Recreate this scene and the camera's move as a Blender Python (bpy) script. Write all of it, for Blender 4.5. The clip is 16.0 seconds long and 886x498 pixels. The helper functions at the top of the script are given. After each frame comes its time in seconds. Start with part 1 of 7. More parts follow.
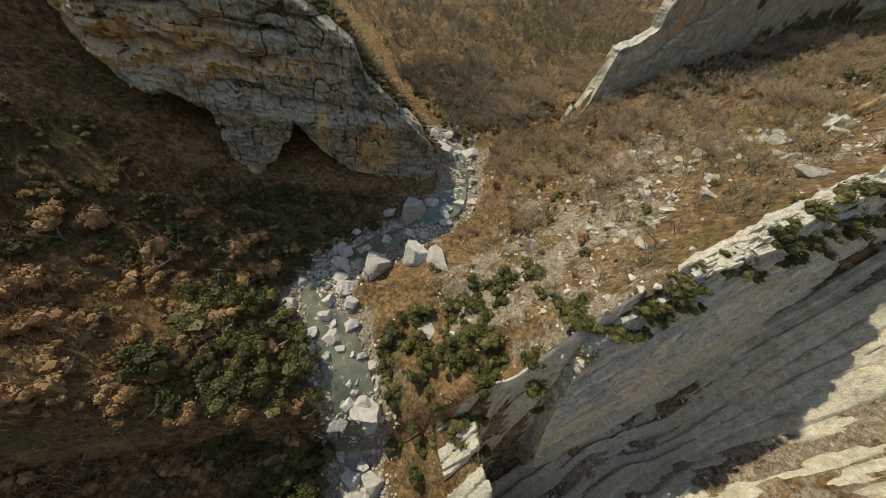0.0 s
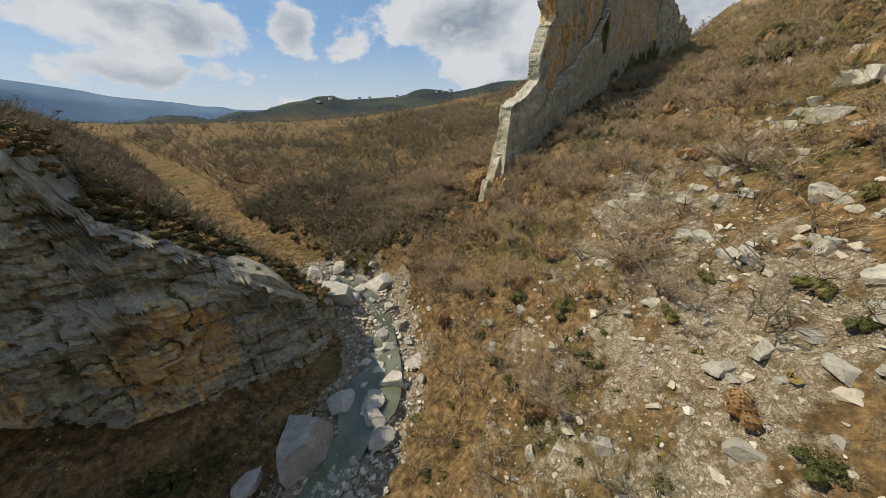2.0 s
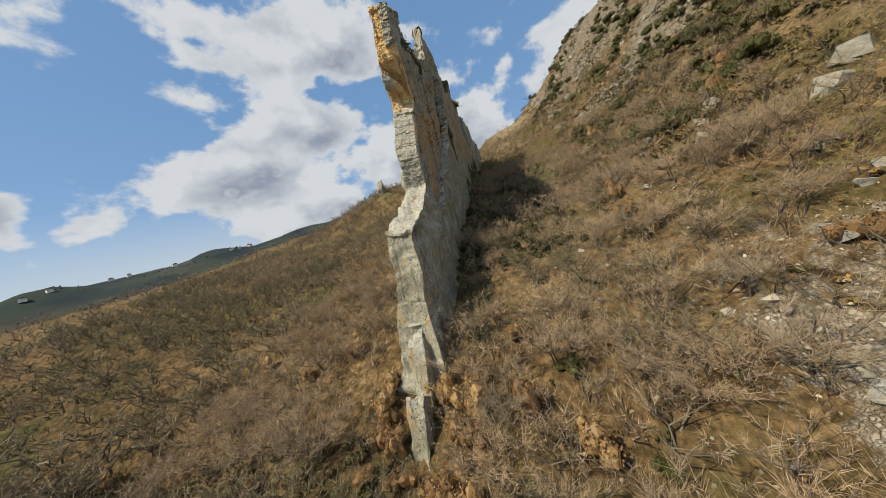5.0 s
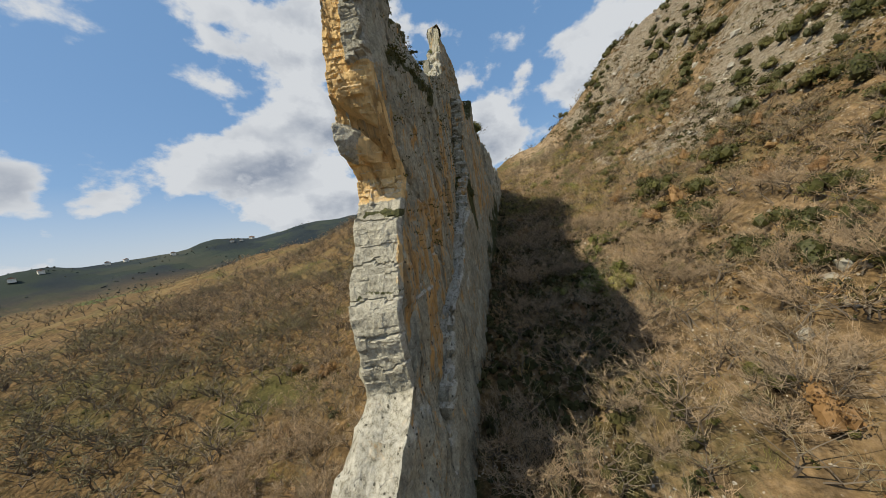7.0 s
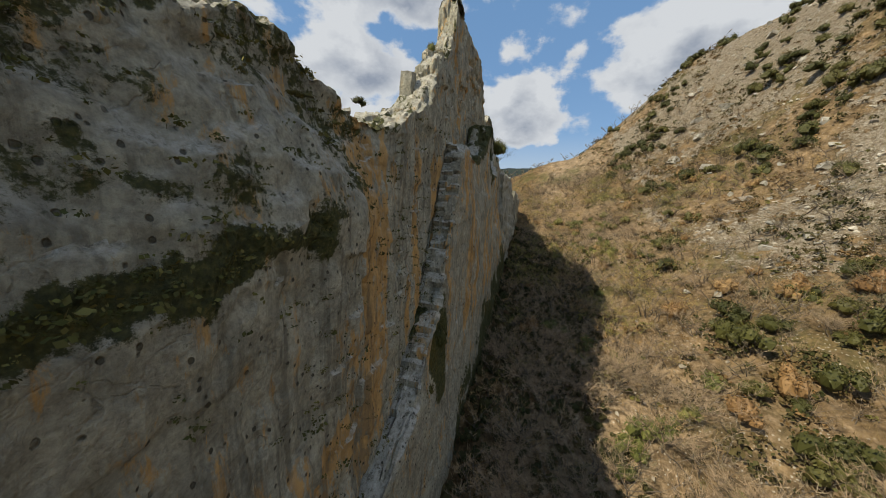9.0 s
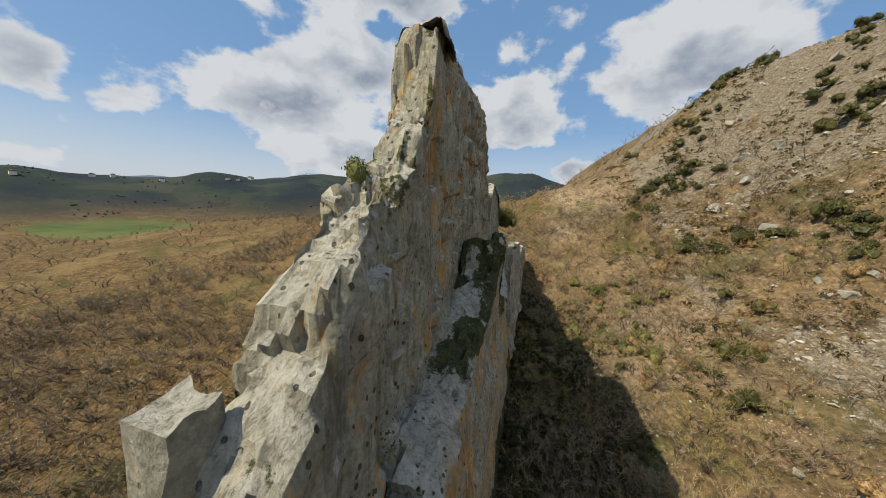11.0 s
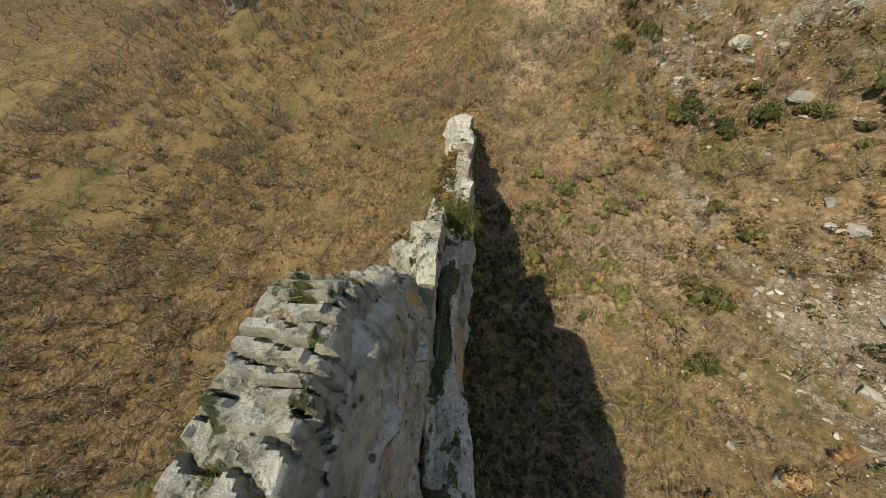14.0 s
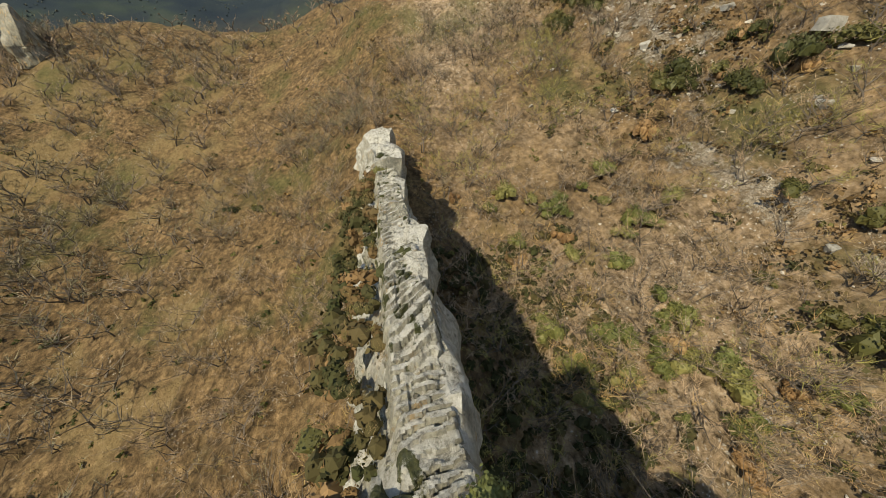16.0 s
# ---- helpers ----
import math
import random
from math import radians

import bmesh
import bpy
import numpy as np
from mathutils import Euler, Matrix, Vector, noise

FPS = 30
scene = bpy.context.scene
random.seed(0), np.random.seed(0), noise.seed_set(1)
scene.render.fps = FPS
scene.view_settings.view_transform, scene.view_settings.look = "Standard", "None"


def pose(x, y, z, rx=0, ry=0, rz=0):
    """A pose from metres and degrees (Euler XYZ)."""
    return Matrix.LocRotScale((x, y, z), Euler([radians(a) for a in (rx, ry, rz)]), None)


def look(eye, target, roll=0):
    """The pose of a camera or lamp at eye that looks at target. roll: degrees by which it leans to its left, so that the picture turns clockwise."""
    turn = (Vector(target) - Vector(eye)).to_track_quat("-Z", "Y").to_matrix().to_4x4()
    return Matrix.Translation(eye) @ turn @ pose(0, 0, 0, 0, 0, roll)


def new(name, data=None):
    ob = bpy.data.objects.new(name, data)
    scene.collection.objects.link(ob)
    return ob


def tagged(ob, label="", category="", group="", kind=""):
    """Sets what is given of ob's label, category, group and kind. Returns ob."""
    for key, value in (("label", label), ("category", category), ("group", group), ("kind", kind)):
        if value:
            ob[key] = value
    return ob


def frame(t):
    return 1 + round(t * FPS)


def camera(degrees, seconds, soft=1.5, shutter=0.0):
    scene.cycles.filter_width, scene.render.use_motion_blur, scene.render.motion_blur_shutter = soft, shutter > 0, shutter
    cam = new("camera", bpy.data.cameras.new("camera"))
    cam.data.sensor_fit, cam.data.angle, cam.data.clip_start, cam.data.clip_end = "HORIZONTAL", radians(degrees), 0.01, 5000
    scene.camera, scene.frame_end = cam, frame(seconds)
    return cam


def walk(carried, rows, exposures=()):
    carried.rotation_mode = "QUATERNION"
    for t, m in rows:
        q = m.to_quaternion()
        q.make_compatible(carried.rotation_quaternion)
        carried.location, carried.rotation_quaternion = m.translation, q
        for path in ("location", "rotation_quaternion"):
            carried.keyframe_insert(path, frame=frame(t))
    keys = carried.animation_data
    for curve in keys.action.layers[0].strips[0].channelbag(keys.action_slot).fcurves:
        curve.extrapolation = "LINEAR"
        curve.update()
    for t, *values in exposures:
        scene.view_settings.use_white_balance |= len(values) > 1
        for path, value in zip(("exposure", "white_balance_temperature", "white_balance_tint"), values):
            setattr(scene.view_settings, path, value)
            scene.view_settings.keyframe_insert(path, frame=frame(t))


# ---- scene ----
cam = camera(110.3, 16.0, soft=0.65)
METRES, EYE, TILT, LEAN, TURN = 200.0, 45.0, -44.3, -9.0, -19.4
ROWS = [
    (0.0, 0.0, 0.0, 0.0, 0.0, -0.0, 0.0),
    (0.5, 0.0073, 0.0378, 0.0059, 0.85, 7.28, 1.4),
    (1.0, 0.0121, 0.0756, 0.0209, -0.98, 11.89, 6.19),
    (1.5, 0.0146, 0.1117, 0.0399, -4.96, 14.68, 13.66),
    (2.0, 0.0162, 0.1491, 0.06, -10.8, 17.01, 23.75),
    (2.5, 0.0184, 0.1838, 0.0807, -16.86, 19.18, 34.48),
    (3.0, 0.0239, 0.2142, 0.1034, -22.66, 21.12, 43.88),
    (3.5, 0.0345, 0.2391, 0.1243, -27.07, 23.19, 49.96),
    (4.0, 0.0506, 0.2593, 0.1444, -30.83, 24.63, 53.19),
    (4.5, 0.0704, 0.2731, 0.1626, -35.22, 23.79, 53.54),
    (7.0, 0.2032, 0.2843, 0.2514, -38.75, 22.22, 48.12),
    (7.5, 0.2319, 0.28, 0.2686, -39.47, 20.01, 46.56),
    (8.0, 0.2601, 0.2761, 0.2846, -40.9, 17.34, 43.44),
    (8.5, 0.2883, 0.2738, 0.3002, -41.71, 15.49, 39.55),
    (9.0, 0.3139, 0.2731, 0.3156, -42.02, 14.64, 36.44),
    (9.5, 0.3387, 0.2739, 0.3319, -41.99, 14.81, 34.62),
    (10.0, 0.3614, 0.2764, 0.3487, -42.13, 15.92, 34.47),
    (12.5, 0.4592, 0.2784, 0.4351, -49.98, -1.76, 38.96),
    (13.0, 0.4796, 0.279, 0.4458, -51.04, -11.9, 38.48),
    (13.5, 0.5015, 0.2838, 0.4544, -53.02, -22.61, 39.03),
    (14.0, 0.5225, 0.294, 0.4586, -57.85, -32.68, 40.66),
    (14.5, 0.5428, 0.3087, 0.4573, -65.45, -41.18, 42.72),
    (15.0, 0.5602, 0.3262, 0.4497, -72.71, -45.35, 44.51),
    (15.5, 0.5775, 0.3466, 0.4375, -77.77, -44.69, 45.48),
    (16.0, 0.5998, 0.3649, 0.4251, -79.38, -39.69, 45.44),
]
walk(cam, [(t, pose(0, 0, EYE, TILT, LEAN, TURN) @ pose(METRES * x, METRES * y, METRES * z, 90 + pitch, roll, yaw)) for t, x, y, z, yaw, pitch, roll in ROWS], [(0.0, 0.0, 7300, 10), (16.0, 0.0, 7300, 10)])

# ---- world, sun, exposure ----
SUN_TO = Vector((-0.43, 0.475, 0.77)).normalized()
world = bpy.data.worlds.new("sky")
scene.world = world
world.use_nodes = True


# clouds: compass bearing, height, half width and half height in degrees, and how solid they are
CLOUDS = ((61, 31, 19, 6, 1.0), (59, 20, 11, 5.5, 1.0), (46, 14, 12, 5.5, 1.0), (54, 7, 11, 4.5, 0.9), (74, 13, 12, 6.5, 1.0), (86, 14.5, 6.5, 6.5, 1.0), (86, 23, 5, 3, 0.45), (93, 22, 3, 2.4, 0.45),
          (110, 20, 14, 7, 1.1), (95, 6, 4, 2.5, 0.9), (21, 11.5, 4.5, 3.4, 0.75), (28, 10, 3.6, 2.4, 0.5), (6, 11, 13, 4.0, 1.0), (4, 6, 13, 2.8, 0.7), (-14, 14, 12, 6, 0.9), (33, 6, 2, 1.2, 0.3))


def build_sky(nt):
    n, l = nt.nodes, nt.links
    n.clear()
    out = n.new("ShaderNodeOutputWorld")
    bg = n.new("ShaderNodeBackground")
    sky = n.new("ShaderNodeTexSky")
    sky.sky_type, sky.sun_disc = "NISHITA", False
    sky.sun_elevation = math.asin(SUN_TO.z)
    sky.sun_rotation = math.atan2(SUN_TO.x, SUN_TO.y)
    sky.altitude, sky.air_density, sky.dust_density, sky.ozone_density = 400, 1.0, 0.6, 1.3
    tc = n.new("ShaderNodeTexCoord")
    sep = n.new("ShaderNodeSeparateXYZ")
    l.new(tc.outputs["Generated"], sep.inputs[0])

    def m(op, a, b=None, c=None, clamp=False):
        k = n.new("ShaderNodeMath")
        k.operation, k.use_clamp = op, clamp
        for i, v in enumerate((a, b, c)):
            if v is None:
                continue
            if isinstance(v, (int, float)):
                k.inputs[i].default_value = v
            else:
                l.new(v, k.inputs[i])
        return k.outputs[0]

    def ramp(v, a, b, lo=0.0, hi=1.0):
        k = n.new("ShaderNodeMapRange")
        k.interpolation_type = "SMOOTHSTEP"
        l.new(v, k.inputs[0])
        for i, q in enumerate((a, b, lo, hi)):
            k.inputs[i + 1].default_value = q
        return k.outputs[0]

    def fluff(scale, detail, rough, shift=(0, 0, 0)):
        mp = n.new("ShaderNodeMapping")
        mp.inputs["Location"].default_value, mp.inputs["Scale"].default_value = shift, (1, 1, 1.5)
        l.new(tc.outputs["Generated"], mp.inputs[0])
        k = n.new("ShaderNodeTexNoise")
        k.inputs["Scale"].default_value, k.inputs["Detail"].default_value, k.inputs["Roughness"].default_value = scale, detail, rough
        l.new(mp.outputs[0], k.inputs["Vector"])
        return k.outputs["Fac"]

    bearing = m("MULTIPLY", m("ARCTAN2", sep.outputs[0], sep.outputs[1]), 57.2958)
    height = m("MULTIPLY", m("ARCSINE", sep.outputs[2]), 57.2958)
    at = n.new("ShaderNodeCombineXYZ")
    l.new(bearing, at.inputs[0])
    l.new(height, at.inputs[1])
    body = low = None
    for az, el, wide, high, solid in CLOUDS:
        mp = n.new("ShaderNodeMapping")
        mp.vector_type = "TEXTURE"
        mp.inputs["Location"].default_value, mp.inputs["Scale"].default_value = (az, el, 0), (wide, high, 1)
        l.new(at.outputs[0], mp.inputs[0])
        ln = n.new("ShaderNodeVectorMath")
        ln.operation = "LENGTH"
        l.new(mp.outputs[0], ln.inputs[0])
        share = m("MULTIPLY", m("SUBTRACT", 1.25, ln.outputs["Value"], clamp=True), solid)
        yy = n.new("ShaderNodeSeparateXYZ")
        l.new(mp.outputs[0], yy.inputs[0])
        under = m("MULTIPLY", share, m("MULTIPLY_ADD", yy.outputs[1], -0.5, 0.5, clamp=True))
        body = share if body is None else m("SMOOTH_MAX", body, share, 0.15)
        low = under if low is None else m("MAXIMUM", low, under)
    puffs = fluff(7.0, 9, 0.56, (3.1, 1.7, 0.4))
    # beyond the named clouds the sky goes on with others like them
    span = n.new("ShaderNodeMapping")
    span.vector_type = "TEXTURE"
    span.inputs["Location"].default_value, span.inputs["Scale"].default_value = (50, 8, 0), (84, 42, 1)
    l.new(at.outputs[0], span.inputs[0])
    ln = n.new("ShaderNodeVectorMath")
    ln.operation = "LENGTH"
    l.new(span.outputs[0], ln.inputs[0])
    others = m("MULTIPLY", ramp(ln.outputs["Value"], 0.95, 1.15), ramp(fluff(2.4, 3, 0.5, (0.6, 1.7, 0.3)), 0.48, 0.62, 0.0, 0.8))
    mass = m("MAXIMUM", body, others)
    dens = m("ADD", mass, m("MULTIPLY", m("SUBTRACT", puffs, 0.5), 2.4))
    dens = m("MULTIPLY", dens, ramp(mass, 0.0, 0.12))
    cover = ramp(dens, 0.16, 0.46)
    # undersides turn grey; billows shade themselves away from the sun
    billow = m("SUBTRACT", fluff(7.0, 5, 0.5, (3.06, 1.74, 0.56)), puffs)
    shade = m("ADD", m("MULTIPLY", low, 0.75), m("MULTIPLY_ADD", billow, 2.6, 0.08), clamp=True)
    shade = m("MULTIPLY", shade, ramp(dens, 0.25, 0.75))
    mixc = n.new("ShaderNodeMix")
    mixc.data_type = "RGBA"
    l.new(shade, mixc.inputs[0])
    mixc.inputs[6].default_value = (5.7, 6.35, 7.35, 1)
    mixc.inputs[7].default_value = (2.45, 3.05, 4.2, 1)
    # thin white veil near the horizon
    veil = n.new("ShaderNodeMapRange")
    l.new(sep.outputs[2], veil.inputs[0])
    veil.inputs[1].default_value, veil.inputs[2].default_value = 0.0, 0.20
    veil.inputs[3].default_value, veil.inputs[4].default_value = 0.62, 0.0
    fac = m("MAXIMUM", cover, veil.outputs[0])
    mix = n.new("ShaderNodeMix")
    mix.data_type = "RGBA"
    l.new(fac, mix.inputs[0])
    haze = n.new("ShaderNodeMix")
    haze.data_type = "RGBA"
    haze.inputs[0].default_value = 0.55
    l.new(sky.outputs[0], haze.inputs[6])
    haze.inputs[7].default_value = (1.5, 3.65, 7.5, 1)
    l.new(haze.outputs[2], mix.inputs[6])
    l.new(mixc.outputs[2], mix.inputs[7])
    l.new(mix.outputs[2], bg.inputs["Color"])
    bg.inputs["Strength"].default_value = 0.107
    l.new(bg.outputs[0], out.inputs[0])


build_sky(world.node_tree)

sun_data = bpy.data.lights.new("sun", "SUN")
sun_data.energy, sun_data.angle, sun_data.color = 4.95, radians(0.53), (1.0, 0.945, 0.79)
sun = new("sun", sun_data)
sun.matrix_world = look((0, 0, 300), Vector((0, 0, 300)) - SUN_TO)


# ---- noise and mesh helpers ----
def hashed(ix, iy, iz, seed):
    h = (ix.astype(np.int64) * 374761393 + iy.astype(np.int64) * 668265263 + iz.astype(np.int64) * 2147483647 + seed * 974634777) & 0xFFFFFFFF
    h = ((h ^ (h >> 13)) * 1274126177) & 0xFFFFFFFF
    h = h ^ (h >> 16)
    return (h & 0xFFFF) / 32767.5 - 1.0


def vnoise(x, y, z, seed=0):
    x, y, z = np.broadcast_arrays(np.asarray(x, float), np.asarray(y, float), np.asarray(z, float))
    ix, iy, iz = np.floor(x), np.floor(y), np.floor(z)
    fx, fy, fz = x - ix, y - iy, z - iz
    fx, fy, fz = (f * f * f * (f * (f * 6 - 15) + 10) for f in (fx, fy, fz))
    r = 0
    for dx in (0, 1):
        for dy in (0, 1):
            for dz in (0, 1):
                w = (fx if dx else 1 - fx) * (fy if dy else 1 - fy) * (fz if dz else 1 - fz)
                r = r + w * hashed(ix + dx, iy + dy, iz + dz, seed)
    return r


def fbm(x, y, z, octaves=4, seed=0, gain=0.5):
    r, a = 0, 1.0
    x, y, z = np.asarray(x, float), np.asarray(y, float), np.asarray(z, float)
    for k in range(octaves):
        r = r + a * vnoise(x, y, z, seed + k * 17)
        x, y, z, a = x * 2.03 + 11.3, y * 2.03 + 5.7, z * 2.03 + 2.1, a * gain
    return r


def smooth(a, b, x):
    t = np.clip((np.asarray(x, float) - a) / (b - a), 0, 1)
    return t * t * (3 - 2 * t)


def raw_mesh(name, verts, faces, mats=(), smooth_shade=False):
    """A mesh from an (n, 3) array and a list of (m, 3) or (m, 4) arrays of indices."""
    if not isinstance(faces, (list, tuple)):
        faces = [faces]
    me = bpy.data.meshes.new(name)
    verts = np.asarray(verts, np.float32)
    me.vertices.add(len(verts))
    me.vertices.foreach_set("co", verts.ravel())
    loops = np.concatenate([np.asarray(f, np.int32).ravel() for f in faces])
    sizes = np.concatenate([np.full(len(f), f.shape[1], np.int32) for f in faces])
    me.loops.add(len(loops))
    me.loops.foreach_set("vertex_index", loops)
    me.polygons.add(len(sizes))
    starts = np.concatenate([[0], np.cumsum(sizes)[:-1]]).astype(np.int32)
    me.polygons.foreach_set("loop_start", starts)
    me.polygons.foreach_set("loop_total", sizes)
    me.polygons.foreach_set("use_smooth", np.full(len(sizes), bool(smooth_shade)))
    for k in mats:
        me.materials.append(k)
    me.update(calc_edges=True)
    me.validate()
    return me


def crisp(me, degrees_=35):
    """Smooth shading that breaks at real edges."""
    me.polygons.foreach_set("use_smooth", np.ones(len(me.polygons), bool))
    me.set_sharp_from_angle(angle=radians(degrees_))
    me.update()
    return me


def grid_faces(n, m, wrap=False):
    """Quads of an n x m sheet of vertices, row by row."""
    i, j = np.meshgrid(np.arange(n - 1), np.arange(m - 1), indexing="ij")
    a = (i * m + j).ravel()
    return np.stack([a, a + m, a + m + 1, a + 1], 1)


def part_mesh(name, me, parent=None, label=""):
    ob = new(name, me)
    ob.parent = parent
    if label:
        ob["label"] = label
    return ob


def empty(name, at=(0, 0, 0)):
    ob = new(name)
    ob.location = at
    return ob


# ---- materials ----
def nodes_of(name):
    mat = bpy.data.materials.new(name)
    mat.use_nodes = True
    nt = mat.node_tree
    return mat, nt, nt.nodes["Principled BSDF"]


class Graph:
    """Short forms for shader nodes of one material."""

    def __init__(self, name, rough=0.9, spec=0.25):
        self.mat, self.nt, self.bsdf = nodes_of(name)
        self.n, self.l = self.nt.nodes, self.nt.links
        self.bsdf.inputs["Roughness"].default_value = rough
        self.bsdf.inputs["Specular IOR Level"].default_value = spec
        self.coord = self.n.new("ShaderNodeNewGeometry")

    def put(self, node, i, v):
        if hasattr(v, "is_output"):
            self.l.new(v, node.inputs[i])
        else:
            node.inputs[i].default_value = v

    def place(self, scale=(1, 1, 1), shift=(0, 0, 0), turn=(0, 0, 0), source=None):
        k = self.n.new("ShaderNodeMapping")
        self.l.new(source or self.coord.outputs["Position"], k.inputs[0])
        k.inputs["Scale"].default_value, k.inputs["Location"].default_value, k.inputs["Rotation"].default_value = scale, shift, turn
        return k.outputs[0]

    def noise(self, scale, detail=4, rough=0.55, at=None, distort=0.0):
        k = self.n.new("ShaderNodeTexNoise")
        self.l.new(at or self.coord.outputs["Position"], k.inputs["Vector"])
        k.inputs["Scale"].default_value, k.inputs["Detail"].default_value = scale, detail
        k.inputs["Roughness"].default_value, k.inputs["Distortion"].default_value = rough, distort
        return k.outputs["Fac"]

    def warped(self, scale, amount):
        """The place, pushed about by noise."""
        k = self.n.new("ShaderNodeTexNoise")
        self.l.new(self.coord.outputs["Position"], k.inputs["Vector"])
        k.inputs["Scale"].default_value, k.inputs["Detail"].default_value = scale, 4
        m = self.n.new("ShaderNodeVectorMath")
        m.operation = "MULTIPLY_ADD"
        self.l.new(k.outputs["Color"], m.inputs[0])
        m.inputs[1].default_value = (amount, amount, amount)
        self.l.new(self.coord.outputs["Position"], m.inputs[2])
        return m.outputs[0]

    def cells(self, scale, at=None, feature="F1", out="Distance"):
        k = self.n.new("ShaderNodeTexVoronoi")
        self.l.new(at or self.coord.outputs["Position"], k.inputs["Vector"])
        k.feature = feature
        k.inputs["Scale"].default_value = scale
        return k.outputs[out]

    def ramp(self, v, *stops):
        k = self.n.new("ShaderNodeValToRGB")
        self.l.new(v, k.inputs[0])
        e = k.color_ramp.elements
        while len(e) < len(stops):
            e.new(0.5)
        for s, (p, c) in zip(e, stops):
            s.position = p
            s.color = (*c, 1) if isinstance(c, tuple) else (c, c, c, 1)
        return k.outputs[0]

    def step(self, v, a, b, lo=0.0, hi=1.0):
        k = self.n.new("ShaderNodeMapRange")
        k.interpolation_type = "SMOOTHSTEP"
        self.l.new(v, k.inputs[0])
        for i, x in enumerate((a, b, lo, hi)):
            k.inputs[i + 1].default_value = x
        return k.outputs[0]

    def math(self, op, a, b=0.0, clamp=False):
        k = self.n.new("ShaderNodeMath")
        k.operation, k.use_clamp = op, clamp
        self.put(k, 0, a)
        self.put(k, 1, b)
        return k.outputs[0]

    def mix(self, f, a, b, how="MIX"):
        k = self.n.new("ShaderNodeMix")
        k.data_type, k.blend_type = "RGBA", how
        self.put(k, 0, f)
        for i, v in ((6, a), (7, b)):
            if isinstance(v, tuple):
                v = (*v, 1) if len(v) == 3 else v
            self.put(k, i, v)
        return k.outputs[2]

    def axis(self, which, source=None):
        k = self.n.new("ShaderNodeSeparateXYZ")
        self.l.new(source or self.coord.outputs["Position"], k.inputs[0])
        return k.outputs[which]

    def island(self):
        return self.coord.outputs["Random Per Island"]

    def per_object(self):
        return self.n.new("ShaderNodeObjectInfo").outputs["Random"]

    def colour(self, v):
        self.put(self.bsdf, "Base Color", v if hasattr(v, "is_output") else (*v, 1))
        return self

    def bump(self, v, strength=0.5, distance=0.1, after=None):
        k = self.n.new("ShaderNodeBump")
        k.inputs["Strength"].default_value, k.inputs["Distance"].default_value = strength, distance
        self.l.new(v, k.inputs["Height"])
        if after:
            self.l.new(after, k.inputs["Normal"])
        self.l.new(k.outputs[0], self.bsdf.inputs["Normal"])
        return k.outputs[0]


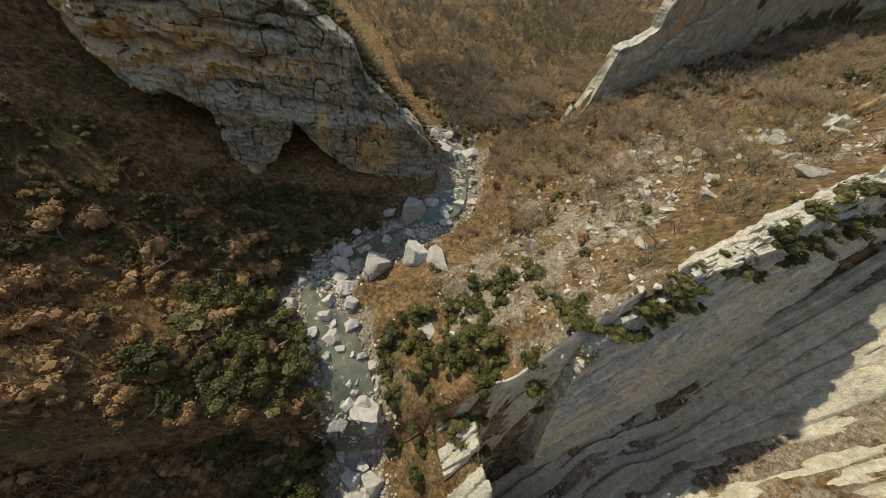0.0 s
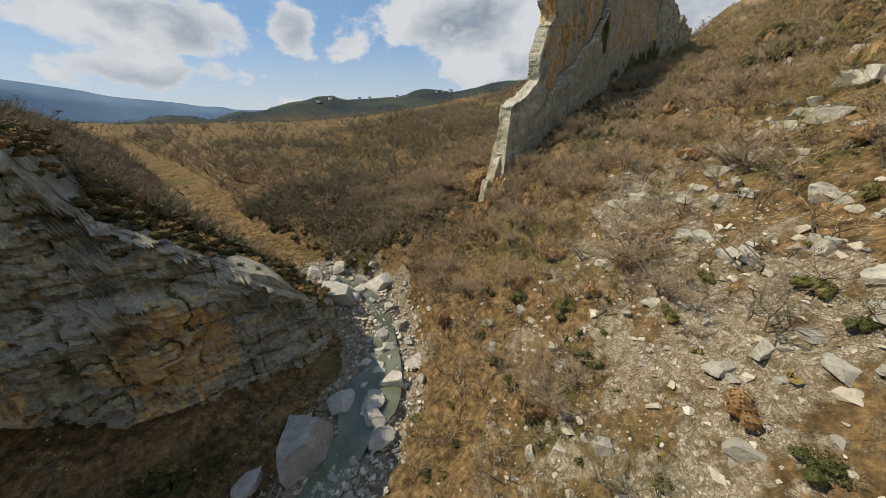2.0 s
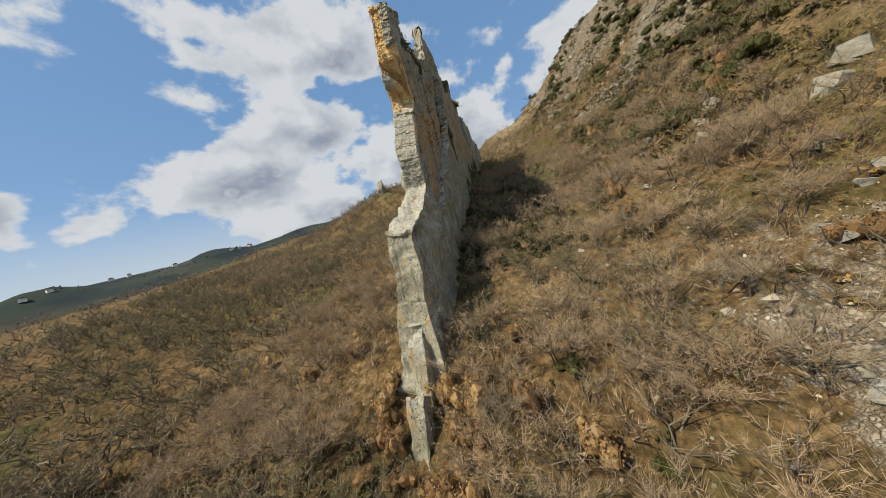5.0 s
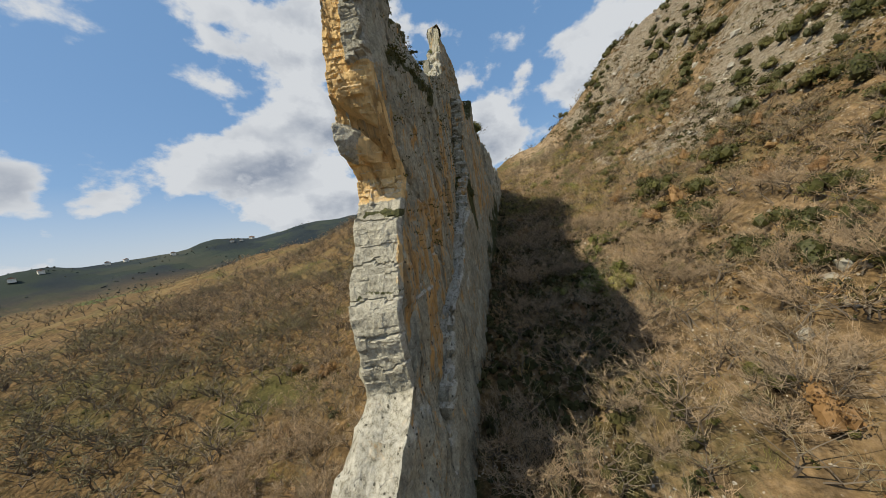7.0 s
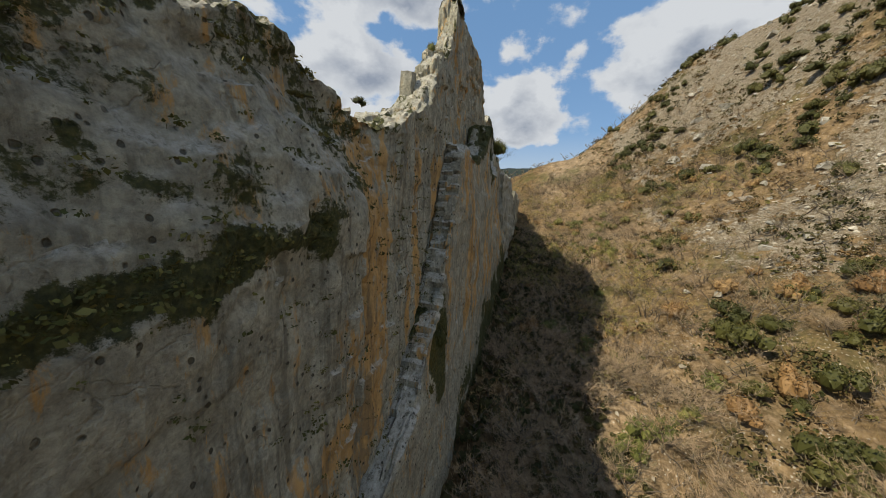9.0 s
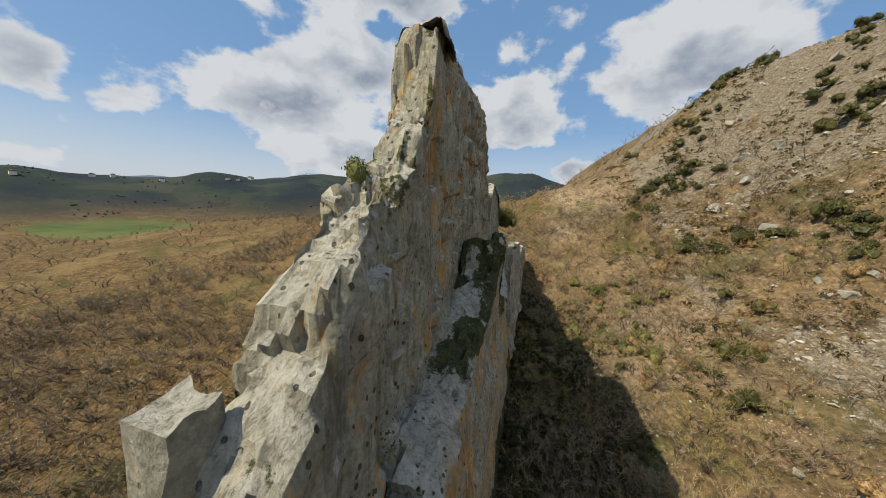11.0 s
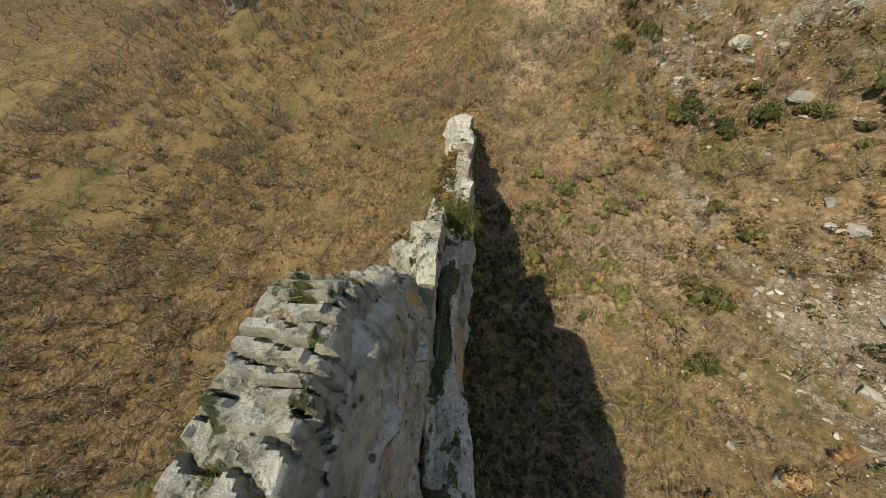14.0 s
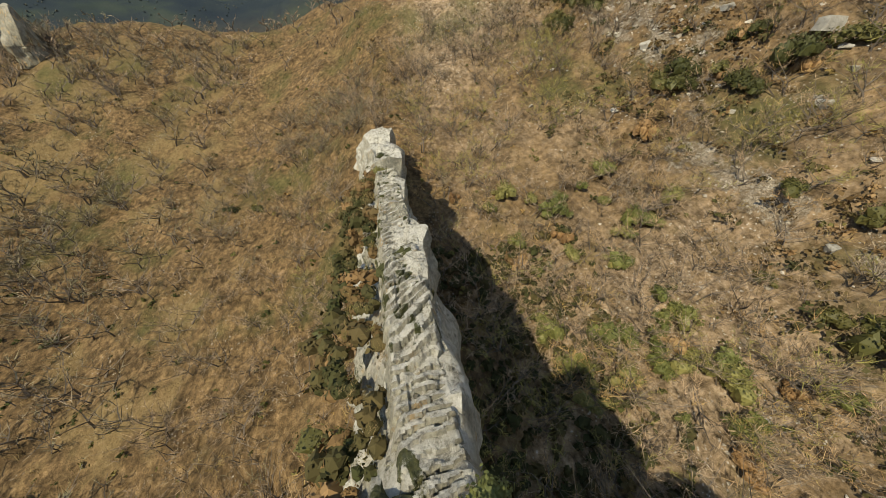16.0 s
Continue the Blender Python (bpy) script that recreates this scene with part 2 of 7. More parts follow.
def fin_stone(name, base, pale, ochre, streak=1.0, pits=1.0, sunlit_tops=0.8, coarse=1.0):
    """Massive limestone: tan grey, rain streaks, ochre stains, small pits, hair cracks, growth, tops painted sunlit
    pale.
    """
    g = Graph(name, 0.93, 0.18)
    col = g.ramp(g.noise(0.55, 6, 0.6), (0.32, base), (0.68, pale))
    grain = g.noise(5.5, 8, 0.72)
    col = g.mix(0.55, col, g.ramp(grain, (0.30, (0.14, 0.14, 0.13)), (0.5, (0.5, 0.5, 0.5)), (0.70, (0.84, 0.84, 0.81))), "OVERLAY")
    mott = g.noise(1.7, 7, 0.68, g.place(shift=(5, 2, 8), scale=(1, 1, 0.6)))
    col = g.mix(0.5 * coarse, col, g.ramp(mott, (0.34, (0.25, 0.25, 0.25)), (0.5, (0.5, 0.5, 0.5)), (0.66, (0.70, 0.70, 0.68))), "OVERLAY")
    ochre_at = g.n.new("ShaderNodeAttribute")
    ochre_at.attribute_name = "ochre"
    stain = g.math("ADD", g.step(g.noise(1.3, 8, 0.74, g.place(scale=(1.0, 1.0, 0.22), shift=(3, 8, 2))), 0.22, 0.78), g.math("MULTIPLY", ochre_at.outputs["Fac"], 0.45))
    tan = g.ramp(g.noise(1.6, 7, 0.68, g.place(scale=(1, 1, 0.5))), (0.30, tuple(c * 0.55 for c in ochre)), (0.52, ochre), (0.75, tuple(min(1, c * 1.3) for c in ochre)))
    col = g.mix(g.step(stain, 0.64, 0.86, 0.0, 0.9), col, tan)
    tears = g.noise(2.4, 6, 0.62, g.place(scale=(1.0, 1.0, 0.035)))
    broad = g.noise(0.7, 4, 0.6, g.place(scale=(1.0, 1.0, 0.05), shift=(2, 9, 4)))
    col = g.mix(g.step(g.math("ADD", tears, g.math("MULTIPLY", broad, 0.6)), 0.83, 0.98, 0.0, 0.55 * streak), col, tuple(c * 0.42 for c in base))
    col = g.mix(g.step(g.noise(2.0, 5, 0.6, g.place(scale=(1, 1, 0.05), shift=(9, 4, 1))), 0.58, 0.70, 0.0, 0.40 * streak), col, tuple(min(1, c * 1.2) for c in pale))
    # upward faces are painted paler, as sunlit, and mottled with dark lichen
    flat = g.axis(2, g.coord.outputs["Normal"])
    col = g.mix(g.step(flat, 0.30, 0.72, 0.0, sunlit_tops), col, g.ramp(g.noise(3.4, 8, 0.74), (0.36, (0.15, 0.14, 0.11)), (0.47, (0.44, 0.42, 0.355)), (0.66, (0.66, 0.64, 0.57))))
    # pits in loose swarms, the shade inside them painted as dark dots
    spot = g.cells(3.1, g.place(scale=(1, 1, 0.75), shift=(0.2, 0, 0)))
    swarm = g.noise(0.6, 4, 0.6, g.place(shift=(1, 5, 2)))
    hole = g.math("MULTIPLY", g.step(g.math("ADD", spot, g.math("MULTIPLY", g.noise(9.0, 3), 0.16)), 0.22, 0.29, 1.0, 0.0), g.step(swarm, 0.42, 0.50))
    col = g.mix(g.math("MULTIPLY", hole, 0.8 * pits), col, (0.045, 0.042, 0.028))
    # hair cracks
    crack = g.math("ADD", g.cells(0.42, g.warped(0.9, 1.4), feature="DISTANCE_TO_EDGE"), g.step(g.noise(0.5, 4, 0.6, g.place(shift=(4, 4, 9))), 0.46, 0.56, 0.06, 0.0))
    line = g.step(crack, 0.0, 0.020, 1.0, 0.0)
    col = g.mix(g.math("MULTIPLY", line, 0.16), col, (0.05, 0.045, 0.035))
    # growth; on the cliff this layer also carries painted recess shade
    plants_at = g.n.new("ShaderNodeAttribute")
    plants_at.attribute_name = "plants"
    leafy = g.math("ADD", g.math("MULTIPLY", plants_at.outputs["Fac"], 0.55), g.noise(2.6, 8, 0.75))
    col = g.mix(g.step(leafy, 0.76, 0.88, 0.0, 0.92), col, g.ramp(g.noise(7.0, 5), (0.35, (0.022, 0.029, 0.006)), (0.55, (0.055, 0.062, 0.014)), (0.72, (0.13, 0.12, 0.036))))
    g.colour(col)
    h = g.math("ADD", g.math("MULTIPLY", mott, 0.8), g.math("MULTIPLY", grain, 0.45))
    h = g.math("SUBTRACT", h, g.math("MULTIPLY", hole, 0.45 * pits))
    h = g.math("SUBTRACT", h, g.math("MULTIPLY", line, 0.12))
    g.bump(h, 1.0, 0.30)
    return g.mat


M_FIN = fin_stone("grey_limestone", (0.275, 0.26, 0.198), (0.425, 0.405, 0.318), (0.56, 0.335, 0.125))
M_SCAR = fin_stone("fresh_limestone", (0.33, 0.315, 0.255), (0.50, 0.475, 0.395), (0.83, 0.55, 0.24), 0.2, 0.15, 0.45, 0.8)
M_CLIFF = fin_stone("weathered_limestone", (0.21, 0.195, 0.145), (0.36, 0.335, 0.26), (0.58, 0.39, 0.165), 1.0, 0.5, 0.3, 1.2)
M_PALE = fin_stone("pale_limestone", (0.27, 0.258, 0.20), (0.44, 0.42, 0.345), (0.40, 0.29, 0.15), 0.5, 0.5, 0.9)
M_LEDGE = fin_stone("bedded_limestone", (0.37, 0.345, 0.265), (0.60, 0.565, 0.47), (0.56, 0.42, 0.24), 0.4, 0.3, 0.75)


def ground_material():
    g = Graph("hillside_ground", 0.95, 0.1)
    litter = g.ramp(g.noise(1.3, 8, 0.72), (0.30, (0.035, 0.026, 0.014)), (0.45, (0.098, 0.064, 0.031)), (0.56, (0.18, 0.118, 0.057)), (0.72, (0.32, 0.215, 0.108)))
    sunny = g.ramp(g.noise(1.5, 8, 0.72), (0.32, (0.05, 0.036, 0.02)), (0.44, (0.165, 0.118, 0.07)), (0.57, (0.32, 0.235, 0.15)), (0.72, (0.47, 0.38, 0.27)))
    dry_at = g.n.new("ShaderNodeAttribute")
    dry_at.attribute_name = "dry"
    meadow_at = g.n.new("ShaderNodeAttribute")
    meadow_at.attribute_name = "meadow"
    litter = g.mix(dry_at.outputs["Fac"], litter, sunny)
    litter = g.mix(0.75, litter, g.ramp(g.noise(0.38, 6, 0.68, g.place(shift=(7, 13, 1))), (0.36, (0.22, 0.22, 0.22)), (0.5, (0.5, 0.5, 0.5)), (0.64, (0.70, 0.69, 0.67))), "OVERLAY")
    straw = g.ramp(g.noise(2.0, 8, 0.7), (0.3, (0.10, 0.075, 0.034)), (0.5, (0.195, 0.137, 0.062)), (0.72, (0.30, 0.225, 0.11)))
    col = g.mix(g.step(g.math("ADD", g.noise(0.09, 6, 0.62), g.math("MULTIPLY", meadow_at.outputs["Fac"], 0.14)), 0.58, 0.70, 0.0, 0.8), litter, straw)
    green = g.ramp(g.noise(2.2, 5), (0.3, (0.035, 0.042, 0.015)), (0.7, (0.115, 0.115, 0.04)))
    col = g.mix(g.step(g.noise(0.06, 7, 0.66, g.place(shift=(31, 7, 3))), 0.50, 0.68, 0.0, 0.75), col, green)
    spot = g.warped(1.1, 1.3)
    stones = g.ramp(g.cells(3.4, spot, out="Color"), (0.15, (0.20, 0.155, 0.10)), (0.5, (0.42, 0.355, 0.265)), (0.85, (0.63, 0.575, 0.475)))
    stones = g.mix(g.step(g.cells(3.4, spot, feature="DISTANCE_TO_EDGE"), 0.0, 0.12, 0.85, 0.0), stones, (0.10, 0.075, 0.045))
    stones = g.mix(0.42, stones, g.ramp(g.noise(1.3, 8, 0.75), (0.36, (0.12, 0.085, 0.045)), (0.48, (0.34, 0.275, 0.19)), (0.64, (0.60, 0.54, 0.44))))
    scree_at = g.n.new("ShaderNodeAttribute")
    scree_at.attribute_name = "scree"
    mask = g.step(g.math("ADD", scree_at.outputs["Fac"], g.math("MULTIPLY", g.math("SUBTRACT", g.noise(0.30, 7, 0.72), 0.5), 2.6)), 0.50, 0.72, 0.0, 0.85)
    col = g.mix(mask, col, stones)
    # loose pale stones lie through the litter
    pebble = g.math("MULTIPLY", g.step(g.cells(2.4, g.warped(2.0, 0.5)), 0.16, 0.24, 1.0, 0.0), g.step(g.math("ADD", g.noise(0.13, 6, 0.7, g.place(shift=(3, 17, 5))), g.math("MULTIPLY", dry_at.outputs["Fac"], 0.12)), 0.52, 0.64))
    col = g.mix(g.math("MULTIPLY", pebble, 0.8), col, g.ramp(g.noise(3.0, 5), (0.35, (0.34, 0.31, 0.25)), (0.65, (0.60, 0.57, 0.50))))
    field_at = g.n.new("ShaderNodeAttribute")
    field_at.attribute_name = "field"
    fieldc = g.ramp(g.noise(0.02, 3), (0.35, (0.066, 0.095, 0.032)), (0.65, (0.115, 0.135, 0.048)))
    col = g.mix(field_at.outputs["Fac"], col, fieldc)
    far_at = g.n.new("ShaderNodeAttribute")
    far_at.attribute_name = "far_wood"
    # far woods and plots: distance haze is painted in as a blue-grey cast
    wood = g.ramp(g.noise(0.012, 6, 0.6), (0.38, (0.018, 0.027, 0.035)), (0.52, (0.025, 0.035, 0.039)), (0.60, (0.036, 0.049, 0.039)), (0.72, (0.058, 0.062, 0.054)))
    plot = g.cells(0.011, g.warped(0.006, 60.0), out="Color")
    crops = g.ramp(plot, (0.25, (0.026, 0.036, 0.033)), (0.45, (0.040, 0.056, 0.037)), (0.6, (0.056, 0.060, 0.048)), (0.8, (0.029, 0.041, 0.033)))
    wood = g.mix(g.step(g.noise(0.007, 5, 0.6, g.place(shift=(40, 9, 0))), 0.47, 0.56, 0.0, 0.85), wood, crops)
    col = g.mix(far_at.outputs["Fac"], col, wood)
    g.colour(col)
    h = g.math("ADD", g.noise(1.8, 7, 0.7), g.math("MULTIPLY", mask, g.step(g.cells(3.8, spot, feature="DISTANCE_TO_EDGE"), 0.0, 0.2)))
    g.bump(h, 0.8, 0.35)
    return g.mat


M_GROUND = ground_material()


def water_material():
    g = Graph("mountain_water", 0.12, 0.5)
    foam = g.step(g.noise(0.8, 7, 0.72, g.place(scale=(1, 1, 0.6)), 0.4), 0.58, 0.74)
    g.colour(g.mix(foam, g.ramp(g.noise(0.3, 3), (0.3, (0.06, 0.07, 0.045)), (0.7, (0.15, 0.155, 0.105))), (0.55, 0.57, 0.56)))
    g.l.new(g.math("ADD", g.math("MULTIPLY", foam, 0.5), 0.1), g.bsdf.inputs["Roughness"])
    g.bump(g.noise(3.0, 5), 0.3, 0.1)
    return g.mat


M_WATER = water_material()

# ---- the lie of the land ----
RIVER = np.array([(8, -60, -9), (4, -20, -15), (-1.5, 5, -13), (-0.5, 13.2, -11), (0.2, 15.4, -4.0), (0.6, 18, -2.4), (-1, 27, 0), (-4, 35, 0.5), (3, 42, 1.2), (13, 45, 1.8),
                  (22, 49, 2.6), (30, 55, 3.4), (34, 61, 4.2), (35, 66, 7.0), (33, 73, 8.0), (27, 88, 11), (23, 106, 14), (20, 160, 18), (5, 260, 24)], float)


def along_river(x, y):
    """Distance from the river's middle line, its bed's height there, and the side (+1: the sunny bank)."""
    x, y = np.asarray(x, float), np.asarray(y, float)
    best = np.full(x.shape, 1e9)
    bed, side = np.zeros(x.shape), np.zeros(x.shape)
    for a, b in zip(RIVER[:-1], RIVER[1:]):
        dx, dy = b[0] - a[0], b[1] - a[1]
        t = np.clip(((x - a[0]) * dx + (y - a[1]) * dy) / (dx * dx + dy * dy), 0, 1)
        px, py = a[0] + t * dx, a[1] + t * dy
        d = np.hypot(x - px, y - py)
        near = d < best
        best = np.where(near, d, best)
        bed = np.where(near, a[2] + t * (b[2] - a[2]), bed)
        side = np.where(near, np.sign((x - a[0]) * dy - (y - a[1]) * dx), side)
    return best, bed, side


def slope_south(x, y):
    xc, yc = np.clip(x, 12, 232), np.clip(y, -8, 68)
    u, v = (xc - 100) / 100, (yc - 40) / 100
    z = 37.9 + 29.65 * u - 28.57 * v - 13.57 * u * u - 4.29 * u * v + 85.25 * v * v + 13.77 * u**3 - 15.77 * u * u * v + 27.18 * u * v * v - 91.36 * v**3
    z = z + 0.06 * np.clip(x - 232, 0, 300) + 0.75 * np.clip(-8 - y, 0, 200) * smooth(20, 120, x) + 0.3 * np.clip(x - 12, -60, 0)
    top = 108 - 0.03 * np.clip(x - 200, 0, 600)
    return np.where(z > top, top + 16 * (1 - np.exp(-(z - top) / 16)), z)


def slope_north(x, y):
    xc, yc = np.clip(x, 35, 262), np.clip(y, 60, 205)
    u, v = (xc - 130) / 100, (yc - 110) / 100
    z = 29.25 + 18.07 * u - 8.24 * v - 2.54 * u * u - 15.09 * u * v + 36.53 * v * v + 3.14 * u**3 + 0.25 * u * u * v + 10.01 * u * v * v - 27.16 * v**3
    return np.clip(z, 5, 72)


def far_land(x, y):
    """Rolling land from a few hundred metres out to the last ridge."""
    r = np.hypot(x - 100, y - 60)
    a = np.arctan2(y - 60, x - 100)
    ridge = 97 - 52 * smooth(1.2, 1.55, np.abs(a)) + 8 * np.sin(3.1 * a + 0.5) + 14 * vnoise(3.5 * a, 0, 0, 5) + 5 * vnoise(13 * a, 2, 0, 7)
    ridge = ridge + 34 * np.exp(-((a - 0.07) / 0.12) ** 2)
    low = 32 + 14 * fbm(x / 260, y / 260, 0, 3, 31)
    z = low + (ridge - low) * smooth(420, 820, r)
    z = z - 60 * smooth(900, 1500, r)
    z = z + 34 * np.exp(-((x - 420) / 130) ** 2 - ((y - 150) / 110) ** 2)
    return z + 4 * fbm(x / 70, y / 70, 0, 3, 12) * smooth(250, 500, r)


def ground_z(x, y, rough=True):
    x, y = np.asarray(x, float), np.asarray(y, float)
    s, n = slope_south(x, y), slope_north(x, y)
    w = smooth(60, 74, y)
    w = w + (1 - w) * 0
    z = s * (1 - w) + n * w
    z = z + 19 * np.exp(-((x - 264) / 46) ** 2 - ((y - 138) / 42) ** 2) - 4 * np.exp(-((x - 60) / 7) ** 2 - ((y - 66) / 6) ** 2) - 7 * np.exp(-((x - 19) / 5) ** 2 - ((y - 12) / 4) ** 2)
    # out to the far land
    r_out = np.maximum(smooth(215, 420, y), smooth(280, 520, x) * smooth(20, 70, y))
    r_out = np.maximum(r_out, smooth(500, 900, np.hypot(x, y)))
    z = z * (1 - r_out) + far_land(x, y) * r_out
    d, bed, side = along_river(x, y)
    # west of the river: a shaded bank, and the plateau behind the cliff
    bank = bed + 0.42 * np.clip(d - 5, 0, 18) + 0.7 * np.clip(d - 23, 0, 60)
    plateau = np.clip(41 - 0.62 * np.clip(x + 8, 0, 60) + 0.10 * np.clip(-x, 0, 80), 6, 60) - 0.05 * np.clip(y - 70, 0, 400)
    plateau = np.minimum(plateau, bed + 1.0 * np.clip(d - 3, 0, 99))
    west = bank + (plateau - bank) * smooth(71.0, 74.0, y + 0.05 * np.clip(x, -40, 30))
    west = np.minimum(west, 70)
    is_west = np.where(side < 0, 1.0, 0.0) * (1 - r_out)
    z = np.where(is_west > 0, west * is_west + z * (1 - is_west), z)
    z = np.minimum(z, bed + 1.15 * np.clip(d - 4.0, 0, 500) ** 1.0 + 500 * smooth(150, 400, y))
    z = np.where(side > 0, np.maximum(z, np.minimum(bed + 0.35 * np.clip(d - 4, 0, 14), 30)), z)
    z = np.where(d < 4.5, np.minimum(z, bed - 0.4 + 0.02 * d), z)
    # the gully under the first ledge's shaded face
    z = z - 42 * smooth(10.5, 5.5, y) * smooth(14, 20, x) * smooth(70, 46, x) * smooth(-25, 0, y)
    if rough:
        k = 1 - 0.7 * smooth(4.5, 3, d)
        z = z + k * (0.9 * fbm(x / 9, y / 9, 0, 4, 3) + 0.22 * fbm(x / 1.7, y / 1.7, 0, 3, 9) * smooth(420, 250, np.hypot(x - 100, y - 60)))
    return z


def spaced(lo, hi, near_lo, near_hi, fine):
    inside = np.arange(near_lo, near_hi + fine, fine)
    out, step, at = [], fine, near_hi + fine
    while at < hi:
        step *= 1.09
        at += step
        out.append(at)
    low, step, at = [], fine, near_lo
    while at > lo:
        step *= 1.09
        at -= step
        low.append(at)
    return np.array(low[::-1] + list(inside) + out)


def meadow_share(x, y):
    """Open dry grass on the northern slopes."""
    band = np.exp(-((y - 96 - 0.10 * (x - 150)) / 13) ** 2) * smooth(118, 150, x) * smooth(330, 260, x)
    return np.clip(np.maximum(0.75 * band, smooth(0.12, 0.4, fbm(x / 46 + 9, y / 30, 0, 3, 53)) * smooth(85, 110, y) * (0.35 + 0.65 * smooth(100, 140, x))), 0, 1)


def build_ground():
    xs, ys = spaced(-2600, 3400, -40, 240, 1.0), spaced(-2600, 3200, -12, 170, 1.0)
    gx, gy = np.meshgrid(xs, ys, indexing="ij")
    gz = ground_z(gx, gy)
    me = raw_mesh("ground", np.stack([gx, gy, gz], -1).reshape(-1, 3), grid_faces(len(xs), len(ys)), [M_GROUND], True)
    scree = me.attributes.new("scree", "FLOAT", "POINT")
    south = smooth(62, 50, gy)
    patch = fbm(gx / 22, gy / 13, 0, 4, 41)
    lower = (0.36 + 0.5 * patch + 0.2 * np.exp(-((gx - 46) / 11) ** 2 - ((gy - 31) / 7) ** 2)) * smooth(82, 62, gx) * smooth(10, 20, gx) * smooth(52, 38, gy)
    upper = (0.41 + 0.24 * smooth(132, 158, gx) + 0.75 * fbm(gx / 24 + 3, gy / 20, 0, 4, 61)) * smooth(40, 26, gy) * smooth(105, 145, gx)
    track = 0.75 * np.exp(-((gy - 33 - 0.25 * (gx - 170)) / 2.6) ** 2) * smooth(158, 166, gx) * smooth(182, 176, gx)
    lower = np.maximum(lower, track)
    d, bed, side = along_river(gx, gy)
    shore = smooth(7.5, 4.0, d + 1.5 * vnoise(gx / 4, gy / 4, 0, 19)) * smooth(90, 72, gy)
    scree.data.foreach_set("value", np.clip(south * np.maximum(lower, upper) + shore, 0, 1).ravel().astype(np.float32))
    r = np.hypot(gx - 100, gy - 60)
    north = smooth(80, 130, gy)
    field = np.exp(-(((gx - 292) / 62) ** 2 + ((gy - 405) / 95) ** 2) * 1.4)
    fa = me.attributes.new("field", "FLOAT", "POINT")
    fa.data.foreach_set("value", smooth(0.25, 0.3, field + 0.03 * fbm(gx / 30, gy / 30, 0, 3, 88)).ravel().astype(np.float32))
    dry = me.attributes.new("dry", "FLOAT", "POINT")
    dry.data.foreach_set("value", (smooth(64, 54, gy) * smooth(60, 100, gx) * (1 - 0.55 * smooth(42, 26, gy)) * np.clip(0.75 + 0.6 * fbm(gx / 20, gy / 20, 0, 3, 143), 0, 1)).ravel().astype(np.float32))
    md = me.attributes.new("meadow", "FLOAT", "POINT")
    md.data.foreach_set("value", meadow_share(gx, gy).ravel().astype(np.float32))
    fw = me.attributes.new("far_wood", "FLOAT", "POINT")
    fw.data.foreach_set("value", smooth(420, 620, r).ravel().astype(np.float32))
    return tagged(new("ground", me), "dry leaf-littered hillsides with scree and pale grass", "ground", kind="structure")


build_ground()


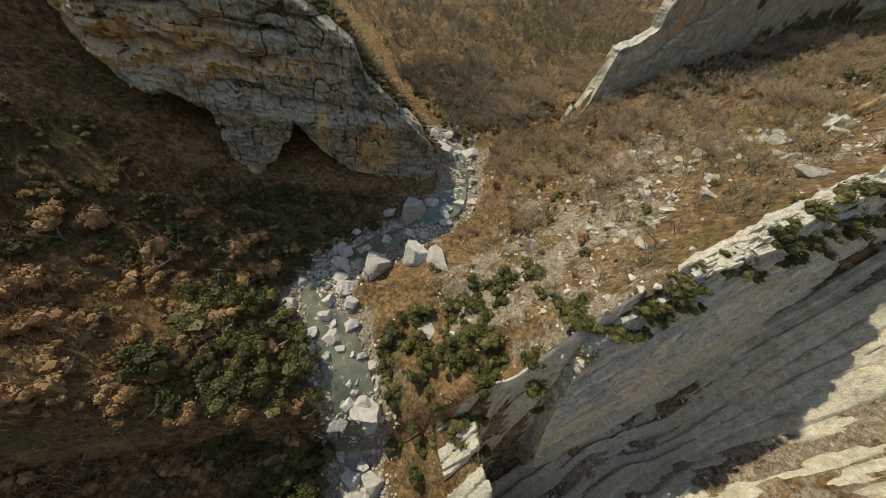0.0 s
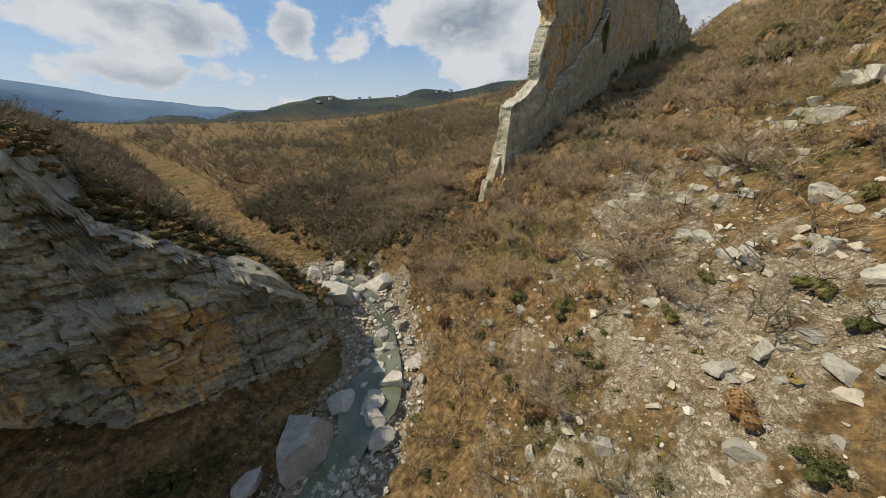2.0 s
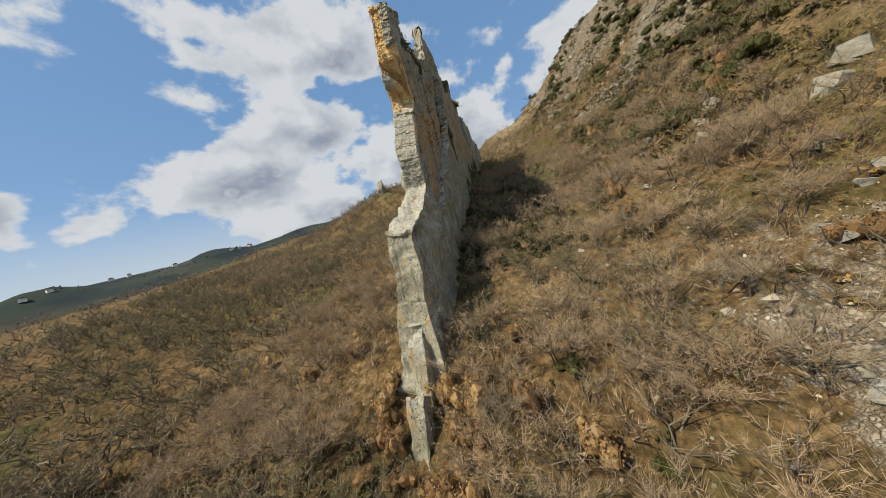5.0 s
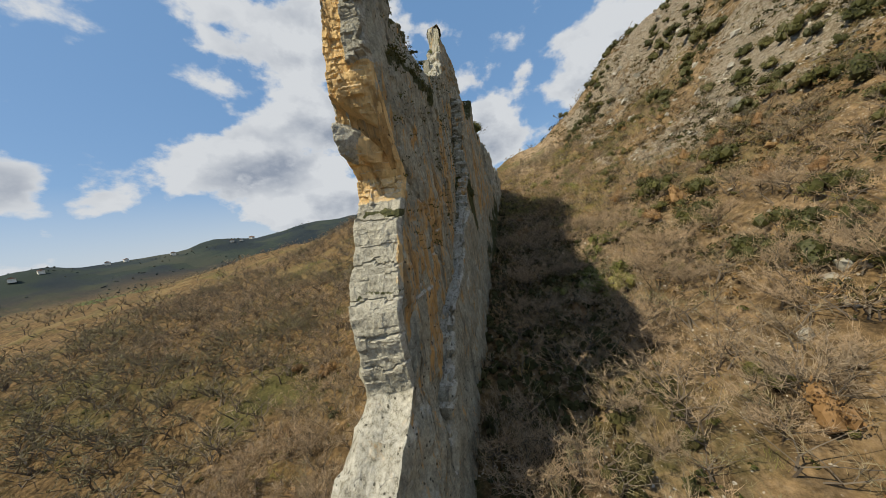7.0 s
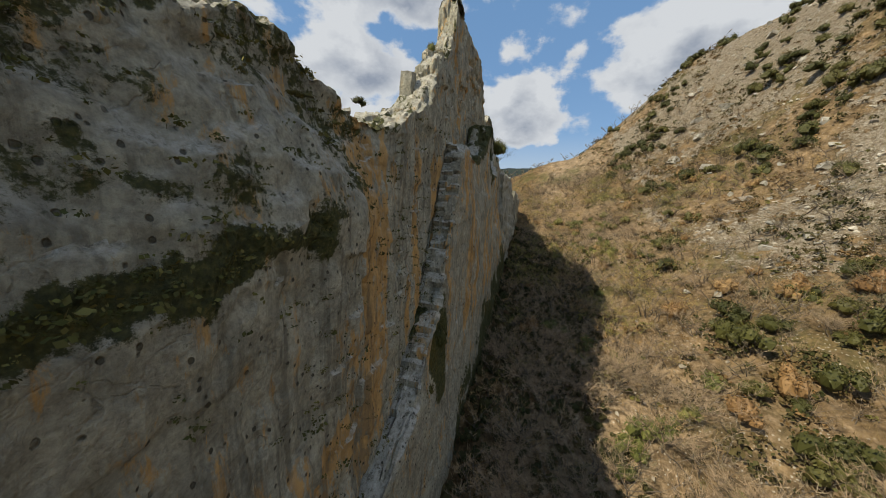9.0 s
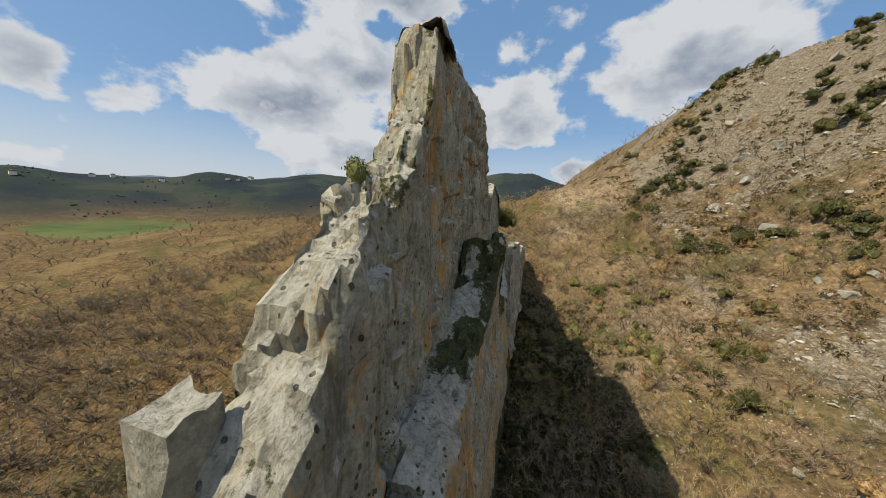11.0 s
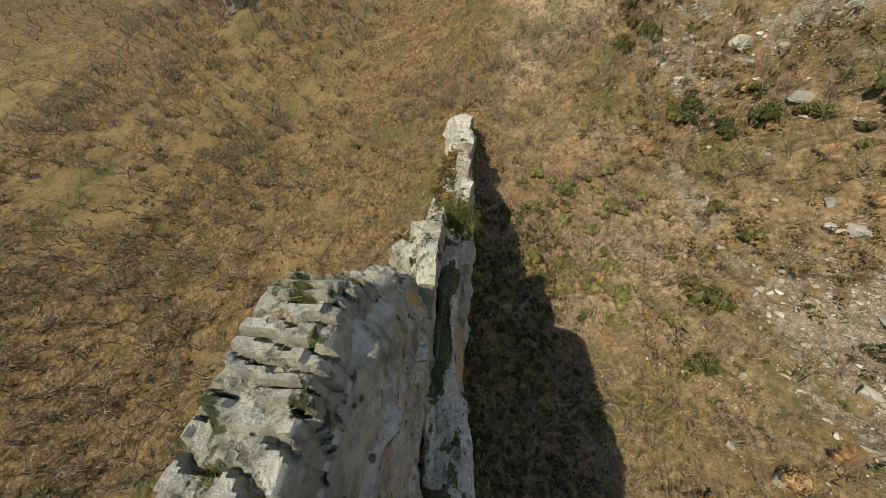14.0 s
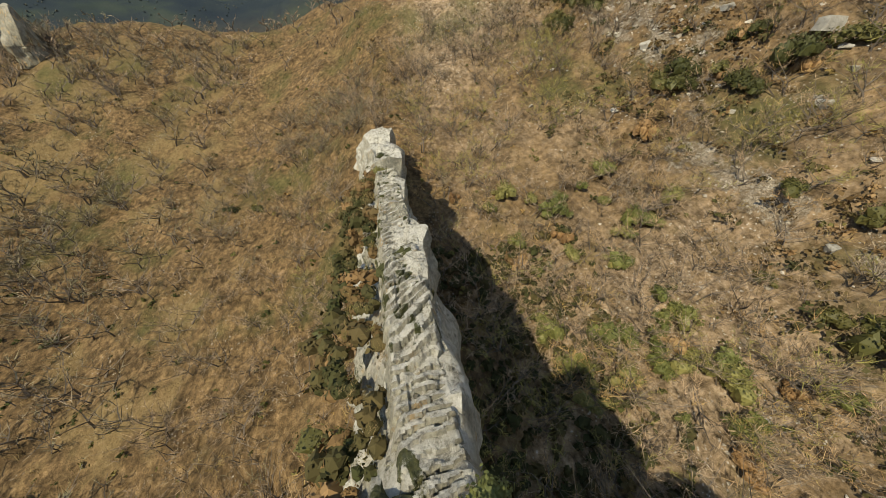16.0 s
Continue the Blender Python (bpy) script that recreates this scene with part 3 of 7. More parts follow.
# ---- standing slabs of rock ----
def slab(name, xs, top, foot, right, left, parent, mats, front=None, k=7, rows=60, seed=0, rough=0.5, crest=0.25, lean=0.0, orange=None, reach=14.0, ochre=None, calm=0.0, moss=None):
    """A rock slab that stands along x. top, foot, right, left: functions of x (right, left: of x and height share);
    front: shift in x of the leading face by height in metres. Closed in front, behind and on top."""
    n = len(xs)
    v = np.linspace(0, 1, rows) ** 0.9
    loops = []
    rx = np.concatenate([xs[::-1], np.full(k - 2, xs[0]), xs, np.full(k - 2, xs[-1])])
    t_across = np.concatenate([np.zeros(n), np.linspace(0, 1, k)[1:-1], np.ones(n), np.linspace(1, 0, k)[1:-1]])
    P = len(rx)
    X = np.repeat(rx[None], rows, 0)
    T = np.repeat(t_across[None], rows, 0)
    V = np.repeat(v[:, None], P, 1)
    ztop, zfoot = top(X), foot(X)
    Z = zfoot + (ztop - zfoot) * V
    R, L = right(X, V), left(X, V)
    Y = R + (L - R) * T + lean * (Z - zfoot)
    if front is not None:
        X = X + front(Z) * smooth(reach, 0, X - xs[0])
    cx = np.repeat(xs[:, None], k, 1)
    ct = np.repeat(np.linspace(0, 1, k)[None], n, 0)
    cz = top(cx)
    cr, cl = right(cx, np.ones_like(cx)), left(cx, np.ones_like(cx))
    cy = cr + (cl - cr) * ct + lean * (cz - foot(cx))
    if front is not None:
        cx = cx + front(cz) * smooth(reach, 0, cx - xs[0])
    verts = np.concatenate([np.stack([X, Y, Z], -1).reshape(-1, 3), np.stack([cx, cy, cz], -1).reshape(-1, 3)])
    i, j = np.meshgrid(np.arange(rows - 1), np.arange(P), indexing="ij")
    a, b = (i * P + j).ravel(), (i * P + (j + 1) % P).ravel()
    side = np.stack([a, a + P, b + P, b], 1)[:, ::-1]
    cap = grid_faces(n, k) + rows * P
    me = raw_mesh(name, verts, [side, cap])
    bm = bmesh.new()
    bm.from_mesh(me)
    bmesh.ops.remove_doubles(bm, verts=bm.verts, dist=0.02)
    bmesh.ops.recalc_face_normals(bm, faces=bm.faces)
    bm.to_mesh(me)
    bm.free()
    co = np.empty(len(me.vertices) * 3, np.float32)
    me.vertices.foreach_get("co", co)
    co = co.reshape(-1, 3).astype(float)
    no = np.empty(len(me.vertices) * 3, np.float32)
    me.vertices.foreach_get("normal", no)
    no = no.reshape(-1, 3)
    x, y, z = co.T
    # broad bulges, blocky joints, fine relief
    if callable(rough):
        rough = rough(x)
    off = rough * (0.9 * fbm(x / 7, y / 7, z / 7, 3, seed) + 0.45 * fbm(x / 2.1, y / 2.1, z / 3.2, 3, seed + 5))
    blocks = np.round(2.2 * vnoise(x / 2.6, y / 2.6, z / 1.7, seed + 9)) / 2.2
    off = off + rough * 0.45 * blocks + rough * 0.22 * np.abs(vnoise(x / 0.7, y / 0.7, z / 0.9, seed + 21))
    row = np.floor(z / 1.9 + 0.5 * vnoise(x / 6, y / 6, z / 9, seed + 31))
    col = np.floor(x / 2.4 + y / 2.4 + 0.37 * row + 0.35 * vnoise(x / 4, y / 4, z / 4, seed + 32))
    off = off + rough * 0.34 * hashed(col, row, row * 0, seed)
    off = off + rough * (0.5 * np.abs(vnoise(x / 1.3, y / 1.3, z / 8, seed + 41)) + 0.28 * fbm(x / 0.8, y / 0.8, z / 0.8, 2, seed + 43))
    if orange is not None:
        off = off + orange(x, y, z)
    off = off * (1 - calm * smooth(2.5, 0.6, top(x) - z))
    co = co + no * off[:, None]
    # ledges along the crest
    ztop_here = top(co[:, 0])
    near_top = smooth(1.2, 0.2, ztop_here - z)
    saw = (co[:, 0] * 1.05 + 0.5 * co[:, 1] + 0.9 * vnoise(co[:, 0] / 2.2, co[:, 1], 0, seed + 3)) % 1.0
    co[:, 2] += crest * near_top * (0.9 * saw - 0.5 + 0.9 * fbm(co[:, 0] / 1.6, co[:, 1] / 0.8, 0, 3, seed + 8))
    me.vertices.foreach_set("co", co.astype(np.float32).ravel())
    if ochre is not None:
        layer = me.attributes.new("ochre", "FLOAT", "POINT")
        layer.data.foreach_set("value", np.clip(ochre(co[:, 0], co[:, 1], co[:, 2]), -1, 1).astype(np.float32))
    for mt in mats:
        me.materials.append(mt)
    if moss is not None:
        layer = me.attributes.new("plants", "FLOAT", "POINT")
        layer.data.foreach_set("value", np.clip(moss(co[:, 0], co[:, 1], co[:, 2]), 0, 1).astype(np.float32))
    me.update()
    crisp(me, 42)
    return part_mesh(name, me, parent)


def steps(x, *pts):
    p = np.array(pts, float)
    return np.interp(x, p[:, 0], p[:, 1])


def base_under(y):
    return lambda x: ground_z(x, np.full(np.shape(x), float(y)), False) - 3.0


fin = tagged(empty("rock_fin", (110, 66, 45)), "tall thin fin of grey limestone rising from the wood", "rock fin")
fin_shift = Matrix.Translation((-110, -66, -45))


def fin_part(ob, label=""):
    ob.matrix_parent_inverse = fin_shift
    if label:
        ob["label"] = label
    return ob


def fin_top(x):
    return steps(x, (78, 60.5), (82, 62.5), (88, 64.9), (92, 66.6), (93.5, 67.1), (94.8, 66.9), (95.5, 66.3), (97, 66.0), (98.5, 65.4), (100.5, 65.3), (102, 66.1), (103.5, 67.1), (105, 67.4), (105.8, 68.0), (107, 69.4), (108.4, 70.5), (109, 72.2),
                 (110.2, 73.3), (111.5, 73.8), (113.2, 74.6), (114.2, 76.0), (115.6, 77.3), (116.2, 79.9), (116.5, 80.6), (117.3, 80.9), (118.6, 81.25), (119.2, 80.9), (119.7, 81.45), (121, 81.75), (124, 81.5), (127, 81.6), (131.4, 81.9), (132, 81.5), (133, 80.2), (136, 76.5), (139, 72), (141, 62))


def fin_front(z):
    return steps(z, (24, 5.5), (30, 3.5), (37, -1.5), (43, -2.4), (47.5, -0.6), (49, 0.3), (51, 1.3), (53, 0.1), (56, -0.5), (62, -0.2))


def fin_right(x, z):
    line = steps(x, (78, 64.4), (86, 64.7), (93, 65.4), (102, 66.0), (109, 66.4), (114, 67.1), (120, 67.7), (132, 68.0), (140, 67.8))
    below = np.clip(fin_top(x) - z, 0, 60)
    return line - 0.016 * np.clip(below, 0, 44) * smooth(84, 110, x) + 1.4 * smooth(5.5, 0.5, below) * smooth(83, 87, x) * smooth(102, 97, x) + 0.5 * smooth(2.0, 0.0, below) * smooth(118, 122, x)


def fin_left(x, z):
    thick = steps(x, (78, 2.4), (84, 2.4), (90, 2.8), (96, 3.0), (100, 3.2), (104, 2.4), (107, 1.9), (112, 1.7), (115.5, 1.7), (116.5, 1.8), (118.6, 2.0), (119.3, 1.8), (121, 1.6), (124, 1.5), (132, 1.3), (139, 1.2))
    below = np.clip(fin_top(x) - z, 0, 60)
    return fin_right(x, z) + thick + 0.055 * below * steps(x, (78, 0.1), (90, 0.7), (139, 1.0))


def crack_x(z):
    """Where the lower slab's edge leans against the main wall."""
    return steps(z, (30, 78), (36, 81), (41.3, 87), (43.4, 92.2), (46.9, 96.5), (48.6, 100.3), (54, 105.2), (58, 107.4), (61.2, 108.7), (66, 110.5), (70.7, 111.6), (74, 112.4))


def back_top(x):
    return steps(x, (88, 66), (106, 69.0), (110.5, 70.9), (113.5, 70.6), (115, 69.0), (118, 66.5), (125, 65), (132, 65.5), (137, 68.2), (139.5, 69.8), (145, 69.4), (148, 68), (150, 66))


def blocks(a, z, seed, tall=0.5, wide=0.8):
    """Steps from block to block: beds of uneven height, broken by upright joints."""
    zz = z + 0.22 * vnoise(a / 1.6, 0, z / 1.9, seed)
    bed = np.floor((zz + 0.45 * vnoise(0 * z, 0, z / 1.3, seed + 1)) / tall)
    col = np.floor(a / wide + 1.7 * hashed(bed, bed * 0, bed * 0, seed) + 0.3 * vnoise(a / 0.9, 0, z / 0.9, seed + 2))
    return hashed(col, bed, bed * 0, seed + 3)


def shell(name, mat, label, x0, x1, dx, front, top, right, left, low, counts, relief, layers, reach=14.0, edge=0.35, sharp=34):
    """A standing slab in one skin: the leading face, the right side, the crest and the left side. front: the leading face's x by height;
    relief and layers get x, y, z, the share across the slab, how far below the crest, and how much a place belongs to the leading face."""
    nr, nc, nl, nf = counts
    xs = np.arange(x0, x1, dx)
    XS = np.concatenate([np.full(nf, x0), xs[1:]])[:, None]
    S = np.concatenate([np.linspace(0.02, 1, nf), np.ones(len(xs) - 1)])[:, None]
    D = np.concatenate([np.linspace(1, 0, nr) ** 1.15, np.zeros(nc), np.linspace(0, 1, nl) ** 1.3])[None]
    T = np.concatenate([np.zeros(nr), np.linspace(0, 1, nc + 2)[1:-1], np.ones(nl)])[None]
    tops = top(XS)
    Z = tops - D * (tops - low) - edge * np.abs(2 * T - 1) ** 4
    XX = XS + 0 * Z
    R, L = right(XX, Z), left(XX, Z)
    mid = (R + L) / 2
    Y = mid + (R + (L - R) * T - mid) * S
    X = XX + (front(Z) - x0) * smooth(reach, 0, XX - x0)
    P = np.stack([X, Y, Z], -1)
    N = np.cross(np.gradient(P, axis=0), np.gradient(P, axis=1))
    N /= np.linalg.norm(N, axis=-1)[..., None] + 1e-9
    if (N[:, :nr, 1]).mean() > 0:
        N = -N
    lead = np.where(np.arange(len(XS))[:, None] < nf, 1.0, smooth(0.9, 0.0, XX - x0)) + 0 * Z
    across = np.clip((Y - R) / (L - R + 1e-6), 0, 1)
    below = tops - Z
    P = P + N * relief(X, Y, Z, across, below, lead)[..., None]
    n, m = Z.shape
    me = raw_mesh(name, P.reshape(-1, 3), grid_faces(n, m), [mat])
    for key, val in layers(P[..., 0], P[..., 1], P[..., 2], across, below, lead).items():
        me.attributes.new(key, "FLOAT", "POINT").data.foreach_set("value", np.clip(val, -1, 1.3).ravel().astype(np.float32))
    return crisp(me, sharp)


def seam_gap(x, z):
    """Height over the slanting seam that crosses the shaded face."""
    return z - steps(x, (80, 52.4), (81.8, 51.6), (84.2, 49), (88.5, 44), (91.2, 39.8), (95, 35)) - 0.2 * fbm(x / 1.5, 0, z / 3, 3, 889)


def wall_relief(x, y, z, t, below, lead):
    """Flutes, pits and cracks on the shaded side; a fresh scar with a slanting hollow in front; thin beds along the crest."""
    a = x + 0.6 * y
    side = (1 - smooth(0.0, 0.2, t)) * (1 - lead)
    crest = smooth(0.9, 0.25, below) * (1 - lead)
    rel = 0.14 * fbm(a / 1.1, y / 3, z / 7, 3, 881) + 0.09 * fbm(a / 0.8, y, z / 0.9, 3, 882) + 0.26 * fbm(a / 5, y / 5, z / 5, 2, 883)
    rel = rel + (0.10 + 0.10 * smooth(104, 116, x)) * blocks(a, z, 884, 1.9, 2.3) + 0.05 * blocks(a, z, 888, 0.6, 1.1)
    pit = smooth(0.45, 0.62, vnoise(a / 0.42, y, z / 0.55, 886)) * smooth(-0.05, 0.3, vnoise(a / 4, 0, z / 6, 887))
    seam = np.exp(-(seam_gap(x, z) / 0.14) ** 2) * smooth(80.5, 81.5, x) * smooth(98, 95, x)
    upper = smooth(59.6, 60.6, z + 0.7 * vnoise(x / 2, 0, 0, 890)) * smooth(82, 84, x) * smooth(94.2, 93.6, x)
    plate = smooth(93.6, 94.0, x + 0.2 * vnoise(z, 0, 0, 4)) * smooth(100, 96, x) * smooth(64.4, 63.8, z) * smooth(52, 56, z)
    knobs = 0.30 * np.abs(vnoise(a / 1.3, y, z / 0.9, 894)) * upper
    groove = np.exp(-((x - crack_x(z) - 0.1) / 0.35) ** 2) * smooth(38, 44, z) * smooth(72, 70, z)
    split = np.exp(-((x - steps(z, (64, 104.4), (67, 105.4), (69.5, 107.0), (71, 107.4)) - 0.1 * vnoise(z, 0, 0, 3)) / 0.12) ** 2) * smooth(64.5, 66, z) * smooth(70.6, 69.6, z)
    under = 0.5 * np.exp(-((z - 77.6 - 0.06 * (x - 124) + 0.5 * vnoise(x / 2, 0, 0, 895)) / 0.35) ** 2) * smooth(122, 126, x) * smooth(134, 131, x)
    rel = rel - side * (0.22 * pit + 0.40 * seam - 0.30 * plate - knobs + 0.9 * groove + 0.35 * split + under)
    # the crest: thin beds that stand on edge across the fin
    period = 0.16 + 0.22 * smooth(108, 84, x)
    b = (x + 0.35 * (y - 67) + 0.12 * fbm(x / 0.9, y / 0.7, 0, 3, 50)) / period + 1.3 * vnoise(x / 3, y / 3, 0, 51)
    i = np.floor(b)
    bed = hashed(i, np.floor(y / 0.6 + 1.7 * hashed(i, i * 0, i * 0, 53)), i * 0, 52)
    big = np.floor((x + 0.4 * (y - 67) + 0.5 * vnoise(x / 1.8, y, 0, 55)) / 1.1)
    capped = smooth(116.6, 117.2, x) * smooth(133, 132.4, x)
    rel = rel * (1 - 0.8 * crest * capped) + crest * (1 - capped) * (0.085 * bed + 0.06 * (b - i) + 0.20 * hashed(big, np.floor(y / 0.9 + 0.37 * big), big * 0, 56)) - 0.22 * crest * capped
    return rel * (1 - 0.6 * lead) - 0.45 * lead


def wall_layers(x, y, z, t, below, lead):
    n = fbm(x / 2.0, y / 2, z / 3.0, 4, 831)
    side = 1 - smooth(0.3, 0.6, t)
    edge = steps(x, (80, 55.0), (83, 55.2), (85.5, 54.4), (90, 52.4), (94, 52), (98, 50), (103, 48))
    low = smooth(33, 37, z) * smooth(1.0, -1.0, z - edge + 2.2 * n) * (0.15 + 0.75 * smooth(-0.35, 0.3, fbm(x / 2.2, 0, z / 4.0, 4, 832)))
    drips = 0.9 * smooth(66.5, 63, z) * smooth(44, 52, z) * smooth(95, 97, x) * smooth(112, 109, x) * smooth(0.02, 0.35, vnoise(x / 0.75, 0, z / 9, 77))
    spots = 0.6 * smooth(0.35, 0.6, fbm(x / 1.6, 0, z / 3.5, 3, 45)) * smooth(112, 117, x) * smooth(0.3, 1.0, below)
    ochre = np.maximum(np.maximum(low, drips), spots) * side
    front = 1.25 * smooth(49.5, 49.8, z) * smooth(1.0, 0.86, t + 0.12 * n + 0.22 * smooth(1.4, 0.6, np.abs(z - 53.2)) * smooth(0.6, 0.7, t))
    front = front * (1 - smooth(56.8, 57.2, z + 0.4 * n) * smooth(0.52, 0.44, t + 0.05 * n)) + 0.6 * smooth(0.15, 0.0, t) * smooth(44.7, 45.2, z) * smooth(48.5, 47, z)
    front = front - 0.35 * (front < 0.3)
    ochre = ochre * (1 - lead) + front * lead
    m = fbm(x / 2.2, y, z / 1.6, 3, 815)
    band = 1.0 * np.exp(-((z - steps(x, (80, 58.4), (85, 59.6), (88, 59.3), (92, 60.0), (95, 60.6)) + 0.7 * m) / 0.75) ** 2) * smooth(80.6, 82, x) * smooth(96, 94, x)
    upper = 0.60 * smooth(59.6, 61.5, z + 1.0 * m) * smooth(81, 84, x) * smooth(101, 98, x) * smooth(-0.35, 0.25, fbm(x / 1.4, y, z / 1.1, 3, 816))
    seam = 0.9 * np.exp(-(seam_gap(x, z) / 0.22) ** 2) * smooth(81, 82, x) * smooth(98, 95, x) * smooth(-0.4, 0.2, m)
    joint = 0.8 * np.exp(-((x - crack_x(z) + 0.15) / 0.5) ** 2) * smooth(-0.3, 0.3, m) * smooth(40, 44, z)
    ivy = 1.3 * smooth(1.2, 0.7, np.hypot((x - 104.6) / 2.0, (z - 50.5) / 3.6) + 0.3 * m)
    tufts = 0.75 * smooth(0.10, 0.45, fbm(x / 1.0, y / 0.7, z, 3, 818)) * smooth(1.0, 0.2, below) * smooth(110, 104, x) + 0.62 * smooth(0.25, 0.55, fbm(x / 0.9, y / 0.6, 0, 3, 819)) * smooth(1.0, 0.3, below) * smooth(108, 113, x)
    plants = np.maximum.reduce([band * side, upper * side, seam * side, joint * side, ivy * side, tufts]) * (1 - lead)
    ledges = 0.95 * np.exp(-((z - 49.0 + 0.3 * n) / 0.35) ** 2) * smooth(-0.2, 0.2, n) + 0.6 * np.exp(-((z - 44.7 + 0.2 * n) / 0.15) ** 2)
    return {"ochre": ochre, "plants": plants + ledges * lead}


def slab_relief(x, y, z, t, below, lead):
    a = x + 0.6 * y
    rel = 0.10 * fbm(a / 0.9, y / 3, z / 8, 3, 901) + 0.08 * fbm(a / 0.8, y, z / 0.9, 3, 902) + 0.3 * fbm(a / 6, y / 5, z / 6, 2, 903) + 0.10 * blocks(a, z, 904, 2.3, 2.9) + 0.05 * blocks(a, z, 908, 0.7, 1.3)
    rel = rel + smooth(0.8, 0.2, below) * (0.22 * blocks(x, y, 912, 0.8, 1.2) + 0.12 * vnoise(x / 0.5, y / 0.5, z / 0.5, 913))
    # the beds' ends step up along the crack
    stair = 0.26 * blocks(y, z, 916, 0.42, 0.9) + 0.14 * blocks(y, z, 918, 0.9, 1.6) - 0.14 * (np.abs((z / 0.42) % 1 - 0.5) > 0.42)
    return rel * (1 - lead) + stair * lead


def slab_layers(x, y, z, t, below, lead):
    m = fbm(x / 2.0, y, z / 2.4, 3, 915)
    drip = 0.95 * smooth(0.0, 0.4, vnoise(x / 1.1, 0, z / 11, 19)) * smooth(69, 64, z) * smooth(46, 52, z)
    damp = 1.05 * smooth(50, 42, z + 2.2 * m + -0.35 * (x - 125)) * smooth(107, 112, x)
    shelf = 0.85 * smooth(-0.4, 0.2, m) * smooth(2.5, 0.5, below) * smooth(113, 118, x)
    ivy = 1.2 * smooth(1.2, 0.7, np.hypot((x - 105.6) / 2.0, (z - 50.0) / 4.0) + 0.3 * m)
    return {"ochre": drip * (1 - smooth(0.3, 0.6, t)) * 0.8 - 0.2 * lead, "plants": np.maximum.reduce([damp, shelf, ivy])}


def build_fin_walls():
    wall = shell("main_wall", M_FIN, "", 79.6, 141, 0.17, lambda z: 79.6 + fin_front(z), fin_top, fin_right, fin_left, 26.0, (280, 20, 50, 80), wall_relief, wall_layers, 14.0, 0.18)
    fin_part(part_mesh("main_wall", wall, fin, "shaded grey rock face with ochre stains, an orange scar and a pale bedded crest"))
    lower = shell("lower_slab", M_FIN, "", 78.0, 150, 0.35, crack_x, back_top, lambda x, z: 64.8 - 0.030 * np.clip(back_top(x) - z, 0, 50) + 1.5 * smooth(131, 138, x) * smooth(50, 64, z), lambda x, z: 67.6 + 0 * x + 0.02 * np.clip(back_top(x) - z, 0, 50), 22.0,
                  (170, 12, 20, 26), slab_relief, slab_layers, 60.0)
    fin_part(part_mesh("lower_slab", lower, fin, "lower grey slab with stepped edge and damp mossy foot"))


